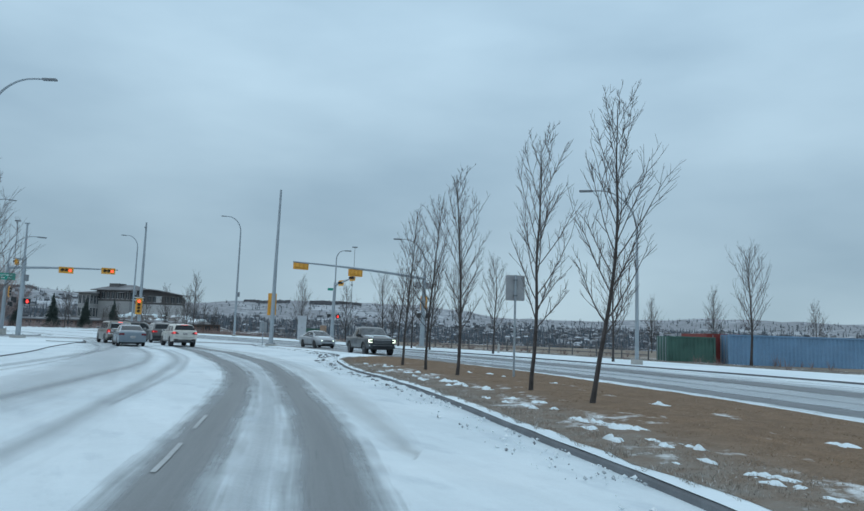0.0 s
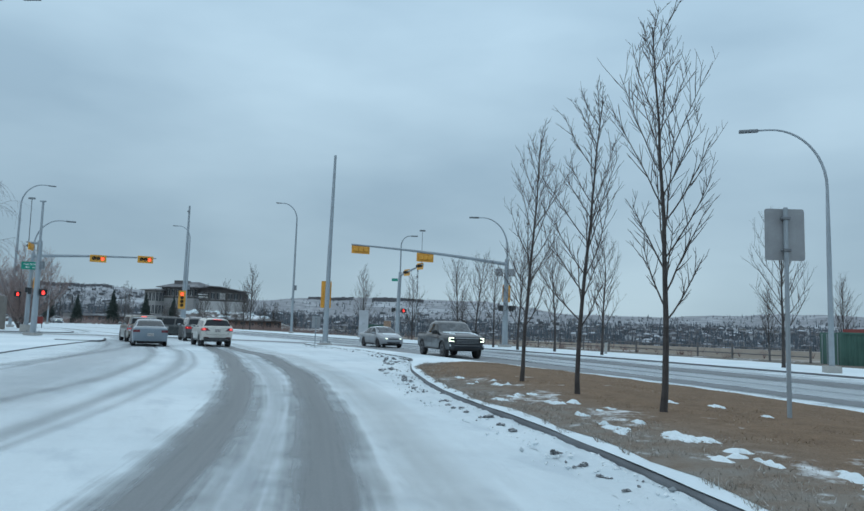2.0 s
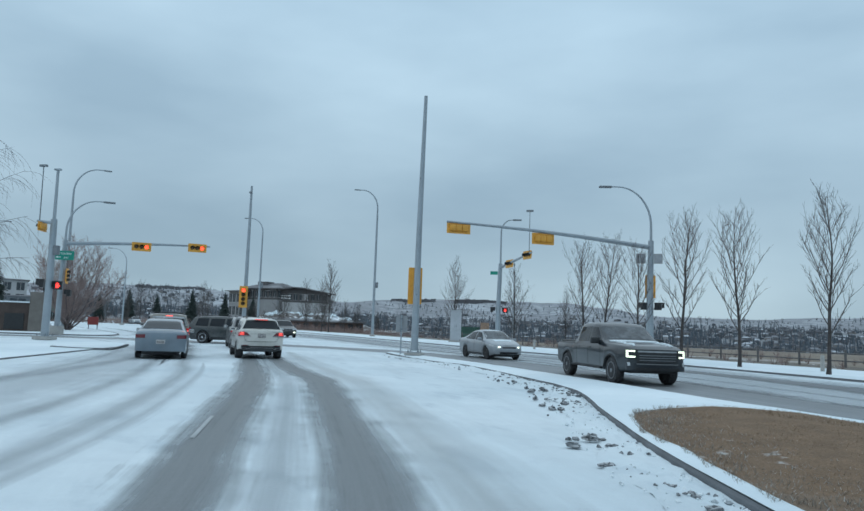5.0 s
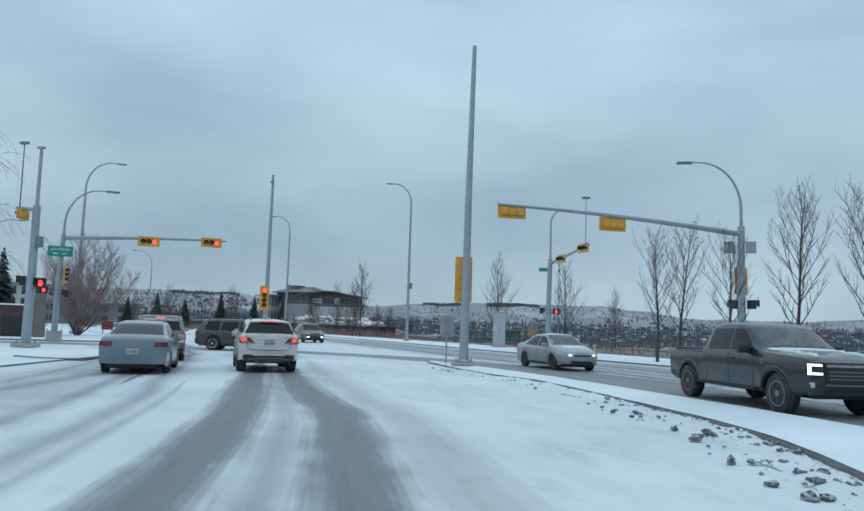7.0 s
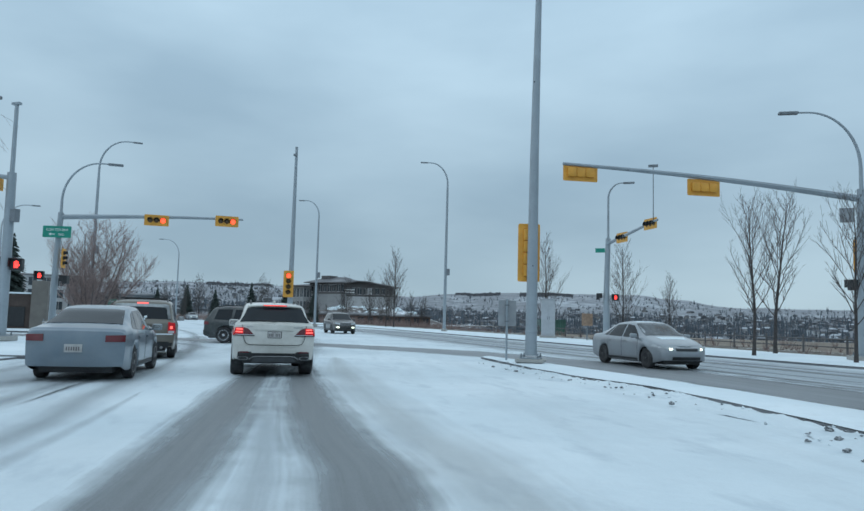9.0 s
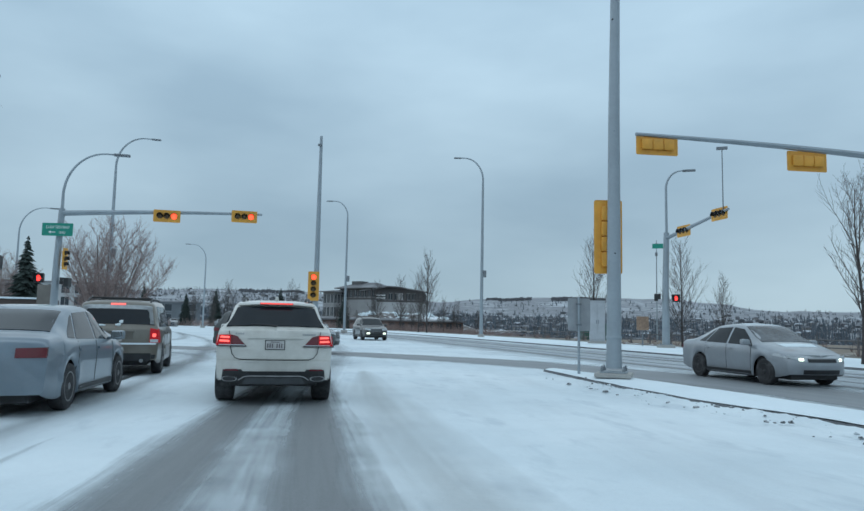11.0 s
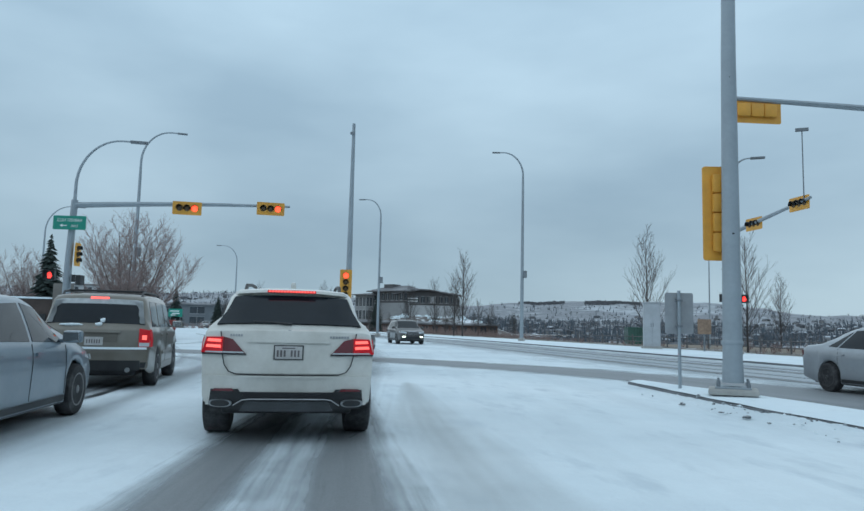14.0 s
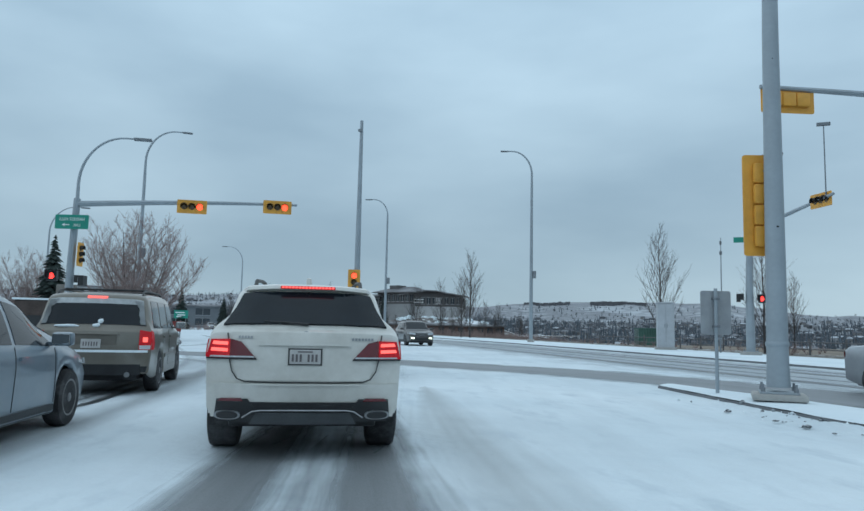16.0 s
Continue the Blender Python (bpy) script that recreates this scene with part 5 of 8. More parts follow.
# ---- trees ----
def cone(g):
    return 1.05 - 0.72 * g


def egg(g):
    return 0.72 + 0.75 * g if g < 0.36 else 0.99 - 0.92 * (g - 0.36)


def bare_tree(name, h, seed, spread=0.32, clear=0.28, limbs=26, twigs=7, mat_trunk=None, mat_twig=None, droop=0.0, stems=1, flare=0.75, lean=0.0, rad=0.011, label="bare young street tree", category="tree", group="", profile=cone):
    """A leafless tree: trunk, ascending limbs that fork, and fine twigs."""
    rng = random.Random(seed)
    root = thing(name, pose(0, 0, 0), label, category, group)
    bt, bl = bmesh.new(), bmesh.new()

    def grow(bm, start, d, length, r, segs, up, sides, wob=0.16):
        pts, rr = [Vector(start)], [r]
        d = Vector(d).normalized()
        for k in range(segs):
            d = (d + Vector((rng.uniform(-wob, wob), rng.uniform(-wob, wob), up + rng.uniform(-wob, wob) * 0.6)) * 0.6).normalized()
            pts.append(pts[-1] + d * (length / segs))
            rr.append(r * (1 - 0.82 * (k + 1) / segs) + 0.0022)
        tube(bm, pts, rr, sides, cap=False)
        return pts, rr

    for s in range(stems):
        a0 = 2.4 * s + rng.random()
        out = 0.0 if stems == 1 else 0.06 + flare * (s + rng.random()) / stems
        d0 = (math.cos(a0) * out + lean, math.sin(a0) * out, 1)
        n = 12
        pts, rr = [Vector((0, 0, -0.15))], [h * rad * 1.35]
        d = Vector(d0).normalized()
        hh = h * (1.0 if stems == 1 else rng.uniform(0.86, 1.04) * (1.0 - 0.26 * out))
        for k in range(n):
            d = (d + Vector((rng.uniform(-0.07, 0.07), rng.uniform(-0.07, 0.07), 0.10 if stems == 1 else 0.035))).normalized()
            pts.append(pts[-1] + d * (hh / n))
            rr.append(h * rad * (1 - 0.93 * (k + 1) / n) + 0.004)
        tube(bt, pts, rr, 7)
        for i in range(limbs):
            f = clear + (0.97 - clear) * ((i + rng.random()) / limbs)
            q = f * n
            j = min(n - 1, int(q))
            start = pts[j].lerp(pts[j + 1], q - j)
            a = i * 2.4 + rng.uniform(-0.5, 0.5)
            g = (f - clear) / (1 - clear)
            length = h * spread * profile(g) * rng.uniform(0.75, 1.2)
            rise = 1.15 + 0.9 * g if stems == 1 else 0.55 + 0.7 * g
            limb, lr = grow(bl, start, (math.cos(a), math.sin(a), rise), length, rr[j] * 0.34, 6, 0.14 - droop, 5, 0.15)
            for t in range(twigs):
                u = 0.22 + 0.75 * (t + rng.random()) / twigs
                jj = min(len(limb) - 2, int(u * (len(limb) - 1)))
                st = limb[jj].lerp(limb[jj + 1], u * (len(limb) - 1) - jj)
                b = rng.random() * 6.283
                dd = (limb[jj + 1] - limb[jj]).normalized() + Vector((math.cos(b), math.sin(b), 0.15 - droop * 2)) * 0.65
                tw, tr = grow(bl, st, dd, length * rng.uniform(0.22, 0.42), lr[jj] * 0.55 + 0.001, 4, 0.14 - droop * 1.5, 4, 0.2)
                for e in range(3):
                    jj2 = rng.randint(0, len(tw) - 2)
                    b = rng.random() * 6.283
                    dd2 = (tw[jj2 + 1] - tw[jj2]).normalized() + Vector((math.cos(b), math.sin(b), 0.2 - droop * 2)) * 0.7
                    grow(bl, tw[jj2], dd2, length * rng.uniform(0.08, 0.18), 0.0031 * max(1.0, h / 8), 2, 0.1 - droop * 2, 3, 0.2)
    part("trunk", bt, mat_trunk or M_BARK, root, smooth=True)
    part("crown", bl, mat_twig or M_TWIG, root, "fine bare branches")
    return root


# Street trees on the median.
for x, y, h, sd, ln, sp, tilt in ((7.4, 9.85, 6.15, 21, 0.06, 0.295, 4.6), (6.62, 12.75, 6.22, 22, 0.0, 0.285, 4.0), (5.04, 18.0, 6.35, 23, 0.0, 0.275, 2.0), (4.03, 20.65, 5.9, 24, 0.04, 0.265, -6.0), (3.08, 23.75, 6.1, 25, 0.015, 0.265, 0.0)):
    t = bare_tree("street_tree", h, sd, sp, 0.24, 25, 8, lean=ln, rad=0.0082, profile=egg, label="slender bare tree in the dry median lawn", group="bare trees on the median")
    t.matrix_basis = pose(x, y, lawn_height(x, y) - 0.05, 0, tilt, 0)

# Trees along the far verge.
VERGE_TREES = ((8.8, 50.5, 6.9), (6.3, 54.6, 6.9), (3.9, 55.9, 7.1), (2.2, 61.0, 6.1), (-0.85, 64.6, 6.7), (0.6, 68.5, 7.4), (15.5, 40.5, 6.6), (24.9, 42.3, 7.4))
proto = [bare_tree("verge_tree", 7.0, 40 + k, 0.40, 0.24, 26, 8, profile=egg, label="bare young tree on the snowy verge", group="bare trees along the verge", rad=0.012, lean=0.03 * k) for k in range(3)]
for i, (x, y, h) in enumerate(VERGE_TREES):
    m = Matrix.Translation((x, y, 0.1)) @ Matrix.Rotation(i * 1.9, 4, "Z") @ Matrix.Scale(h / 7.0, 4)
    if i < 3:
        proto[i].matrix_basis = m
    else:
        copy_thing(proto[i % 3], m)

far_proto = bare_tree("poplar", 8.0, 61, 0.42, 0.12, 38, 9, label="bare conical poplar far beyond the road", group="bare poplars", rad=0.010)
FAR_TREES = ((-13.4, 89.5, 7.9), (-7.1, 86.5, 7.2), (-40.5, 127, 10.8), (-42.5, 129, 8.0), (42, 92, 8.5), (58, 96, 7.5), (-70, 190, 12.0), (-3.0, 118, 7.0), (-61, 205, 8), (33, 90, 7)) + tuple((-104 + 4.6 * k + 1.5 * math.sin(k * 5), 158 + 1.6 * k + 8 * math.sin(k * 2.3), 7.5 + 2.0 * math.sin(k * 1.7)) for k in range(12)) + tuple((-120 + 4.3 * k + 2 * math.sin(k * 3), 178 + 1.5 * k + 6 * math.sin(k * 1.9), 5.4 + 1.5 * math.sin(k * 2.7)) for k in range(17))
for i, (x, y, h) in enumerate(FAR_TREES):
    m = Matrix.Translation((x, y, min(0.05, terrain(x, y)))) @ Matrix.Rotation(i * 1.3, 4, "Z") @ Matrix.Scale(h / 8.0, 4)
    if i == 0:
        far_proto.matrix_basis = m
    else:
        copy_thing(far_proto, m)

bush = bare_tree("large_shrub", 8.2, 74, 0.33, 0.12, 24, 14, M_BUSH_STEM, M_BUSH, droop=0.03, stems=11, flare=1.35, lean=0.13, profile=egg, label="large bare multi-stemmed shrub with russet twigs", category="shrub", rad=0.0085)
bush.matrix_basis = pose(-45.6, 74.2, 0.1) @ Matrix.Scale(1.10, 4)
for i, (x, y, h) in enumerate(((-60, 78, 6.5), (-69, 76, 6.5), (-75, 80, 7))):
    copy_thing(bush, Matrix.Translation((x, y, 0.1)) @ Matrix.Rotation(1 + i * 1.7, 4, "Z") @ Matrix.Scale(h / 8.2, 4))
birch = bare_tree("birch", 10.5, 81, 0.44, 0.14, 46, 15, M_BARK, M_FROST, droop=0.38, label="frosted birch with drooping twigs on the corner", rad=0.010)
birch.matrix_basis = pose(-34.2, 49.8, 0.05) @ Matrix.Scale(1.28, 4)
near_tree = bare_tree("corner_tree", 7.2, 83, 0.46, 0.2, 28, 10, M_BARK, M_TWIG_GREY, droop=0.03, label="bare dense-crowned tree on the snowy corner", rad=0.012)
near_tree.matrix_basis = pose(-14.6, 25.2, 0.05)


def spruce(x, y, z, h, seed):
    rng = random.Random(seed)
    root = thing("spruce", pose(x, y, z), "dark green spruce dusted with snow", "tree", "spruces")
    bm = bmesh.new()
    tube(bm, [(0, 0, -0.2), (0, 0, h * 0.97)], [h * 0.018, 0.01], 6)
    part("trunk", bm, M_BARK, root)
    bm = bmesh.new()
    n = 40
    for i in range(n):
        f = i / (n - 1)
        r = h * 0.26 * (1 - f) ** 0.85 + 0.08
        for k in range(13):
            zc = h * (0.08 + 0.9 * f + rng.uniform(-0.018, 0.018))
            a = 2 * math.pi * k / 13 + i * 0.7 + rng.uniform(-0.25, 0.25)
            rr = r * rng.uniform(0.55, 1.18)
            tip = Vector((math.cos(a) * rr, math.sin(a) * rr, zc - rr * 0.35))
            c = Vector((0, 0, zc + 0.05))
            sd = Vector((-math.sin(a), math.cos(a), 0)) * rr * 0.26
            mid = c.lerp(tip, 0.55)
            vs = [bm.verts.new(q) for q in (c, mid + sd + Vector((0, 0, -0.06)), tip, mid - sd + Vector((0, 0, -0.06)), mid + Vector((0, 0, 0.08 * rr + 0.03)))]
            bm.faces.new((vs[0], vs[1], vs[4]))
            bm.faces.new((vs[1], vs[2], vs[4]))
            bm.faces.new((vs[2], vs[3], vs[4]))
            bm.faces.new((vs[3], vs[0], vs[4]))
    part("crown", bm, M_SPRUCE, root)
    return root


sp = spruce(-56.4, 76.9, 0.1, 7.6, 5)
for i, (x, y, h) in enumerate(((-100, 160, 8), (-95, 163, 7), (-88, 166, 8.5), (-82, 170, 8), (-106, 158, 7), (-76, 172, 7.5), (-110, 150, 8.5))):
    copy_thing(sp, Matrix.Translation((x, y, -0.1)) @ Matrix.Rotation(i, 4, "Z") @ Matrix.Scale(h / 7.6, 4))


# ---- vehicles ----
def tyre_and_rim(parent, x, y, r, w, side, rim_mat=None, spokes=5):
    m = Matrix.Translation((x, y, r)) @ Matrix.Rotation(radians(90 * side), 4, "Y")
    bm = bmesh.new()
    lathe(bm, [(r * 0.62, -w / 2 + 0.01), (r * 0.80, -w / 2), (r * 0.95, -w / 2 + 0.015), (r, -w / 2 + 0.05), (r, w / 2 - 0.05), (r * 0.95, w / 2 - 0.015), (r * 0.80, w / 2), (r * 0.62, w / 2 - 0.01)], 28, m)
    wheel = part("wheel", bm, M_TYRE, parent, "dusty black tyre", True)
    bm = bmesh.new()
    lathe(bm, [(r * 0.64, w / 2 - 0.05), (r * 0.64, w / 2 - 0.005), (r * 0.58, w / 2 - 0.008), (r * 0.55, w / 2 - 0.05), (r * 0.2, w / 2 - 0.06)], 24, m)
    for k in range(spokes):
        mm = m @ Matrix.Rotation(2 * math.pi * k / spokes, 4, "Z")
        box(bm, -r * 0.09, r * 0.09, r * 0.10, r * 0.60, w / 2 - 0.055, w / 2 - 0.012, 0.008, mm)
    lathe(bm, [(r * 0.16, w / 2 - 0.06), (r * 0.16, w / 2 - 0.01), (r * 0.10, w / 2)], 14, m)
    part("rim", bm, rim_mat or M_RIM, wheel, "alloy rim")
    return wheel


def park(x, y, dx, dy, z=0.0):
    return pose(x, y, z, 0, 0, heading(dx, dy))


# Lofted vehicles: one smooth shell from a side profile, with glass, lamps and trim laid on it.
class Loft:
    """A vehicle that faces its own +y. top, belt: side profiles (y, z) of the centre line and of the shoulder."""

    def __init__(self, name, m, label, category, paint, L, W, H, top, belt, wheel_r=0.34, axles=(1.35, -1.35), clearance=0.22, tumble=0.74, nose_bow=0.20, tail_bow=0.10, group="", cab_base=0.950):
        self.root = thing(name, m, label, category, group)
        self.hl, self.hw, self.H, self.paint, self.clear = L / 2, W / 2, H, paint, clearance
        self.cab_base = cab_base
        self.wheel_r, self.axles, self.tumble, self.nose_bow, self.tail_bow = wheel_r, axles, tumble, nose_bow, tail_bow
        n = 240
        raw = [self.line(top, -self.hl + L * i / n) for i in range(n + 1)]
        self.prof = [sum(raw[max(0, i - 3):i + 4]) / len(raw[max(0, i - 3):i + 4]) for i in range(n + 1)]
        self.belt_line = belt
        self.cabin_h = H - self.line(belt, 0)
        self.shell()

    @staticmethod
    def line(table, v):
        if v <= table[0][0]:
            return table[0][1]
        for (a, p), (b, q) in zip(table, table[1:]):
            if v <= b:
                return p + (q - p) * (v - a) / max(1e-6, b - a)
        return table[-1][1]

    def top_z(self, y):
        t = (y + self.hl) / (2 * self.hl) * 240
        i = min(239, max(0, int(t)))
        return self.prof[i] + (self.prof[i + 1] - self.prof[i]) * min(1, max(0, t - i))

    def half(self, y):
        u = abs(y) / self.hl
        return self.hw * (1.0 - (0.03 if y > 0 else 0.012) * u ** 2 - (0.10 if y > 0 else 0.022) * max(0.0, (u - 0.62) / 0.38) ** 2.2)

    def section(self, y):
        """Half section at station y, from the sill up to the centre line."""
        wb, zt = self.half(y), self.top_z(y)
        zs = min(self.line(self.belt_line, y), zt - 0.06)
        h = zt - zs
        ra = self.wheel_r * 1.14
        zb = self.clear + 0.10 * max(0.0, (abs(y) - self.hl + 0.5) / 0.5) ** 1.5
        for ax in self.axles:
            if abs(y - ax) < ra:
                zb = max(zb, self.wheel_r + math.sqrt(ra * ra - (y - ax) ** 2) * 0.98)
        near = max(max(0.0, 1 - abs(y - ax) / (ra * 1.45)) for ax in self.axles)
        fl = 0.022 * min(1.0, near * 2.5)
        zb = min(zb, zs - 0.10)
        d = zs - zb
        low = [(wb * 0.93 + fl, zb), (wb * 0.972 + fl, zb + 0.03), (wb * 0.985 + fl, zb + d * 0.30), (wb * 0.996 + fl * 0.6, zb + d * 0.58), (wb, zb + d * 0.72), (wb * 0.990, zb + d * 0.88), (wb * 0.968, zs)]
        c = min(1.0, max(0.0, (h - 0.10) / 0.22))
        c = c * c * (3 - 2 * c)
        t, g = self.tumble, self.cab_base
        bonnet = ((0.962, 0.10), (0.955, 0.25), (0.945, 0.42), (0.92, 0.60), (0.86, 0.78), (0.70, 0.91), (0.38, 0.98), (0.0, 1.0))
        cab = ((g, 0.05), (g - (g - t) * 0.26, 0.32), (g - (g - t) * 0.57, 0.60), (g - (g - t) * 0.92, 0.86), (t * 0.955, 0.938), (t * 0.80, 0.978), (t * 0.42, 0.996), (0.0, 1.0))
        return low + [(wb * (p[0] * (1 - c) + q[0] * c), zs + h * (p[1] * (1 - c) + q[1] * c)) for p, q in zip(bonnet, cab)]

    def side_x(self, y, z):
        s = self.section(y)
        for (x0, z0), (x1, z1) in zip(s, s[1:]):
            if z <= z1:
                return x0 + (x1 - x0) * min(1, max(0, (z - z0) / max(1e-6, z1 - z0)))
        return 0.0

    def over_z(self, y, x):
        s = self.section(y)[6:]
        for (x0, z0), (x1, z1) in zip(s, s[1:]):
            if x1 <= abs(x) <= x0:
                return z0 + (z1 - z0) * (x0 - abs(x)) / max(1e-6, x0 - x1)
        return s[0][1] if abs(x) > s[0][0] else s[-1][1]

    def bent(self, x, y, z):
        """Bows nose and tail in plan."""
        s = min(1.15, abs(x) / self.hw)
        if y > 0:
            k = y / self.hl
            return Vector((x, y - self.nose_bow * (0.45 * s * s + 0.55 * s ** 5) * k ** 1.5, z))
        k = -y / self.hl
        return Vector((x, y + self.tail_bow * (0.45 * s * s + 0.55 * s ** 5) * k ** 1.5, z))

    def bulge(self, z, end):
        s = self.section(end * self.hl)
        z0, z1 = s[0][1], s[-1][1]
        u = min(1.0, max(-1.0, (z - (z0 + z1) / 2) / ((z1 - z0) / 2)))
        return 0.05 * (1 - u * u)

    def shell(self):
        ra = self.wheel_r * 1.14
        hl = self.hl
        ys = {-hl + 2 * hl * k / 64 for k in range(65)} | {-hl + 0.025 * k for k in range(28)} | {-hl + 0.015, hl - 0.015, -hl + 0.04, hl - 0.04}
        for ax in self.axles:
            ys |= {ax + ra * math.sin(math.pi * (k / 18 - 0.5)) for k in range(19)} | {ax - ra - 0.004, ax + ra + 0.004}
        bm = bmesh.new()
        rows = []
        for y in sorted(q for q in ys if -hl <= q <= hl):
            s = self.section(y)
            ring = s + [(-x, z) for x, z in s[-2::-1]]
            rows.append([bm.verts.new(self.bent(x, y, z)) for x, z in ring])
        for a, b in zip(rows, rows[1:]):
            for k in range(len(a) - 1):
                bm.faces.new((a[k], a[k + 1], b[k + 1], b[k]))
        for row, end in ((rows[0], -1), (rows[-1], 1)):
            s = self.section(end * hl)
            n, cols = len(s), 12
            grid = []
            for j in range(n - 1):
                x, z = s[j]
                mid = [bm.verts.new(self.bent(x * (1 - 2 * i / cols), end * (hl + self.bulge(z, end) * (1 - abs(1 - 2 * i / cols) ** 4)), z)) for i in range(1, cols)]
                grid.append([row[j]] + mid + [row[len(row) - 1 - j]])
            grid.append([row[n - 1]] * (cols + 1))
            for a, b in zip(grid, grid[1:]):
                for i in range(cols):
                    q = [a[i], a[i + 1], b[i + 1], b[i]]
                    q = [v for k, v in enumerate(q) if v not in q[:k]]
                    if len(q) > 2:
                        bm.faces.new(q)
        self.body = part("body", bm, self.paint, self.root, smooth=True, angle=50)
        bm = bmesh.new()
        box(bm, -self.hw * 0.72, self.hw * 0.72, -hl + 0.22, hl - 0.25, self.clear - 0.03, self.clear + 0.5, 0.03)
        for ax in self.axles:
            box(bm, -self.hw * 0.90, self.hw * 0.90, ax - ra * 0.96, ax + ra * 0.96, self.clear + 0.1, self.wheel_r + ra * 0.9, 0.02)
        part("underbody", bm, M_BLACK, self.root)

    def sheet(self, name, fn, mat, parent, label, nu, nv, inward):
        """A skin of nu x nv cells from fn(u, v), with its rim turned inwards."""
        bm = bmesh.new()
        g = [[bm.verts.new(fn(i / nu, j / nv)) for i in range(nu + 1)] for j in range(nv + 1)]
        for a, b in zip(g, g[1:]):
            for i in range(nu):
                bm.faces.new((a[i], a[i + 1], b[i + 1], b[i]))
        rim = g[0] + [r[-1] for r in g[1:]] + g[-1][-2::-1] + [r[0] for r in g[-2:0:-1]]
        back = [bm.verts.new(v.co + inward) for v in rim]
        for i in range(len(rim)):
            j = (i + 1) % len(rim)
            bm.faces.new((rim[i], rim[j], back[j], back[i]))
        return part(name, bm, mat, parent or self.root, label, True, 30)

    def side(self, name, quad, s, mat, parent=None, label="", off=0.006, cells=(8, 6), thick=0.03):
        """A skin on the side; quad: (y, z) of its lower rear, lower front, upper front and upper rear corner."""
        (a, b, c, d) = [Vector((q[0], q[1], 0)) for q in quad]

        def fn(u, v):
            p = a.lerp(b, u).lerp(d.lerp(c, u), v)
            return self.bent(s * (self.side_x(p.x, p.y) + off), p.x, p.y)
        return self.sheet(name, fn, mat, parent, label, cells[0], cells[1], Vector((-s * thick, 0, 0)))

    def over(self, name, y0, y1, w0, w1, mat, parent=None, label="", off=0.008, lift=0.0):
        """A skin over the top from station y0 to y1, of half width w0 to w1."""
        def fn(u, v):
            y = y0 + (y1 - y0) * v
            x = (2 * u - 1) * (w0 + (w1 - w0) * v)
            slope = (self.top_z(y + 0.03) - self.top_z(y - 0.03)) / 0.06
            k = math.sqrt(1 + slope * slope)
            p = self.bent(x, y, self.over_z(y, x))
            return p + Vector((0, -slope / k * off, off / k + lift * math.sin(math.pi * u) * math.sin(math.pi * v)))
        slope = (self.top_z((y0 + y1) / 2 + 0.03) - self.top_z((y0 + y1) / 2 - 0.03)) / 0.06
        k = math.sqrt(1 + slope * slope)
        return self.sheet(name, fn, mat, parent, label, 12, 8, Vector((0, slope / k * 0.03, -0.03 / k)))

    def face(self, name, quad, end, mat, parent=None, label="", off=0.008, cells=(10, 4), thick=0.04):
        """A skin on nose (end 1) or tail (-1); quad: (x, z) of its lower left, lower right, upper right, upper left corner."""
        (a, b, c, d) = [Vector((q[0], q[1], 0)) for q in quad]

        def fn(u, v):
            p = a.lerp(b, u).lerp(d.lerp(c, u), v)
            w = self.section(end * self.hl)[3][0]
            return self.bent(p.x, end * (self.hl + self.bulge(p.y, end) * (1 - min(1, abs(p.x) / w) ** 4) + off), p.y)
        return self.sheet(name, fn, mat, parent, label, cells[0], cells[1], Vector((0, -end * thick, 0)))

    def bar(self, name, x0, x1, z0, z1, end, mat, parent=None, label="", off=0.014):
        return self.face(name, ((x0, z0), (x1, z0), (x1, z1), (x0, z1)), end, mat, parent, label, off, (8, 2))

    def wheels(self, w=0.23, rim_mat=None, spokes=5):
        for s in (-1, 1):
            for ax in self.axles:
                tyre_and_rim(self.root, s * (self.half(ax) * 0.995 - w / 2 + 0.012), ax, self.wheel_r, w, s, rim_mat, spokes)

    def mirrors(self, y, z, mat=None, size=1.0):
        for s in (-1, 1):
            x = self.side_x(y, z)
            bm = bmesh.new()
            box(bm, -0.11 * size, 0.11 * size, -0.06, 0.07, -0.075 * size, 0.075 * size, 0.045, Matrix.Translation((s * (x + 0.15), y, z + 0.05)))
            box(bm, min(0, -s * 0.12), max(0, -s * 0.12), -0.03, 0.03, -0.02, 0.02, 0.008, Matrix.Translation((s * (x + 0.10), y, z)))
            mir = part("mirror", bm, mat or self.paint, self.root, smooth=True)
            bm = bmesh.new()
            box(bm, -0.09 * size, 0.09 * size, -0.068, -0.056, -0.058 * size, 0.058 * size, 0.004, Matrix.Translation((s * (x + 0.15), y, z + 0.05)))
            part("mirror_glass", bm, M_MIRROR, mir)

    def seam(self, pts, s, r=0.005):
        bm = bmesh.new()
        tube(bm, [self.bent(s * (self.side_x(y, z) + 0.001), y, z) for y, z in pts], [r] * len(pts), 5)
        part("door_seam", bm, M_BLACK, self.body)

    def doors(self, cuts, z0, handles, hz):
        """Door seams at the stations, from the sill to the glass, and handles."""
        for s in (-1, 1):
            for y in cuts:
                zs = self.line(self.belt_line, y)
                self.seam([(y, z0 + (zs - z0) * k / 6) for k in range(7)], s)
            for y in handles:
                self.side("door_handle", ((y - 0.10, hz - 0.018), (y + 0.10, hz - 0.010), (y + 0.10, hz + 0.018), (y - 0.10, hz + 0.016)), s, self.paint, self.body, "", 0.028, (4, 2), 0.035)

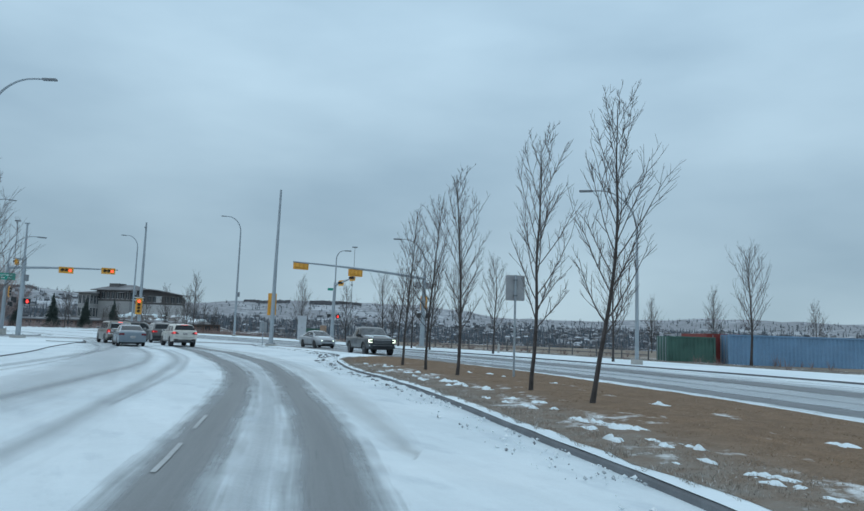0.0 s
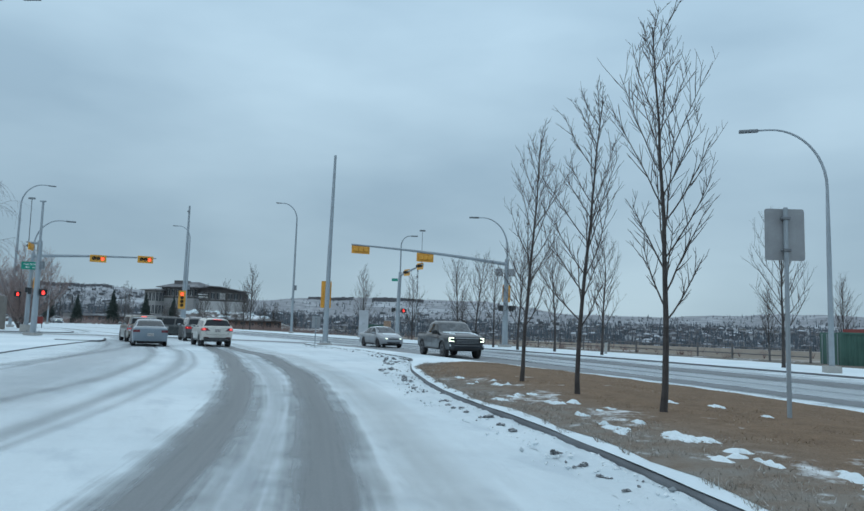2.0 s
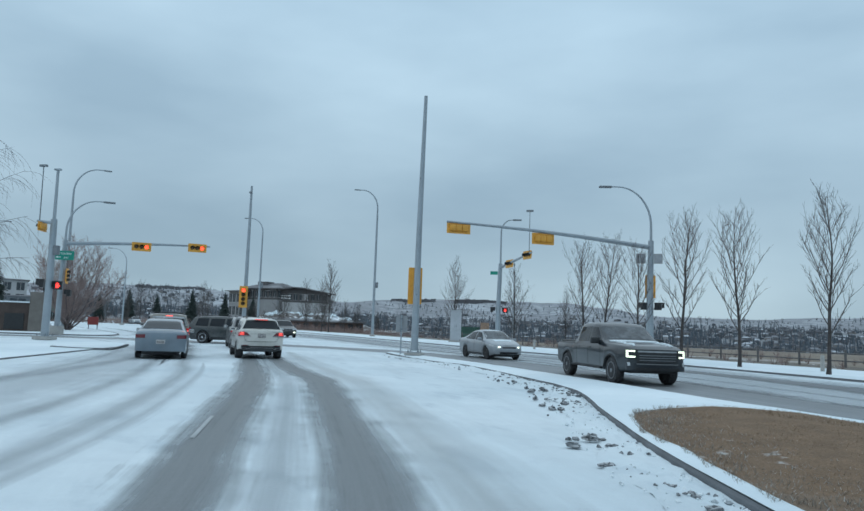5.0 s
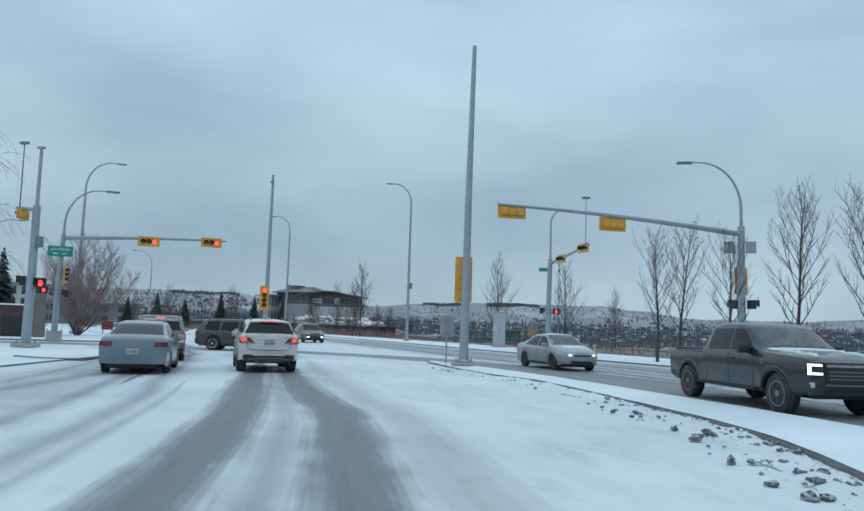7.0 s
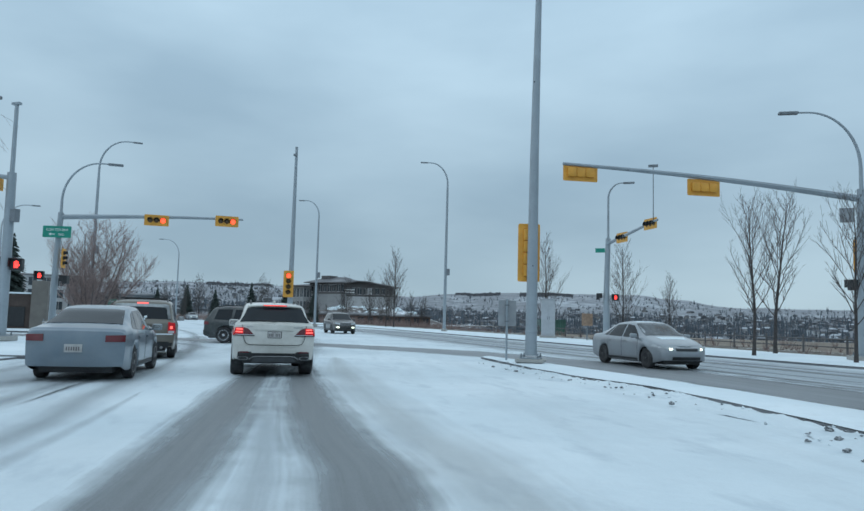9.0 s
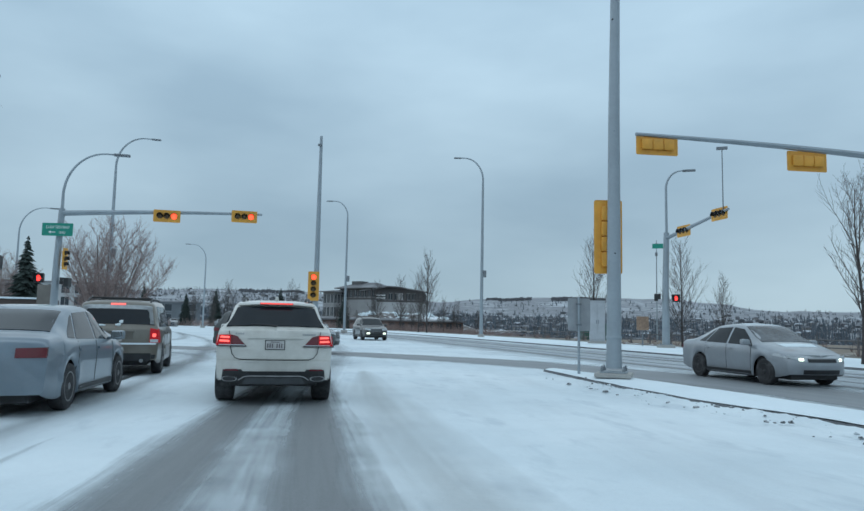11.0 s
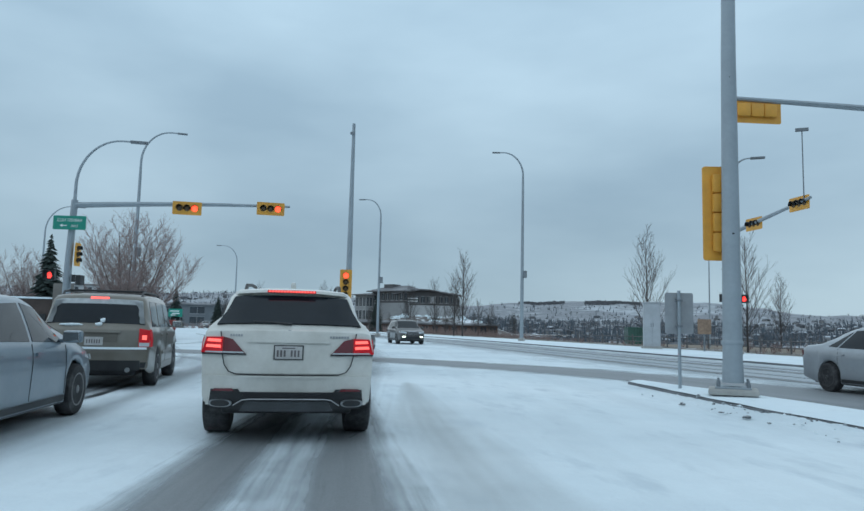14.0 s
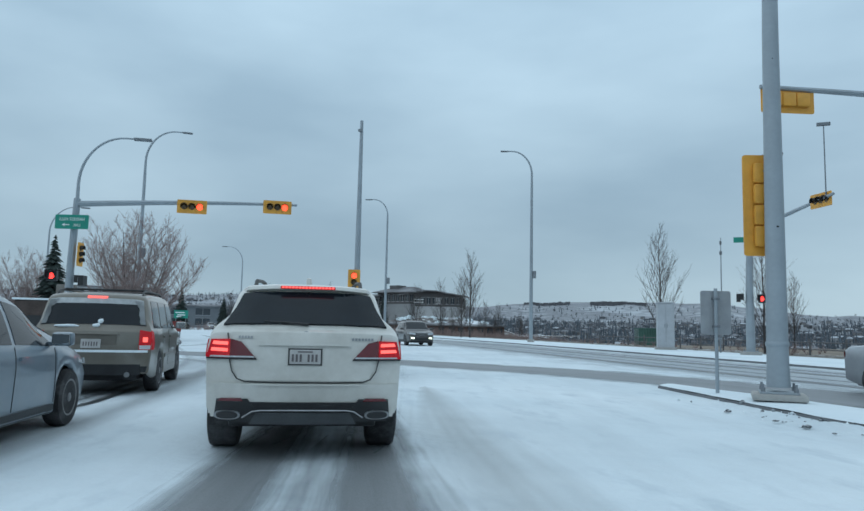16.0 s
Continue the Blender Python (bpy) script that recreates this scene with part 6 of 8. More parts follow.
    def plate_at(self, z, end=-1):
        pl = self.bar("number_plate", -0.155, 0.155, z - 0.075, z + 0.075, end, M_PLATE, None, "grimy white number plate", 0.018)
        for k in range(6):
            self.bar("bar", -0.12 + 0.042 * k, -0.10 + 0.042 * k, z - 0.04, z + 0.03, end, M_PLATE_BAR, pl, "", 0.022)


def trim_sides(v, z0, z1, mat, name="sill"):
    """A dark strip along the sills between the wheels."""
    ra = v.wheel_r * 1.14
    for s in (-1, 1):
        y0, y1 = v.axles[1] + ra + 0.02, v.axles[0] - ra - 0.02
        v.side(name, ((y0, z0), (y1, z0), (y1, z1), (y0, z1)), s, mat, None, "", 0.010, (10, 2), 0.04)


def roof_rails(v, y0, y1, x):
    for s in (-1, 1):
        bm = bmesh.new()
        ys = [y0, y0 + 0.12] + [y0 + (y1 - y0) * k / 6 for k in range(1, 6)] + [y1 - 0.12, y1]
        tube(bm, [(s * x, y, v.over_z(y, x) + (0.055 if 0 < i < len(ys) - 1 else -0.01)) for i, y in enumerate(ys)], [0.022] * len(ys), 6)
        part("roof_rail", bm, M_BLACK, v.root, "black roof rail", True)


def wagon(name, m, label, paint, L, W, H, roof_back, glass_back, ws, bonnet, belt, panes, lamps_on, brake, wheel_r=0.36, axles=(1.4, -1.4), clear=0.25, tumble=0.76, rails=True, clad=True, grille=None, rim_mat=None, lamp_z=0.0, spokes=5, tall_lamps=False):
    """A crossover or off-roader. ws: y of the windscreen's foot and head; bonnet: its height at foot and nose."""
    hl = L / 2
    top = [(-hl, belt[0] - 0.10), (-hl + 0.05, glass_back), (-hl + roof_back * 0.75, H - 0.13), (-hl + roof_back, H - 0.06), (-hl + roof_back + 0.5, H - 0.015), (-0.2, H), (ws[1] - 0.1, H - 0.03), (ws[1] + 0.12, H - 0.13), (ws[0], bonnet[0] + 0.02), (ws[0] + 0.15, bonnet[0] - 0.02), (hl - 0.45, bonnet[1] + 0.05), (hl - 0.12, bonnet[1] - 0.03), (hl, bonnet[1] - 0.16)]
    v = Loft(name, m, label, "car", paint, L, W, H, top, [(-hl, belt[0]), (ws[0], belt[1]), (hl, belt[1] - 0.12)], wheel_r, axles, clear, tumble)
    b0, zt = belt[0] + 0.035, H - 0.155
    for s in (-1, 1):
        for y0, y1, y2, y3 in panes:
            v.side("side_window", ((y0, b0), (y1, b0 - (belt[0] - belt[1]) * 0.7), (y2, zt), (y3, zt - 0.01)), s, M_GLASS, None, "dark tinted glass")
    wr = v.hw * tumble
    v.over("windscreen", ws[0] - 0.05, ws[1] + 0.06, wr * 1.10, wr * 0.93, M_GLASS, None, "dark windscreen")
    v.over("rear_window", -hl + 0.075, -hl + roof_back * 0.70, wr * 1.04, wr * 0.93, M_GLASS, None, "dark tinted rear window")
    v.wheels(0.25, rim_mat, spokes)
    v.mirrors(ws[0] - 0.38, belt[1] + 0.06)
    v.doors((panes[-1][0] - 0.03, panes[-2][0] - 0.03), clear + 0.16, (panes[-1][0] + 0.12, panes[-2][0] + 0.12), belt[0] - 0.13)
    trim_sides(v, clear + 0.02, clear + 0.16, M_BLACK if clad else paint)
    if rails:
        roof_rails(v, -hl + roof_back + 0.15, ws[1] - 0.25, wr * 0.86)
    # tail
    w = v.section(-hl)[3][0]
    zl = belt[0] - 0.14 + lamp_z
    for s in (-1, 1):
        x0, x1 = sorted((s * w * (0.80 if tall_lamps else 0.60), s * w * 1.0))
        zh = 0.17 if tall_lamps else 0.075
        tl = v.face("tail_lamp", ((x0, zl - zh), (x1, zl - zh), (x1, zl + zh * 0.8), (x0, zl + zh)), -1, M_BRAKE if brake else M_TAIL, None, "glowing red tail lamp" if brake else "red tail lamp", 0.02)
        v.side("tail_lamp_side", ((-hl + 0.02, zl - zh), (-hl + 0.22, zl - zh), (-hl + 0.20, zl + zh * 0.8), (-hl + 0.02, zl + zh)), s, M_BRAKE if brake else M_TAIL, tl, "red side of the tail lamp", 0.010, (4, 3))
        if brake:
            x0, x1 = sorted((s * w * 0.86, s * w * 0.94))
            v.bar("bulb_glow", x0, x1, zl - zh * 0.22, zl + zh * 0.26, -1, M_BRAKE_HOT, tl, "bright bulb behind the lens", 0.026)
        if tall_lamps:
            x0, x1 = sorted((s * w * 0.81, s * w * 0.99))
            v.bar("clear_lens", x0, x1, zl - zh * 0.95, zl - zh * 0.55, -1, M_HEADLAMP_OFF, tl, "clear lower lens", 0.024)
    bz = clear + 0.30
    v.face("bumper_trim", ((-w * 0.93, clear + 0.13), (w * 0.93, clear + 0.13), (w * 0.96, bz + (0.05 if clad else -0.04)), (-w * 0.96, bz + (0.05 if clad else -0.04))), -1, M_BLACK, None, "black lower bumper", 0.03)
    v.plate_at(belt[0] - 0.24)
    # nose
    w = v.section(hl)[3][0]
    nz = bonnet[1] - 0.17
    for s in (-1, 1):
        pts = ((0.50, nz - 0.02), (1.0, nz + 0.03), (0.98, nz + 0.14), (0.54, nz + 0.10))
        q = [(s * w * x, z) for x, z in pts]
        q = q if s > 0 else [q[1], q[0], q[3], q[2]]
        hd = v.face("headlamp", q, 1, M_HEADLAMP_OFF, None, "clear headlamp", 0.012)
        v.side("headlamp_side", ((hl - 0.30, nz + 0.07), (hl - 0.02, nz + 0.03), (hl - 0.02, nz + 0.13), (hl - 0.28, nz + 0.13)), s, M_HEADLAMP_OFF, hd, "", 0.008, (4, 2))
        if lamps_on:
            x0, x1 = sorted((s * w * 0.60, s * w * 0.86))
            v.bar("fog_lamp", x0, x1, nz - 0.27, nz - 0.18, 1, M_HEADLAMP, None, "lit lamp low in the bumper", 0.016)
    g = v.bar("grille", -w * 0.44, w * 0.44, nz - 0.12, nz + 0.10, 1, M_BLACK, None, "black grille", 0.014)
    for k in range(3):
        v.bar("grille_bar", -w * 0.42, w * 0.42, nz - 0.09 + 0.07 * k, nz - 0.07 + 0.07 * k, 1, M_DULL_CHROME, g, "", 0.024)
    v.bar("lower_intake", -w * 0.72, w * 0.72, clear + 0.13, clear + 0.29, 1, M_BLACK, None, "black lower intake", 0.014)
    return v


def saloon_car(name, m, label, paint, L, W, H, lamps_on, wheel_r=0.315, rim_mat=None, spokes=5, frost=False):
    """A compact four-door saloon with a short deck and a raked windscreen."""
    hl = L / 2
    k = H / 1.44
    top = [(-hl, 0.88 * k), (-hl + 0.06, 0.99 * k), (-hl + 0.45, 1.03 * k), (-hl + 0.62, 1.06 * k), (-1.05, 1.30 * k), (-0.65, 1.405 * k), (-0.2, H), (0.15, 1.435 * k), (0.45, 1.37 * k), (1.22, 1.00 * k), (1.42, 0.955 * k), (hl - 0.40, 0.85 * k), (hl - 0.12, 0.755 * k), (hl, 0.65 * k)]
    v = Loft(name, m, label, "car", paint, L, W, H, top, [(-hl, 0.94 * k), (-0.6, 0.925 * k), (1.2, 0.875 * k), (hl, 0.70 * k)], wheel_r, (1.38, -1.30), 0.19, 0.70, 0.30, 0.16)
    b = 0.945 * k
    for s in (-1, 1):
        v.side("side_window", ((-0.02, b - 0.01), (0.98, b - 0.04), (0.40, 1.30 * k), (0.03, 1.345 * k)), s, M_GLASS, None, "dark tinted glass")
        v.side("side_window", ((-1.02, b + 0.01), (-0.10, b - 0.01), (-0.05, 1.345 * k), (-0.66, 1.315 * k)), s, M_GLASS, None, "dark tinted glass")
        v.side("quarter_window", ((-1.36, b + 0.03), (-1.08, b + 0.015), (-0.74, 1.29 * k), (-0.84, 1.25 * k)), s, M_GLASS, None, "dark tinted glass", cells=(4, 4))
    wr = v.hw * 0.70
    v.over("windscreen", 1.18, 0.38, wr * 1.16, wr * 0.94, M_FROSTED_GLASS if frost else M_GLASS, None, "windscreen hazed with frost" if frost else "dark windscreen")
    v.over("rear_window", -hl + 0.66, -0.86, wr * 1.10, wr * 0.92, M_GLASS, None, "dark rear window")
    v.wheels(0.21, rim_mat, spokes)
    v.mirrors(0.82, 0.93 * k)
    v.doors((-0.07, 0.98, -1.02), 0.32, (0.10, -0.92), 0.80 * k)
    trim_sides(v, 0.20, 0.30, M_BLACK)
    w = v.section(hl)[3][0]
    nz = 0.60 * k
    for s in (-1, 1):
        q = [(s * w * x, z) for x, z in ((0.52, nz - 0.02), (1.0, nz + 0.06), (0.98, nz + 0.13), (0.56, nz + 0.08))]
        q = q if s > 0 else [q[1], q[0], q[3], q[2]]
        hd = v.face("headlamp", q, 1, M_HEADLAMP_OFF, None, "clear swept-back headlamp", 0.012)
        v.side("headlamp_side", ((hl - 0.42, nz + 0.10), (hl - 0.02, nz + 0.05), (hl - 0.02, nz + 0.13), (hl - 0.38, nz + 0.15)), s, M_HEADLAMP_OFF, hd, "", 0.008, (4, 2))
        if lamps_on:
            x0, x1 = sorted((s * w * 0.62, s * w * 0.74))
            v.bar("bulb", x0, x1, nz + 0.0, nz + 0.06, 1, M_HEADLAMP, hd, "lit bulb", 0.022)
        wt = v.section(-hl)[3][0]
        x0, x1 = sorted((s * wt * 0.62, s * wt))
        v.face("tail_lamp", ((x0, 0.74 * k), (x1, 0.74 * k), (x1, 0.87 * k), (x0, 0.86 * k)), -1, M_TAIL, None, "red tail lamp", 0.014)
    v.bar("grille", -w * 0.48, w * 0.48, nz - 0.03, nz + 0.05, 1, M_BLACK, None, "slim black grille", 0.014)
    v.bar("chrome_strip", -w * 0.46, w * 0.46, nz + 0.045, nz + 0.065, 1, M_DULL_CHROME, None, "", 0.022)
    v.bar("lower_intake", -w * 0.62, w * 0.62, 0.30, 0.40, 1, M_BLACK, None, "black lower intake", 0.014)
    v.plate_at(0.62 * k)
    return v


# White crossover stopped ahead, with its own rear.
def white_suv():
    fx, fy = unit(-0.53, 0.848)
    c = Vector((-12.95, 44.46)) + Vector((fx, fy)) * 1.36
    hl = 2.41
    up = 0.08
    top = [(-hl, 1.17), (-hl + 0.05, 1.245), (-hl + 0.09, 1.275), (-hl + 0.40, 1.60), (-hl + 0.47, 1.655), (-hl + 0.75, 1.70), (-0.7, 1.755), (-0.1, 1.76), (0.3, 1.72), (0.5, 1.65), (1.12, 1.20), (1.28, 1.15), (2.0, 1.05), (2.28, 0.95), (hl, 0.80)]
    v = Loft("white_car", park(c.x, c.y, fx, fy) @ Matrix.Scale(0.88, 4), "white crossover with brake lights on, road grime on its tail", "car", M_WHITE_CAR, 2 * hl, 1.935, 1.76, top, [(-hl, 1.19), (-1.6, 1.17), (1.1, 1.10), (hl, 0.95)], 0.385, (1.46, -1.46), 0.36, 0.715, 0.22, 0.16, cab_base=0.865)
    root = v.root
    for s in (-1, 1):
        for q in (((-1.92, 1.20), (-1.02, 1.19), (-0.94, 1.58), (-1.60, 1.56)), ((-0.92, 1.19), (-0.02, 1.18), (0.04, 1.60), (-0.84, 1.585)), ((0.06, 1.18), (0.88, 1.16), (0.42, 1.56), (0.10, 1.60))):
            v.side("side_window", q, s, M_GLASS, None, "dark tinted glass")
    v.over("windscreen", 1.08, 0.44, 0.74, 0.60, M_GLASS, None, "dark windscreen")
    v.over("rear_window", -hl + 0.095, -hl + 0.405, 0.79, 0.635, M_GLASS, None, "wide dark rear window", 0.022)
    v.wheels(0.31, M_RIM, 5)
    v.mirrors(0.80, 1.16, None, 1.15)
    v.doors((0.0, -0.97, 0.98), 0.46, (0.14, -0.82), 0.98)
    trim_sides(v, 0.37, 0.46, M_BLACK)

    def tail(nm, pts, mat, parent=None, label="", off=0.012, cells=(8, 4)):
        return v.face(nm, [(x, z + up) for x, z in pts], -1, mat, parent, label, off, cells)

    def mirrored(pts, s):
        """Corners given for the right-hand side: lower inner, lower outer, upper outer, upper inner."""
        q = [(s * x, z) for x, z in pts]
        return q if s > 0 else [q[1], q[0], q[3], q[2]]

    tail("hatch", ((-0.62, 0.675), (0.62, 0.675), (0.69, 1.10), (-0.69, 1.10)), M_WHITE_CAR, None, "white tailgate skin with grey road film", 0.010, (14, 6))
    seam = [(-0.735, 1.115), (-0.715, 0.98), (-0.705, 0.86), (-0.68, 0.76), (-0.63, 0.69), (-0.55, 0.662), (-0.28, 0.658), (0.28, 0.658), (0.55, 0.662), (0.63, 0.69), (0.68, 0.76), (0.705, 0.86), (0.715, 0.98), (0.735, 1.115)]
    w = v.section(-hl)[3][0]
    bm = bmesh.new()
    tube(bm, [v.bent(x, -(hl + v.bulge(z, -1) * (1 - min(1, abs(x) / w) ** 4) + 0.012), z) for x, z in [(x, z + up) for x, z in seam]], [0.006] * len(seam), 5)
    part("hatch_seam", bm, M_BLACK, root)
    tail("hatch_trim", ((-0.44, 1.005), (0.44, 1.005), (0.43, 1.040), (-0.43, 1.040)), M_WHITE_CAR, None, "moulded strip above the plate", 0.030, (10, 3))
    tail("plate_frame", ((-0.160, 0.822), (0.160, 0.822), (0.160, 0.980), (-0.160, 0.980)), M_BLACK, None, "black plate frame", 0.022)
    pl = tail("number_plate", ((-0.146, 0.834), (0.146, 0.834), (0.146, 0.968), (-0.146, 0.968)), M_PLATE, None, "grimy white plate with dull dark bars", 0.027)
    for k in range(7):
        if k != 3:
            v.bar("bar", -0.126 + 0.037 * k, -0.106 + 0.037 * k, 0.855 + up, 0.925 + up, -1, M_PLATE_BAR, pl, "", 0.030)
    v.bar("bar", -0.07, 0.07, 0.942 + up, 0.954 + up, -1, M_PLATE_BAR, pl, "", 0.030)
    bm = bmesh.new()
    m = Matrix.Translation((0, -hl + 0.022, 1.178)) @ Matrix.Rotation(radians(90), 4, "X")
    lathe(bm, [(0.047, -0.05), (0.047, 0.012), (0.039, 0.016), (0.035, 0.004)], 24, m)
    for k in range(3):
        box(bm, -0.005, 0.005, 0, 0.04, 0.004, 0.014, 0.0, m @ Matrix.Rotation(radians(120 * k), 4, "Z"))
    part("badge", bm, M_DULL_CHROME, root, "round chrome badge")
    for x0, x1, z in ((-0.63, -0.49, 1.078), (0.44, 0.66, 1.072)):
        n = 5 if x1 < 0 else 7
        for k in range(n):
            a = x0 + (x1 - x0) * k / n
            v.bar("letter_bar", a, a + (x1 - x0) / n * 0.7, z - 0.012 + up, z + 0.012 + up, -1, M_DULL_CHROME, None, "", 0.018)
    # bumper: bulged skin, black diffuser, trims
    bumper = tail("bumper", ((-0.885, 0.36), (0.885, 0.36), (0.905, 0.645), (-0.905, 0.645)), M_WHITE_CAR, None, "white bumper dulled by road salt", 0.035, (18, 5))
    tail("bumper_ledge", ((-0.52, 0.628), (0.52, 0.628), (0.52, 0.648), (-0.52, 0.648)), M_WHITE_CAR, bumper, "load sill on the bumper", 0.052, (10, 2))
    tail("diffuser", ((-0.80, 0.29), (0.80, 0.29), (0.80, 0.475), (-0.80, 0.475)), M_BLACK, bumper, "black plastic diffuser", 0.046, (16, 4))
    for s in (-1, 1):
        tail("diffuser_corner", mirrored(((0.44, 0.40), (0.83, 0.31), (0.81, 0.500), (0.52, 0.506)), s), M_BLACK, bumper, "", 0.050)
        tail("flank", mirrored(((0.82, 0.33), (0.86, 0.33), (0.885, 0.43), (0.85, 0.43)), s), M_WHITE_CAR, bumper, "white lower corner", 0.040, (4, 3))
        tail("reflector", mirrored(((0.56, 0.482), (0.80, 0.480), (0.77, 0.508), (0.58, 0.512)), s), M_TAIL, bumper, "red reflector", 0.058)
        bm, bm2 = bmesh.new(), bmesh.new()
        for b, k, d in ((bm, 1.0, 0.0), (bm2, 0.82, 0.006)):
            ring = [(0.70 + 0.122 * k * math.copysign(abs(math.cos(t)) ** 0.8, math.cos(t)), 0.356 + up + 0.040 * k * math.copysign(abs(math.sin(t)) ** 0.8, math.sin(t))) for t in [2 * math.pi * j / 24 for j in range(24)]]
            fr = [b.verts.new(v.bent(s * x, -(hl + 0.105 + d), z)) for x, z in ring]
            bk = [b.verts.new(v.bent(s * x, -(hl + 0.02), z)) for x, z in ring]
            b.faces.new(fr)
            for j in range(24):
                b.faces.new((fr[j], fr[(j + 1) % 24], bk[(j + 1) % 24], bk[j]))
        part("exhaust_trim", bm, M_DULL_CHROME, bumper, "chrome exhaust surround")
        part("exhaust_mouth", bm2, M_BLACK, bumper)
        # lamps: dark inner lens on the hatch, lit outer lens round the corner
        tail("tail_lamp", mirrored(((0.46, 0.885), (0.70, 0.885), (0.70, 1.060), (0.60, 1.035)), s), M_TAIL, None, "dark red inner tail lamp on the hatch", 0.026)
        lamp = tail("tail_lamp", mirrored(((0.705, 0.885), (0.935, 0.885), (0.89, 1.055), (0.705, 1.060)), s), M_BRAKE, None, "glowing red brake lamp", 0.030)
        v.side("lamp_side", ((-hl + 0.01, 0.885 + up), (-hl + 0.26, 0.905 + up), (-hl + 0.16, 1.02 + up), (-hl + 0.01, 1.055 + up)), s, M_BRAKE, lamp, "red side of the lamp", 0.012, (4, 4))
        for z, x1 in ((0.940, 0.890), (1.002, 0.875)):
            tail("light_bar", mirrored(((0.725, z), (x1, z + 0.006), (x1 - 0.01, z + 0.036), (0.725, z + 0.030)), s), M_BRAKE_HOT, lamp, "bright red light bar", 0.038, (6, 2))
        tail("clear_strip", mirrored(((0.47, 0.888), (0.90, 0.888), (0.89, 0.902), (0.48, 0.902)), s), M_HEADLAMP_OFF, lamp, "pale lower edge of the lamp", 0.036, (8, 2))
        tail("lamp_foot", mirrored(((0.45, 0.868), (0.935, 0.868), (0.935, 0.886), (0.455, 0.886)), s), M_BLACK, None, "", 0.028, (8, 2))
    tail("skid_panel", ((-0.50, 0.27), (0.50, 0.27), (0.44, 0.375), (-0.44, 0.375)), plain("grey_panel", (0.045, 0.05, 0.055), 0.5, vary=0.2), bumper, "dark grey lower panel", 0.060, (10, 3))
    bm = bmesh.new()
    tube(bm, [v.bent(x, -(hl + 0.045 + 0.062), z) for x, z in ((-0.56, 0.335 + up), (-0.47, 0.392 + up), (-0.40, 0.402 + up), (0.40, 0.402 + up), (0.47, 0.392 + up), (0.56, 0.335 + up))], [0.008] * 6, 5)
    part("trim_strip", bm, M_DULL_CHROME, bumper, "thin chrome strip")
    bm = bmesh.new()
    box(bm, -0.70, 0.70, -hl + 0.10, -hl + 0.35, 0.31, 0.42, 0.03)
    part("valance", bm, M_BLACK, bumper, "black lower valance")
    # roof edge with high brake lamp, wiper, rails, aerial fin
    bm = bmesh.new()
    line = [(-0.665, 0.56), (-0.60, 0.42), (-0.35, 0.365), (0.0, 0.35), (0.35, 0.365), (0.60, 0.42), (0.665, 0.56)]
    crown = [0.0, 0.028, 0.045, 0.05, 0.045, 0.028, 0.0]
    rows = [[bm.verts.new((x * k, -hl + d + e, z + h)) for (x, d), h in zip(line, crown)] for k, e, z in ((1.0, 0.03, 1.590), (1.0, 0.0, 1.600), (1.0, 0.015, 1.632), (0.985, 0.07, 1.648), (0.93, 0.36, 1.665), (0.93, 0.36, 1.58))]
    for i in range(6):
        a, b = rows[i], rows[(i + 1) % 6]
        for k in range(6):
            bm.faces.new((a[k], a[k + 1], b[k + 1], b[k]))
    bm.faces.new([r[0] for r in rows])
    bm.faces.new([r[-1] for r in rows][::-1])
    sp = part("spoiler", bm, M_WHITE_CAR, root, "white roof spoiler", True)
    bm = bmesh.new()
    box(bm, -0.275, 0.275, -hl + 0.335, -hl + 0.40, 1.645, 1.675, 0.006)
    part("brake_strip", bm, M_BRAKE, sp, "glowing high brake lamp")
    for k in range(16):
        bm = bmesh.new()
        x = -0.25 + 0.50 * k / 15
        box(bm, x - 0.011, x + 0.011, -hl + 0.327, -hl + 0.345, 1.651, 1.670, 0.004)
        part("brake_led", bm, M_BRAKE_HOT, sp, "lit red diode")
    bm = bmesh.new()
    tube(bm, [(-0.40, -hl + 0.105, 1.312), (-0.2, -hl + 0.092, 1.304), (0.02, -hl + 0.072, 1.287)], [0.007, 0.011, 0.016], 6)
    part("wiper", bm, M_BLACK, root)
    roof_rails(v, -hl + 0.85, 0.15, 0.56)
    bm = bmesh.new()
    box(bm, -0.03, 0.03, -1.5, -1.32, 1.72, 1.80, 0.025)
    part("aerial_fin", bm, M_WHITE_CAR, root, "small white aerial fin", True)
    return v


white_suv()


# Bronze off-roader in the next lane.
gold_d = unit(-0.585, 0.81)
gold = wagon("bronze_car", park(-19.46, 48.42, *gold_d) @ Matrix.Scale(0.90, 4), "boxy bronze off-roader with brake lights on and snow on its bumper", M_GOLD_CAR, 4.77, 1.97, 1.80, 0.34, 1.14, (1.22, 0.60), (1.18, 1.04), (1.12, 1.10), ((-2.02, -1.28, -1.24, -1.90), (-1.18, -0.32, -0.28, -1.12), (-0.22, 0.86, 0.46, -0.18)), False, True, 0.375, (1.38, -1.36), 0.27, 0.82, True, False, rim_mat=M_RIM, lamp_z=-0.03, tall_lamps=True)
gl = gold.hl


def tail_strip(v, name, x0, x1, z0, z1, mat, label, off=0.02):
    return v.face(name, ((x0, z0), (x1, z0), (x1, z1), (x0, z1)), -1, mat, None, label, off, (12, 3))


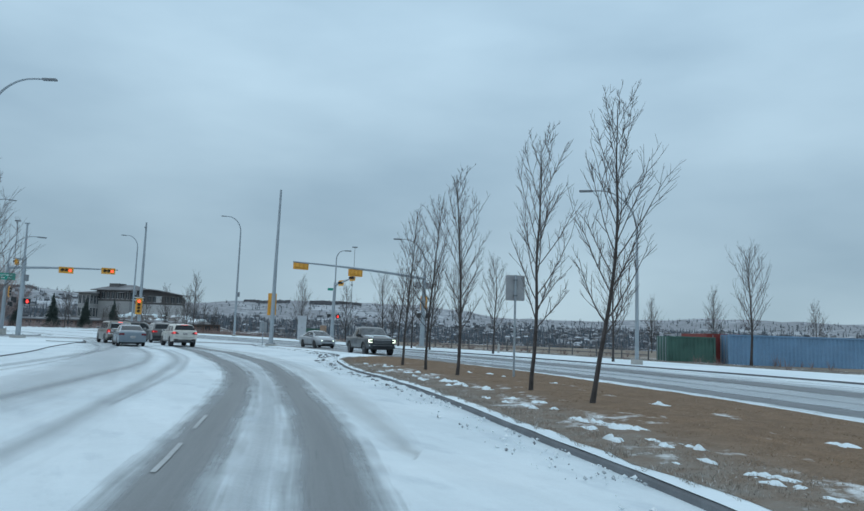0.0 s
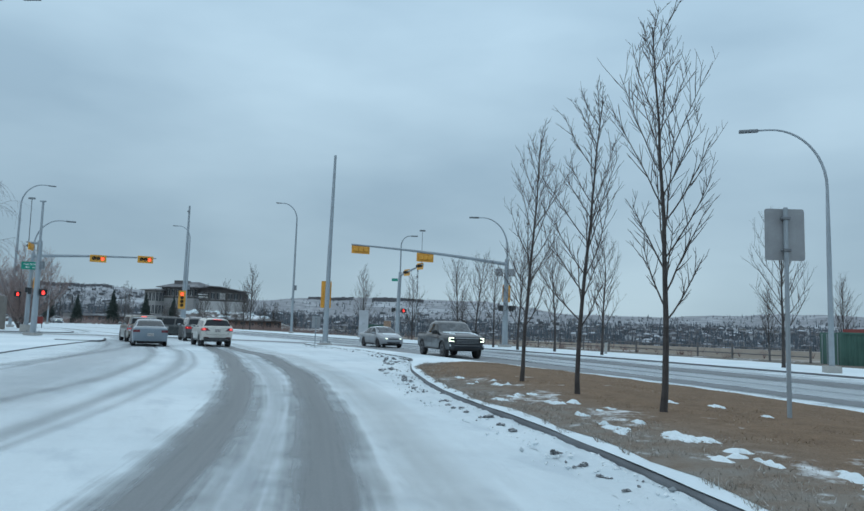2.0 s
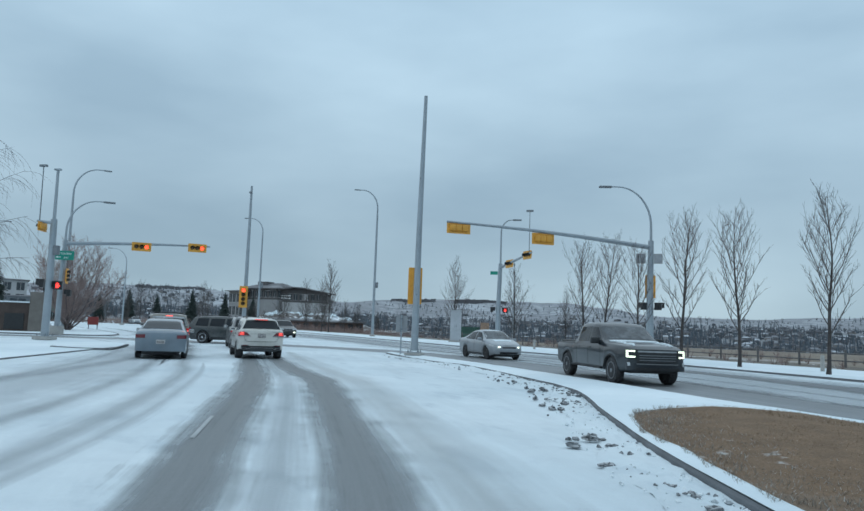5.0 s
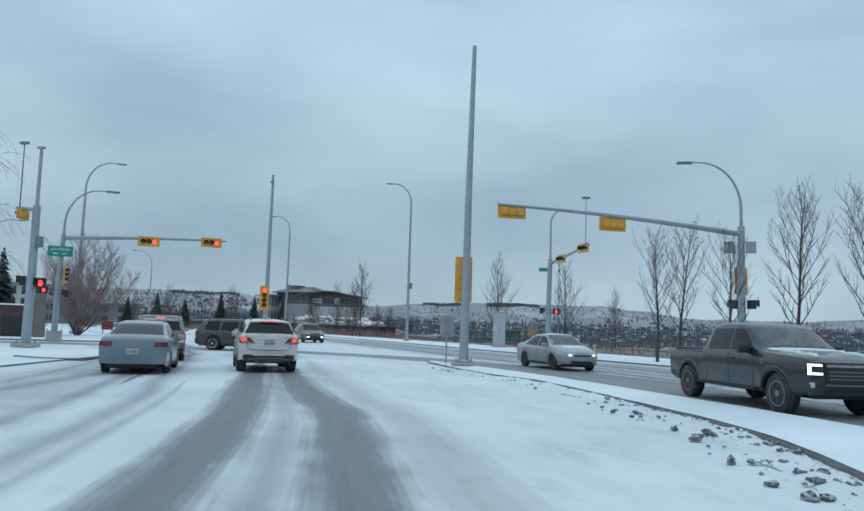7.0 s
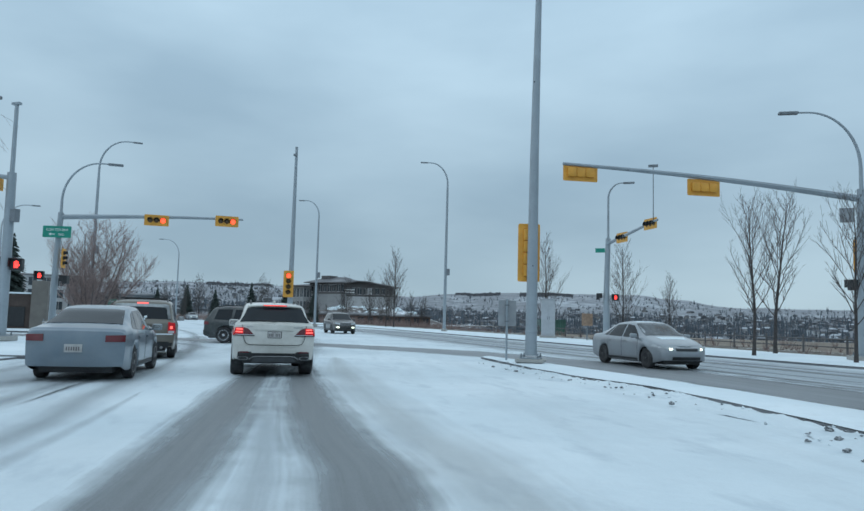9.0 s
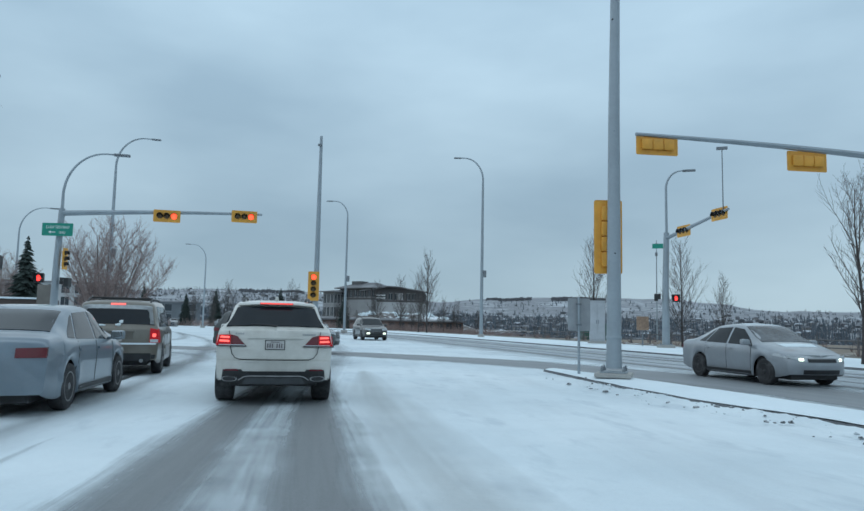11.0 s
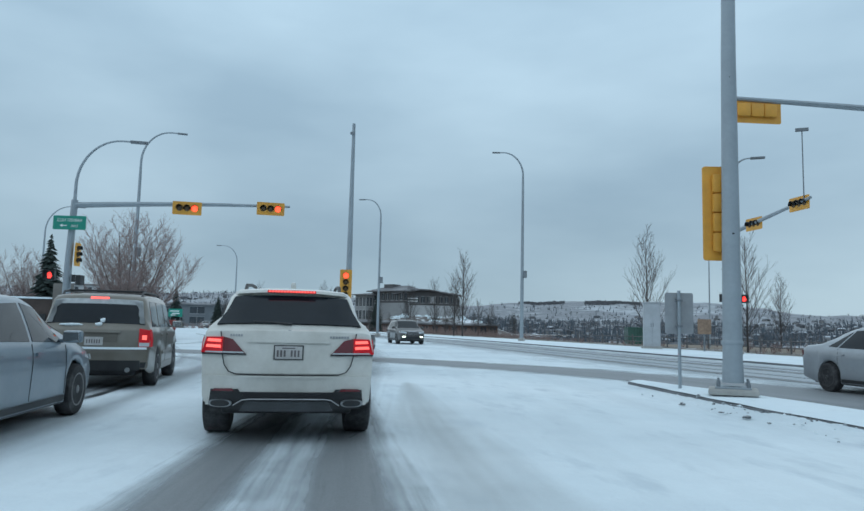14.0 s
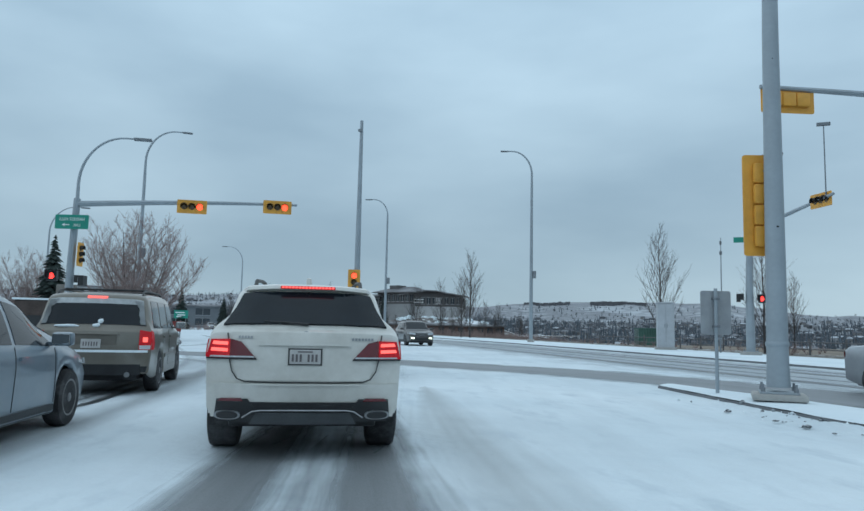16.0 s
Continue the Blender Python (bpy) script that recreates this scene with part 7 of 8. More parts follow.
tail_strip(gold, "bumper", -0.93, 0.93, 0.50, 0.735, M_GOLD_CAR, "bronze rear bumper", 0.055)
tail_strip(gold, "snow_ledge", -0.90, 0.90, 0.735, 0.775, M_SNOW, "snow lying on the bumper", 0.065)
tail_strip(gold, "bumper_insert", -0.80, 0.80, 0.35, 0.535, M_BLACK, "black bumper insert", 0.062)
# No hollow here: a darker bronze skin paints the shade of the plate recess.
tail_strip(gold, "plate_recess", -0.40, 0.40, 0.86, 1.045, plain("bronze_recess_shade", (0.115, 0.105, 0.09), 0.5, 0.2, vary=0.1), "flat darker bronze skin for the shaded recess round the plate", 0.010)
tail_strip(gold, "hatch_strip", -0.44, 0.44, 1.035, 1.065, M_GOLD_CAR, "moulded strip above the plate", 0.035)
M_FROST_GLASS = plain("frost", (0.42, 0.44, 0.45), 0.8, vary=0.3, scale=4)
ft = gold.hw * 0.82
gold.over("frost_top", -gl + 0.215, -gl + 0.262, ft * 0.95, ft * 0.93, M_FROST_GLASS, None, "frost along the top of the rear window", 0.016)
for s in (-1, 1):
    bm = bmesh.new()
    ring = []
    for k in range(9):
        y = -gl + 0.08 + 0.17 * k / 8
        row = []
        for j in range(4):
            x = s * ft * (1.03 - 0.10 * k / 8 - (0.035 + 0.012 * noise.noise((k * 0.9, s, 0.0)) + 0.03 * max(0.0, (k - 5) / 3)) * j)
            p = gold.bent(x, y, gold.over_z(y, x))
            row.append(bm.verts.new(p + Vector((0, -0.017, 0.008))))
        ring.append(row)
    for a, b in zip(ring, ring[1:]):
        for j in range(3):
            bm.faces.new((a[j], a[j + 1], b[j + 1], b[j]))
    bmesh.ops.solidify(bm, geom=bm.faces[:], thickness=0.006)
    part("frost_side", bm, M_FROST_GLASS, gold.root, "frost at the edge of the rear window", True)
for x0, x1, z0, z1 in ((-0.62, -0.20, 1.15, 1.20), (-0.02, 0.12, 1.15, 1.22), (0.06, 0.16, 1.21, 1.30)):
    bm = bmesh.new()
    bmesh.ops.create_icosphere(bm, subdivisions=2, radius=1)
    for q in bm.verts:
        k = 1 + 0.35 * noise.noise(q.co * 1.7 + Vector((x0, 0, 0)))
        q.co = Vector(((x0 + x1) / 2 + q.co.x * (x1 - x0) / 2 * k, -gl + 0.07 + (z0 - 1.15) * 0.4 + q.co.y * 0.035, (z0 + z1) / 2 + q.co.z * (z1 - z0) / 2 * k))
    part("snow_lump", bm, M_SNOW, gold.root, "snow on the rear wiper", True)
bm = bmesh.new()
box(bm, -0.16, 0.16, -gl + 0.235, -gl + 0.30, 1.655, 1.695, 0.01)
part("high_brake_lamp", bm, M_BRAKE_HOT, gold.root, "glowing high brake lamp")
bm = bmesh.new()
for y in (-1.45, -0.2):
    tube(bm, [(-0.70, y, 1.83), (0.70, y, 1.83)], [0.02, 0.02], 6)
part("roof_bar", bm, M_BLACK, gold.root, "black cross bars on the roof")
for s in (-0.60, 0.60):
    bm = bmesh.new()
    tube(bm, [(s, -gl + 0.1, 0.37), (s, -gl - 0.07, 0.36)], [0.04, 0.045], 10)
    part("exhaust", bm, M_DULL_CHROME, gold.root)
for s in (-1, 1):
    gold.side("side_moulding", ((-0.92, 0.60), (0.92, 0.60), (0.92, 0.67), (-0.92, 0.67)), s, M_GOLD_CAR, None, "body-coloured side moulding", 0.018, (10, 2))

# Grey-blue saloon beside, low and rounded.
saloon_car("blue_saloon", park(-15.91, 42.78, *unit(-0.50, 0.87)) @ Matrix.Scale(0.94, 4), "grey-blue saloon with a rounded nose beside the lane", M_BLUE_CAR, 4.6, 1.80, 1.47, False, 0.325, M_RIM, 9)

# Dark grey crossover at the stop line.
wagon("grey_crossover", park(-18.3, 54.0, *unit(-0.52, 0.85)), "small dark grey crossover with brake lights on", M_GREY_CAR, 4.4, 1.82, 1.62, 0.52, 1.10, (1.05, 0.20), (1.02, 0.86), (1.04, 0.97), ((-1.60, -0.98, -0.92, -1.30), (-0.90, -0.08, -0.02, -0.84), (0.0, 0.86, 0.24, 0.05)), False, True, 0.34, (1.30, -1.28), 0.22, 0.74)

# Dark olive off-roader turning across the junction.
wagon("olive_estate", park(-21.9, 58.98, *unit(0.93, 0.30)) @ Matrix.Scale(0.92, 4), "dark olive seven-seat off-roader turning across the junction", M_OLIVE_CAR, 5.05, 1.93, 1.77, 0.52, 1.14, (1.22, 0.40), (1.13, 0.98), (1.09, 1.05), ((-2.05, -1.22, -1.16, -1.86), (-1.10, -0.18, -0.12, -1.02), (-0.06, 0.98, 0.40, 0.0)), False, False, 0.385, (1.54, -1.50), 0.26, 0.77, rim_mat=M_CHROME)

# Oncoming crossover waiting on the far side.
wagon("brown_crossover", park(-28.9, 82.8, *unit(0.60, -0.80)), "dark brown crossover with lit lamps coming through the junction", M_BROWN_CAR, 4.45, 1.86, 1.65, 0.50, 1.10, (1.05, 0.22), (1.04, 0.90), (1.05, 0.99), ((-1.65, -1.00, -0.94, -1.36), (-0.92, -0.08, -0.02, -0.86), (0.0, 0.88, 0.26, 0.05)), True, False, 0.35, (1.32, -1.30), 0.23, 0.75)

# Silver saloon leaving along the opposite carriageway.
silver = saloon_car("silver_saloon", park(-5.3, 54.15, *unit(0.53, -0.848)) @ Matrix.Scale(0.95, 4), "silver compact saloon with frost on its windscreen", M_SILVER_CAR, 4.45, 1.76, 1.45, True, 0.315, M_BLACK, 5, True)
silver.over("bonnet_snow", 1.36, 1.62, 0.50, 0.44, M_SNOW, None, "thin snow on the bonnet", 0.006, 0.03)
silver.over("roof_snow", -0.5, 0.2, 0.42, 0.44, M_SNOW, None, "thin snow on the roof", 0.004, 0.01)

# Pickup on the opposite carriageway.
pk_top = [(-2.85, 1.16), (-2.80, 1.20), (-1.20, 1.22), (-1.08, 1.26), (-0.96, 1.72), (-0.84, 1.84), (-0.3, 1.90), (0.25, 1.88), (0.50, 1.80), (1.22, 1.34), (1.36, 1.29), (2.45, 1.22), (2.72, 1.17), (2.85, 1.06)]
pk = Loft("pickup_truck", park(0.13, 41.9, *unit(0.38, -0.925)) @ Matrix.Scale(0.92, 4), "charcoal crew-cab pickup with lit headlamps and snow on its bonnet", "pickup truck", M_BLACK_CAR, 5.7, 2.04, 1.90, pk_top, [(-2.85, 1.18), (-1.1, 1.19), (1.2, 1.20), (2.85, 1.08)], 0.41, (1.86, -1.80), 0.40, 0.80, 0.20, 0.06)
for s in (-1, 1):
    pk.side("side_window", ((0.12, 1.25), (1.02, 1.25), (0.52, 1.71), (0.16, 1.735)), s, M_GLASS, None, "dark tinted glass")
    pk.side("side_window", ((-0.84, 1.25), (0.04, 1.25), (0.08, 1.735), (-0.72, 1.72)), s, M_GLASS, None, "dark tinted glass")
    pk.side("bed_rail", ((-2.78, 1.15), (-1.14, 1.16), (-1.14, 1.19), (-2.78, 1.18)), s, M_BLACK, None, "black bed rail cap", 0.012, (10, 2))
    pk.side("step_bar", ((-1.22, 0.41), (1.26, 0.41), (1.26, 0.47), (-1.22, 0.47)), s, M_BLACK, None, "black side step", 0.09, (10, 2), 0.10)
    for ax in pk.axles:
        bm = bmesh.new()
        arc = [(ax + 0.475 * math.cos(a), 0.41 + 0.475 * math.sin(a)) for a in [math.pi * (k + 0.6) / 15.2 for k in range(15)]]
        tube(bm, [pk.bent(s * (pk.side_x(y, z + 0.015) + 0.004), y, z) for y, z in arc], [0.028] * 15, 6)
        part("arch_lip", bm, M_BLACK, pk.root, "black wheel arch lip", True)
pw = pk.hw * 0.80
pk.over("windscreen", 1.18, 0.56, pw * 1.10, pw * 0.94, M_FROSTED_GLASS, None, "windscreen hazed with frost")
pk.over("rear_window", -1.045, -0.95, pw * 0.95, pw * 0.88, M_GLASS, None, "dark rear window")
pk.wheels(0.28, M_STEEL_DARK, 6)
pk.mirrors(0.86, 1.24, M_BLACK, 1.35)
pk.doors((0.08, 1.08, -0.90), 0.50, (0.22, -0.72), 1.06)
bm = bmesh.new()
box(bm, -0.86, 0.86, -2.74, -1.16, 1.15, 1.245, 0.02)
part("bed_cover", bm, M_BLACK, pk.root, "black load bed cover")
pk.over("cowl_snow", 1.27, 1.44, 0.80, 0.74, M_SNOW, None, "snow at the foot of the windscreen", 0.012, 0.02)
for s in (-1, 1):
    bm = bmesh.new()
    pts = [(s * (0.62 + 0.05 * math.sin(k * 1.4)), 1.45 + 1.15 * k / 9) for k in range(10)]
    tube(bm, [(x, y, pk.over_z(y, x) + 0.002) for x, y in pts], [0.030 + 0.022 * abs(math.sin(k * 2.1)) for k in range(10)], 6)
    part("bonnet_snow", bm, M_SNOW, pk.root, "strip of snow on the bonnet", True)
grl = pk.bar("grille", -0.64, 0.64, 0.70, 1.07, 1, M_BLACK, None, "tall black grille", 0.03)
for z in (0.76, 0.83, 0.90):
    pk.bar("grille_bar", -0.58, 0.58, z, z + 0.018, 1, M_STEEL_DARK, grl, "", 0.042)
pk.bar("chrome_bar", -0.62, 0.62, 1.00, 1.045, 1, M_DULL_CHROME, grl, "chrome bar across the grille", 0.046)
for s in (-1, 1):
    def lr(a, b):
        return sorted((s * a, s * b))
    x0, x1 = lr(0.66, 0.94)
    hd = pk.bar("headlamp", x0, x1, 0.82, 1.07, 1, M_BLACK, None, "dark headlamp with a lit bracket-shaped light", 0.02)
    for a, b, z0, z1 in ((0.70, 0.93, 1.01, 1.05), (0.88, 0.93, 0.86, 1.05), (0.70, 0.93, 0.845, 0.885)):
        x0, x1 = lr(a, b)
        pk.bar("light_bar", x0, x1, z0, z1, 1, M_HEADLAMP, hd, "lit white light bar", 0.032)
    x0, x1 = lr(0.84, 0.90)
    pk.bar("fog_lamp", x0, x1, 0.60, 0.70, 1, M_HEADLAMP_OFF, None, "upright fog lamp", 0.05)
pk.bar("bumper", -0.93, 0.93, 0.46, 0.66, 1, M_BLACK_CAR, None, "charcoal front bumper", 0.045)
pk.bar("bumper_strip", -0.66, 0.66, 0.645, 0.672, 1, M_DULL_CHROME, None, "thin bright strip on the bumper", 0.058)
pk.bar("lower_intake", -0.70, 0.70, 0.47, 0.55, 1, M_BLACK, None, "black lower intake", 0.056)

# Two cars far down the road.
far_car = saloon_car("distant_car", park(-92, 151, 0.72, -0.7), "pale car far down the road with lit headlamps", M_SILVER_CAR, 4.5, 1.8, 1.5, True)
tagged(far_car.root, group="distant cars")
copy_thing(far_car.root, park(-109, 158, 0.74, -0.68))


# ---- buildings ----
M_WALL_PALE = plain("pale_stone", (0.52, 0.53, 0.54), 0.85, vary=0.12, scale=0.15, fine=3)
M_WALL_STONE = plain("grey_stone", (0.33, 0.34, 0.35), 0.85, vary=0.15, scale=0.15, fine=3)
M_WALL_DARK = plain("dark_cladding", (0.115, 0.112, 0.115), 0.8, vary=0.15, scale=0.2, fine=3)
M_ROOF = plain("grey_roof", (0.15, 0.15, 0.16), 0.8, vary=0.2, scale=0.15, fine=2, dirt=(0.7, 0.72, 0.74), dirt_amount=0.35)
M_PANE = plain("window_pane", (0.05, 0.06, 0.07), 0.15, vary=0.2, scale=0.3)
M_BRICK_RED = plain("red_brick", (0.13, 0.08, 0.068), 0.9, vary=0.25, scale=0.4, fine=4)
M_CONTAINER_BLUE = plain("container_blue", (0.17, 0.31, 0.47), 0.6, vary=0.12, scale=0.6, fine=6, dirt=(0.20, 0.30, 0.42), dirt_amount=0.5)
M_CONTAINER_RED = plain("container_red", (0.22, 0.035, 0.03), 0.6, vary=0.2, scale=1)
M_CONTAINER_GREEN = plain("container_green", (0.06, 0.14, 0.115), 0.7, vary=0.25, scale=0.7)


def building(name, m, label, w, d, h, wall, storeys, bays, roof_over=1.2, roof_rise=1.6, lower=None, lower_h=0.0, group="", trim_mat=None):
    """A block with its front along x at y = 0: walls, a low hipped roof with eaves, and windows cut as recessed panes in frames."""
    b = thing(name, m, label, "building", group)
    bm = bmesh.new()
    box(bm, -w / 2, w / 2, 0, d, lower_h, h)
    part("wall", bm, wall, b)
    if lower:
        bm = bmesh.new()
        box(bm, -w / 2 - 0.15, w / 2 + 0.15, -0.15, d + 0.15, -2.0, lower_h)
        part("lower_wall", bm, lower, b, "pale stone lower storey")
    bm = bmesh.new()
    o = roof_over
    e = [bm.verts.new(q) for q in ((-w / 2 - o, -o, h), (w / 2 + o, -o, h), (w / 2 + o, d + o, h), (-w / 2 - o, d + o, h))]
    e2 = [bm.verts.new((v.co.x, v.co.y, h + 0.35)) for v in e]
    rdg = [bm.verts.new(q) for q in ((-w * 0.28, d * 0.5, h + 0.35 + roof_rise), (w * 0.28, d * 0.5, h + 0.35 + roof_rise))]
    bm.faces.new(e[::-1])
    for i in range(4):
        bm.faces.new((e[i], e[(i + 1) % 4], e2[(i + 1) % 4], e2[i]))
    bm.faces.new((e2[0], e2[1], rdg[1], rdg[0]))
    bm.faces.new((e2[1], e2[2], rdg[1]))
    bm.faces.new((e2[2], e2[3], rdg[0], rdg[1]))
    bm.faces.new((e2[3], e2[0], rdg[0]))
    part("roof", bm, M_ROOF, b, "low grey roof with deep eaves")
    z0 = lower_h + 0.4 if lower else 0.8
    sh = (h - z0) / storeys
    for side in range(2):
        n = bays if side == 0 else max(2, int(bays * d / w))
        span = w if side == 0 else d
        for s in range(storeys):
            for k in range(n):
                c = -span / 2 + span * (k + 0.5) / n
                ww, wh = span / n * 0.30, sh * 0.34
                zc_ = z0 + sh * (s + 0.5)
                mm = Matrix.Translation((c, 0, zc_)) if side == 0 else Matrix.Translation((w / 2, d / 2 + c, zc_)) @ Matrix.Rotation(radians(90), 4, "Z")
                bm = bmesh.new()
                box(bm, -ww, ww, -0.05, 0.05, -wh, wh, 0, mm)
                win = part("window", bm, M_PANE, b, "dark glass window")
                bm = bmesh.new()
                box(bm, -ww - 0.1, ww + 0.1, -0.12, 0.0, -wh - 0.14, -wh, 0, mm)
                box(bm, -ww - 0.1, ww + 0.1, -0.12, 0.0, wh, wh + 0.1, 0, mm)
                box(bm, -0.05, 0.05, -0.09, 0.0, -wh, wh, 0, mm)
                part("frame", bm, trim_mat or M_WALL_PALE, win)
    return b


# Lodge-like block with deep eaves on the rise.
main = building("lodge", pose(-119.0, 305, 2.6, 0, 0, 16), "three-storey grey block with dark upper floor and deep-eaved roof", 22, 22, 11.8, M_WALL_DARK, 1, 9, 2.2, 4.0, M_WALL_PALE, 7.6)
wing = building("lodge_wing", pose(-136.0, 301.5, 2.4, 0, 0, -14), "grey wing with rows of narrow windows and a flat roof", 17, 16, 13.2, M_WALL_DARK, 1, 7, 1.8, 2.6, M_WALL_STONE, 8.6)
bm = bmesh.new()
box(bm, -5.5, -0.5, 4, 9, 13.6, 16.6, 0.1)
part("roof_box", bm, M_WALL_DARK, wing, "rooftop plant room")
tower = building("lodge_tower", pose(-147.2, 299, 2.4, 0, 0, -14), "stepped grey stair tower with a flat roof", 6, 12, 11.6, M_WALL_STONE, 2, 3, 1.4, 0.8)
# The main block's roof: a shallow off-centre gable with deep eaves, stepped towards the wing.
for ch in main.children:
    if ch.name.split(".")[0] == "roof":
        bpy.data.objects.remove(ch)
        break
bm = bmesh.new()
prof = [(-14.5, 12.3), (-3.2, 14.2), (0.8, 14.0), (13.4, 11.9), (13.4, 11.5), (0.8, 13.5), (-3.2, 13.7), (-14.5, 11.8)]
fr = [bm.verts.new((x, -2.6, z)) for x, z in prof]
bk = [bm.verts.new((x, 23.0, z + 0.6)) for x, z in prof]
for i in range(8):
    bm.faces.new((fr[i], fr[(i + 1) % 8], bk[(i + 1) % 8], bk[i]))
bm.faces.new(fr)
bm.faces.new(bk[::-1])
part("roof", bm, M_ROOF, main, "shallow off-centre gable roof with deep eaves")
bm = bmesh.new()
gable = [(-11.0, 11.8), (-11.0, 12.0), (-3.2, 13.6), (0.8, 13.4), (11.0, 11.9), (11.0, 11.8)]
fr = [bm.verts.new((x, 0.02, z)) for x, z in gable]
bk = [bm.verts.new((x, 22.0, z)) for x, z in gable]
for i in range(6):
    bm.faces.new((fr[i], fr[(i + 1) % 6], bk[(i + 1) % 6], bk[i]))
bm.faces.new(fr)
bm.faces.new(bk[::-1])
part("gable", bm, M_WALL_DARK, main, "dark gable wall under the roof")
bm = bmesh.new()
box(bm, 0.5, 2.8, -0.6, -0.4, 8.4, 11.2, 0.05)
part("sign_panel", bm, M_WALL_PALE, main, "pale square panel on the facade")
for k in range(2):
    bm = bmesh.new()
    box(bm, -9.5, -4.5, -0.5, -0.3, 9.0 + 1.1 * k, 9.5 + 1.1 * k)
    part("letter_bar", bm, M_SIGN_WHITE, main)

# Low red-brick block in front, and the snowy car park.
building("low_block", pose(-84, 196, -1.0, 0, 0, 30), "long low red-brick block with a flat snowy roof", 54, 10, 2.9, M_BRICK_RED, 1, 22, 0.6, 0.5, trim_mat=M_BRICK_RED)
building("office", pose(-158.5, 207.8, -0.5, 0, 0, 40), "flat-roofed grey office with dark ribbon glazing", 28, 16, 6.9, plain("slate_cladding", (0.15, 0.165, 0.18), 0.8, vary=0.15, scale=0.2, fine=3), 2, 4, 0.6, 0.5, trim_mat=M_WALL_STONE)
building("office_wing", pose(-190, 205, 0, 0, 0, 44), "grey office wing behind bare trees", 34, 14, 12.0, M_WALL_PALE, 3, 9, 0.6, 0.5)


def embankment(x, y):
    u, v = (x + 103) * 0.87 + (y - 266) * 0.5, -(x + 103) * 0.5 + (y - 266) * 0.87
    return max(-1.0, 5.6 * math.exp(-(u / 24) ** 4 - (v / 13) ** 2) + 0.6 * noise.noise((x * 0.1, y * 0.1, 0)) - 0.6)


bm = bmesh.new()
rows = [[bm.verts.new((-103 + i * 2.2, 266 + j * 2.2, embankment(-103 + i * 2.2, 266 + j * 2.2))) for i in range(-20, 21)] for j in range(-16, 17)]
for r0, r1 in zip(rows, rows[1:]):
    for k in range(len(r0) - 1):
        bm.faces.new((r0[k], r0[k + 1], r1[k + 1], r1[k]))
tagged(finish("embankment", bm, make_grass_ground("bank_earth", 0.50, 0.58, (0.10, 0.09, 0.085), (0.17, 0.15, 0.14), 0.12), True), "brown earth bank streaked with snow before the lodge", "embankment", "", "structure")


def snow_mound(x, y, r, h, seed):
    rng = random.Random(seed)
    bm = bmesh.new()
    bmesh.ops.create_icosphere(bm, subdivisions=3, radius=1)
    for v in bm.verts:
        k = 1 + 0.7 * noise.noise(v.co * 1.9 + Vector((seed, 0, 0))) + 0.45 * noise.noise(v.co * 4.5 + Vector((seed, 0, 0)))
        v.co = Vector((v.co.x * r * k, v.co.y * r * 0.8 * k, max(-0.2, v.co.z) * h * 0.6 * k))
    ob = tagged(finish("snow_mound", bm, M_SNOW, True), "mound of ploughed snow beside the car park", "snow mound", "ploughed snow mounds")
    ob.matrix_basis = pose(x, y, embankment(x, y) - 0.2)


for i in range(26):
    f = i / 25
    snow_mound(-112 + 26 * f + 2 * math.sin(i * 3), 253 + 12 * f + 8 * math.cos(i * 5), 0.7 + 1.1 * abs(math.sin(i * 2.1)), 0.7 + 0.9 * abs(math.sin(i * 1.3)), i)


def container(name, m, L, mat, label):
    """A corrugated shipping container, long side along x."""
    c = thing(name, m, label, "container")
    H, D = 2.59, 2.44
    bm = bmesh.new()
    xs = []
    n = int(L / 0.28)
    for k in range(n):
        x = -L / 2 + 0.1 + (L - 0.2) * k / n
        step = (L - 0.2) / n
        xs += [(x, 0.0), (x + step * 0.30, 0.0), (x + step * 0.45, 0.045), (x + step * 0.85, 0.045)]
    xs.append((L / 2 - 0.1, 0.0))
    lo = [bm.verts.new((x, y, 0.16)) for x, y in xs]
    hi = [bm.verts.new((x, y, H - 0.12)) for x, y in xs]
    for k in range(len(xs) - 1):
        bm.faces.new((lo[k], lo[k + 1], hi[k + 1], hi[k]))
    part("side_panel", bm, mat, c, "corrugated steel side")
    bm = bmesh.new()
    box(bm, -L / 2 + 0.05, L / 2 - 0.05, 0.06, D, 0.1, H - 0.02)
    part("shell", bm, mat, c)
    for z0, z1 in ((0, 0.16), (H - 0.12, H)):
        bm = bmesh.new()
        box(bm, -L / 2, L / 2, -0.03, 0.08, z0, z1, 0.01)
        part("rail", bm, mat, c)
    for s in (-1, 1):
        bm = bmesh.new()
        box(bm, s * L / 2 - 0.08, s * L / 2 + 0.08, -0.035, 0.12, 0, H, 0.01)
        part("post", bm, mat, c)
    for k in range(4):
        bm = bmesh.new()
        tube(bm, [(-L / 2 - 0.05, 0.35 + 0.55 * k, 0.15), (-L / 2 - 0.05, 0.35 + 0.55 * k, H - 0.1)], [0.025, 0.025], 6)
        part("lock_rod", bm, M_STEEL, c)
    return c


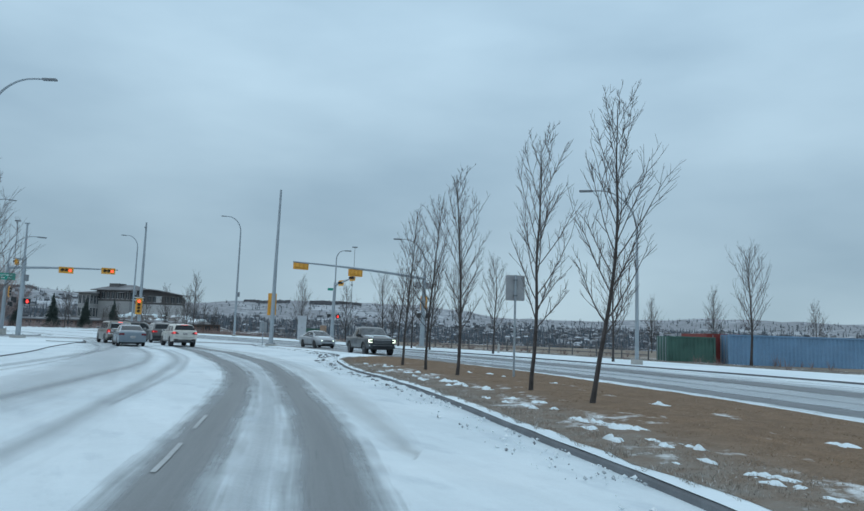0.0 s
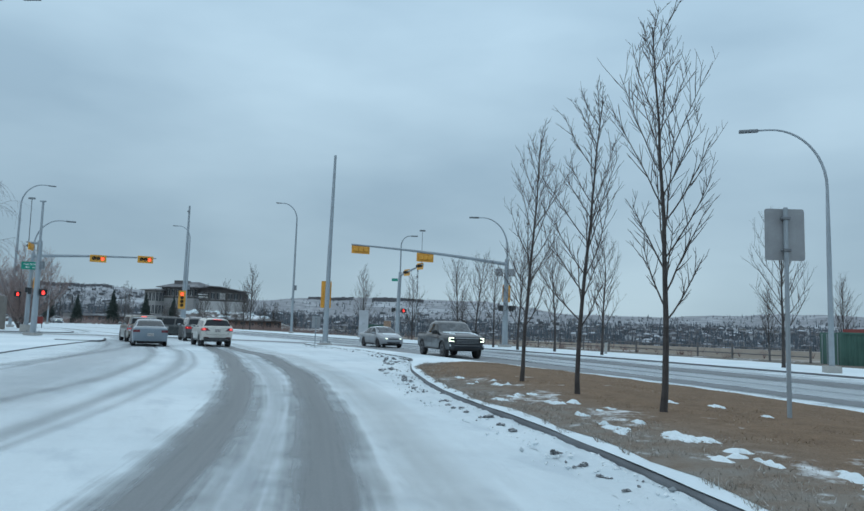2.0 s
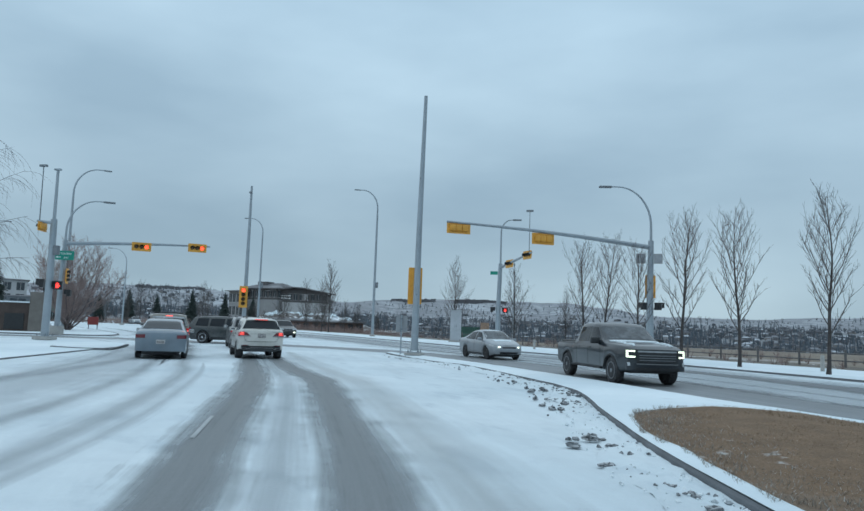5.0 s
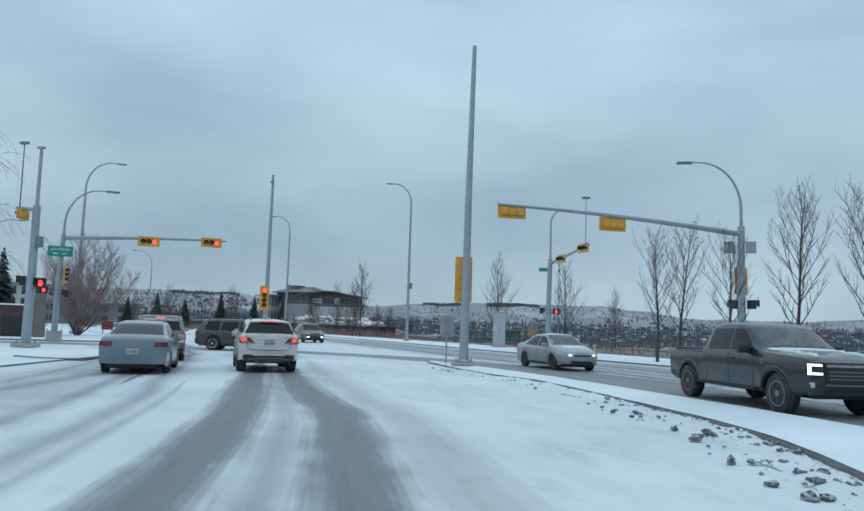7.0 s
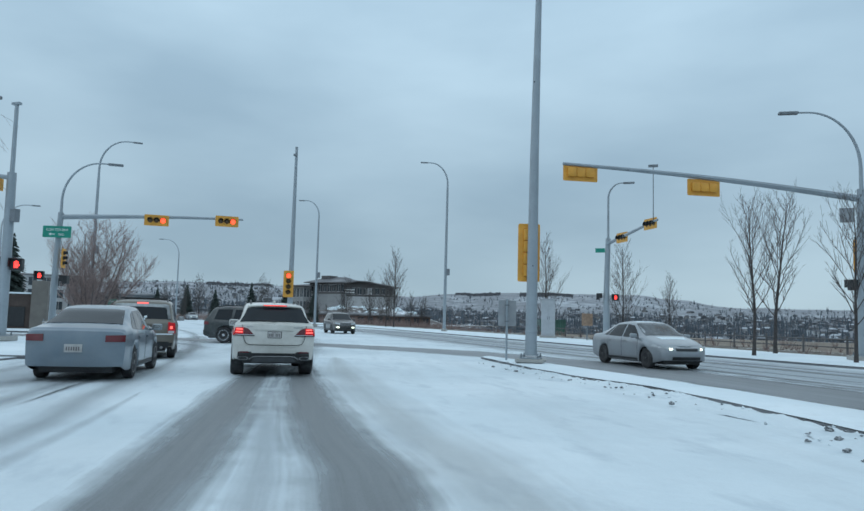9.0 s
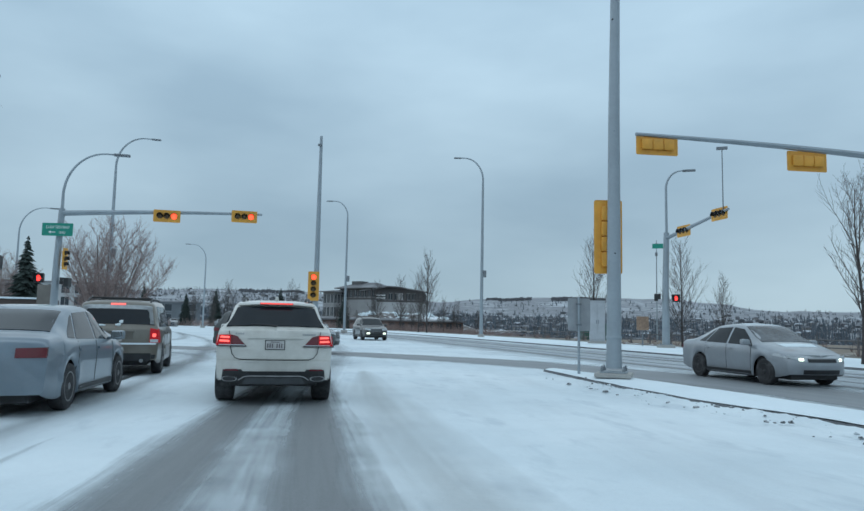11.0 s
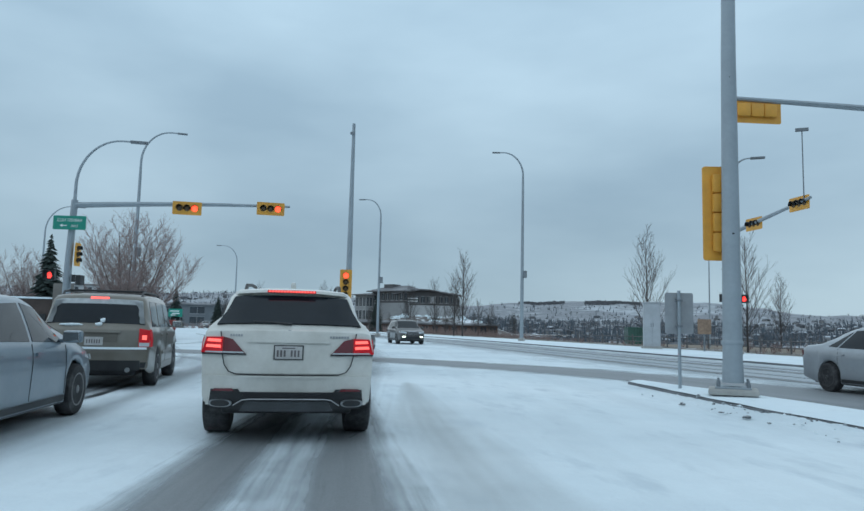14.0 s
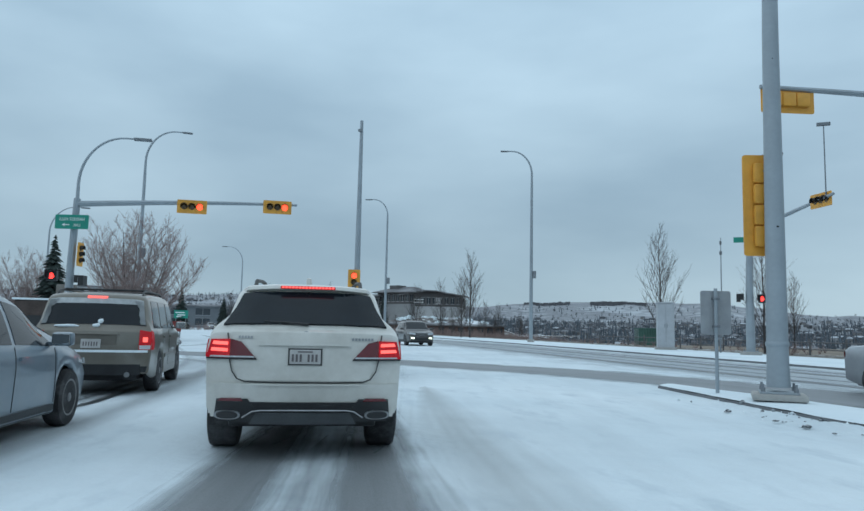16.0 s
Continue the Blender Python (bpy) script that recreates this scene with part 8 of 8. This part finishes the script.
container("shipping_container", pose(31.5, 46.7, -0.5, 0, 0, -2), 12.19, M_CONTAINER_BLUE, "pale blue corrugated shipping container on the grass")
container("shipping_container", pose(43.8, 46.2, -0.5, 0, 0, -2), 12.0, M_CONTAINER_BLUE, "second pale blue corrugated container in line")
container("shipping_container", pose(27.0, 51.6, -0.45, 0, 0, 88), 6.06, M_CONTAINER_RED, "dark red container standing end-on behind the blue one")
container("green_skip", pose(22.8, 47.2, -0.75, 0, 0, 3), 3.4, M_CONTAINER_GREEN, "dark green steel bin among dry grass")
container("green_skip", pose(-16.5, 118, -0.9, 0, 0, 20), 3.0, M_CONTAINER_GREEN, "green steel bin beyond the road")

# Low wall and kiosk on the left corner.
k = thing("kiosk", pose(-42.2, 65.2, 0.1, 0, 0, 35), "brown brick kiosk with a dark opening", "kiosk")
bm = bmesh.new()
box(bm, -1.6, 1.2, 0, 1.6, -0.1, 2.1, 0.04)
part("wall", bm, plain("dark_brick", (0.075, 0.055, 0.048), 0.9, vary=0.25, scale=1.5, fine=12), k)
bm = bmesh.new()
box(bm, 0.4, 1.35, -0.2, 0.2, -0.1, 2.95, 0.06)
part("pier", bm, plain("brown_render", (0.17, 0.155, 0.14), 0.9, vary=0.15, scale=2), k)
bm = bmesh.new()
box(bm, -1.2, 0.1, -0.06, 0.04, 0.1, 1.3, 0.02)
part("opening", bm, M_BLACK, k)
bm = bmesh.new()
box(bm, -1.7, 0.4, -0.1, 1.7, 2.1, 2.2, 0.03)
part("roof", bm, M_SNOW, k, "snow-covered flat roof", True)

p = thing("red_banner", pose(-49, 82, 0.1, 0, 0, 30), "low red hoarding beside the pavement", "hoarding")
bm = bmesh.new()
box(bm, -0.5, 0.5, -0.06, 0.06, 0.4, 1.2, 0.03)
part("panel", bm, M_CONTAINER_RED, p)
for x in (-0.4, 0.4):
    bm = bmesh.new()
    tube(bm, [(x, 0.1, -0.1), (x, 0.1, 1.3)], [0.05, 0.05], 6)
    part("post", bm, M_STEEL_DARK, p)

p = thing("guide_sign", pose(-109, 149, -0.6, 0, 0, 38) @ Matrix.Scale(0.66, 4), "green direction sign on two posts", "road sign")
bm = bmesh.new()
plate(bm, rounded(-2.0, 2.0, 4.2, 6.6, 0.15), 0.05, Matrix.Identity(4))
pl = part("plate", bm, M_SIGN_GREEN, p)
for i, (x, z, wd) in enumerate(((-0.3, 5.9, 2.6), (0.1, 5.2, 2.2), (-0.6, 4.7, 1.4))):
    bm = bmesh.new()
    box(bm, x - wd / 2, x + wd / 2, -0.07, -0.05, z - 0.14, z + 0.14)
    part("letter_bar", bm, M_SIGN_WHITE, pl)
for x in (-1.4, 1.4):
    bm = bmesh.new()
    tube(bm, [(x, 0.1, -0.2), (x, 0.1, 6.5)], [0.08, 0.08], 6)
    part("post", bm, M_STEEL, p)


# ---- distance: houses and trees on the valley slope ----

def island_material(name, stops, rough=0.9):
    m, n, l, b, _ = material(name)
    geo = n.new("ShaderNodeNewGeometry")
    r = ramp_node(n, l, geo.outputs["Random Per Island"], stops)
    r.color_ramp.interpolation = "CONSTANT"
    co = n.new("ShaderNodeTexCoord")
    nz = noise_node(n, l, 0.4, 4, vec=co.outputs["Object"])
    g = ramp_node(n, l, nz.outputs["Fac"], [(0.3, (0.4,) * 3), (0.7, (0.6,) * 3)]).outputs["Color"]
    l.new(mixed(n, l, 0.6, r.outputs["Color"], g, "OVERLAY"), b.inputs["Base Color"])
    b.inputs["Roughness"].default_value = rough
    return m


def far_houses():
    rng = random.Random(31)
    wv, wf, rv, rf = [], [], [], []
    for _ in range(2300):
        az = radians(rng.uniform(-62, 62))
        d = 640 + (500 if rng.random() < 0.85 else 760) * rng.random()
        if az < -0.35:
            d = 640 + (d - 640) * 2.0
        x, y = -8 + d * math.sin(az), 40 + d * math.cos(az)
        if noise.noise((x * 0.006, y * 0.006, 7.0)) < -0.12:
            continue
        z = terrain(x, y) - 0.3
        w, dp, h = rng.uniform(2.6, 4.8), rng.uniform(2.3, 3.6), rng.uniform(2.5, 4.5)
        t = rng.random() * 3.14
        c, s = math.cos(t), math.sin(t)

        def at(u, v, q):
            return (x + u * c - v * s, y + u * s + v * c, z + q)
        i = len(wv)
        wv += [at(-w, -dp, 0), at(w, -dp, 0), at(w, dp, 0), at(-w, dp, 0), at(-w, -dp, h), at(w, -dp, h), at(w, dp, h), at(-w, dp, h)]
        wf += [(i, i + 1, i + 5, i + 4), (i + 1, i + 2, i + 6, i + 5), (i + 2, i + 3, i + 7, i + 6), (i + 3, i, i + 4, i + 7)]
        j = len(rv)
        o = 0.5
        rv += [at(-w - o, -dp - o, h - 0.2), at(w + o, -dp - o, h - 0.2), at(w + o, dp + o, h - 0.2), at(-w - o, dp + o, h - 0.2), at(-w * 0.8, 0, h + 1.6), at(w * 0.8, 0, h + 1.6)]
        rf += [(j, j + 1, j + 5, j + 4), (j + 2, j + 3, j + 4, j + 5), (j + 1, j + 2, j + 5), (j + 3, j, j + 4), (j + 3, j + 2, j + 1, j)]
    for nm, v, f, mt, lab in (("house_walls", wv, wf, island_material("far_walls", [(0.0, (0.16, 0.16, 0.17)), (0.3, (0.26, 0.25, 0.245)), (0.6, (0.10, 0.105, 0.115)), (0.85, (0.38, 0.38, 0.39))]), "small far houses across the valley"),
                              ("house_roofs", rv, rf, island_material("far_roofs", [(0.0, (0.44, 0.47, 0.51)), (0.13, (0.11, 0.115, 0.13)), (0.55, (0.22, 0.23, 0.25)), (0.85, (0.08, 0.085, 0.095))]), "far roofs, some of them white with snow")):
        me = bpy.data.meshes.new(nm)
        me.from_pydata(v, [], f)
        me.materials.append(mt)
        tagged(new(nm, me), lab, "houses", "", "stuff")


far_houses()


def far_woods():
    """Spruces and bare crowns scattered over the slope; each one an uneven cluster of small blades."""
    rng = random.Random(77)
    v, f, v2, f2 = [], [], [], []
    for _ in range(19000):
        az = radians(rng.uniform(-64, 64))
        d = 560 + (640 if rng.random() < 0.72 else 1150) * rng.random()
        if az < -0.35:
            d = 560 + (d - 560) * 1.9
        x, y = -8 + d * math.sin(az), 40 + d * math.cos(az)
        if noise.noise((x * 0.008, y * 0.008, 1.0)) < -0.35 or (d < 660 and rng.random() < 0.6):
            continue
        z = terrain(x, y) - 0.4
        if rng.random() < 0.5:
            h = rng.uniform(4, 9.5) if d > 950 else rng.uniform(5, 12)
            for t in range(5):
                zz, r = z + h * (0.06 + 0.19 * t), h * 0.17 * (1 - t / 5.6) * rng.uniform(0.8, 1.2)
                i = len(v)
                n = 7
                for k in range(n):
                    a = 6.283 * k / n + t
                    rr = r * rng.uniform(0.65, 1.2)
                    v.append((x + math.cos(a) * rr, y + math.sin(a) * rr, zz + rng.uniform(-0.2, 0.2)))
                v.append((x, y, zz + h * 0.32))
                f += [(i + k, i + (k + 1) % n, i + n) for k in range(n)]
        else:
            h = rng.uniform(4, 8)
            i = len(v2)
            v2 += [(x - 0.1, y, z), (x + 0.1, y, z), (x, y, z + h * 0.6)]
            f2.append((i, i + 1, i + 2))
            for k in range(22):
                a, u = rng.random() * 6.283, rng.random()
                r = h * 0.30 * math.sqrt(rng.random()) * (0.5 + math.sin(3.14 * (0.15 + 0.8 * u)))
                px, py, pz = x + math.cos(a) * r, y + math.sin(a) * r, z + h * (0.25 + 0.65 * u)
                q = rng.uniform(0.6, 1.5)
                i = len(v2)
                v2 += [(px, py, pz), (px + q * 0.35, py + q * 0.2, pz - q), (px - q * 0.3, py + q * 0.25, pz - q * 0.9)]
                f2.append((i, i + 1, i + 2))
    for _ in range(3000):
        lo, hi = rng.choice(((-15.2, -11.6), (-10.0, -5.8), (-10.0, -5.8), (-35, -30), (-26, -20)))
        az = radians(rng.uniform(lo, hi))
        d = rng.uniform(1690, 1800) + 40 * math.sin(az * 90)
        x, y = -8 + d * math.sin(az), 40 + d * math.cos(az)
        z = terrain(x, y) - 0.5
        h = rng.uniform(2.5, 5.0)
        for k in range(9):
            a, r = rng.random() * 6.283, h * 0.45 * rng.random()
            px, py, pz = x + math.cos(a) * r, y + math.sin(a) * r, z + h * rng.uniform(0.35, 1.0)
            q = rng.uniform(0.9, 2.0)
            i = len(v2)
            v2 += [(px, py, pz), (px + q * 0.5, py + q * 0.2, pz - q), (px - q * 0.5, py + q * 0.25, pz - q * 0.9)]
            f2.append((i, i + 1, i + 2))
    # Needles and twigs are lightened and blued to carry the haze in their colour.
    for nm, vv, ff, mt, lab in (("far_spruces", v, f, plain("haze_paled_needles", (0.10, 0.12, 0.142), 0.95, vary=0.4, scale=0.08, fine=1), "spruces scattered among the far houses, paled blue-grey for haze"),
                                ("far_bare_trees", v2, f2, plain("haze_paled_twigs", (0.17, 0.172, 0.185), 0.95, vary=0.3, scale=0.08, fine=1), "bare trees scattered among the far houses, greyed for haze")):
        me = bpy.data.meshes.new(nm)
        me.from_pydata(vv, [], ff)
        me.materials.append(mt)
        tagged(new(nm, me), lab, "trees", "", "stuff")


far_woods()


# Brushwood: low russet scrub along the far bank and before the car park.
def scrub():
    rng = random.Random(9)
    v, f = [], []
    for _ in range(1500):
        if rng.random() < 0.45:
            p = FAR_R[int(rng.random() * (len(FAR_R) - 1))]
            if p.y < 20:
                continue
            q = rng.uniform(7, 26)
            x, y = p.x + q * 0.85, p.y + q * 0.55
        else:
            x, y = rng.uniform(-112, -45), 0
            y = 150 + (x + 112) * 0.55 + rng.uniform(-10, 28)
        z = min(0.05, terrain(x, y)) - 0.05
        h = rng.uniform(0.5, 1.3) * (1.8 if x < -45 else 0.75)
        for k in range(9):
            a = rng.random() * 6.283
            r = h * rng.uniform(0.2, 0.7)
            i = len(v)
            v += [(x - 0.02, y, z), (x + 0.02, y + 0.01, z), (x + math.cos(a) * r, y + math.sin(a) * r, z + h * rng.uniform(0.6, 1.1))]
            f.append((i, i + 1, i + 2))
    me = bpy.data.meshes.new("scrub")
    me.from_pydata(v, [], f)
    me.materials.append(M_BUSH)
    tagged(new("scrub", me), "russet leafless scrub beside the road", "scrub", "", "stuff")


scrub()


# Post-and-rail fence beyond the verge.
fence = thing("rail_fence", pose(0, 0, 0), "weathered grey post-and-rail fence beyond the verge", "fence")
fence_line = [p for p in resampled(offset_line(FAR_R, 11.0), 130) if 48 < p.y < 112]
M_FENCE = plain("weathered_timber", (0.15, 0.148, 0.15), 0.9, vary=0.2, scale=2, fine=20)
for i, a in enumerate(fence_line):
    za = min(0.02, terrain(a.x, a.y))
    bm = bmesh.new()
    box(bm, a.x - 0.05, a.x + 0.05, a.y - 0.05, a.y + 0.05, za - 0.4, za + 1.05, 0.01)
    part("post", bm, M_FENCE, fence)
    if i + 1 < len(fence_line):
        b = fence_line[i + 1]
        zb = min(0.02, terrain(b.x, b.y))
        for h in (0.45, 0.85):
            bm = bmesh.new()
            tube(bm, [(a.x, a.y, za + h), (b.x, b.y, zb + h)], [0.035, 0.032], 6)
            part("rail", bm, M_FENCE, fence)
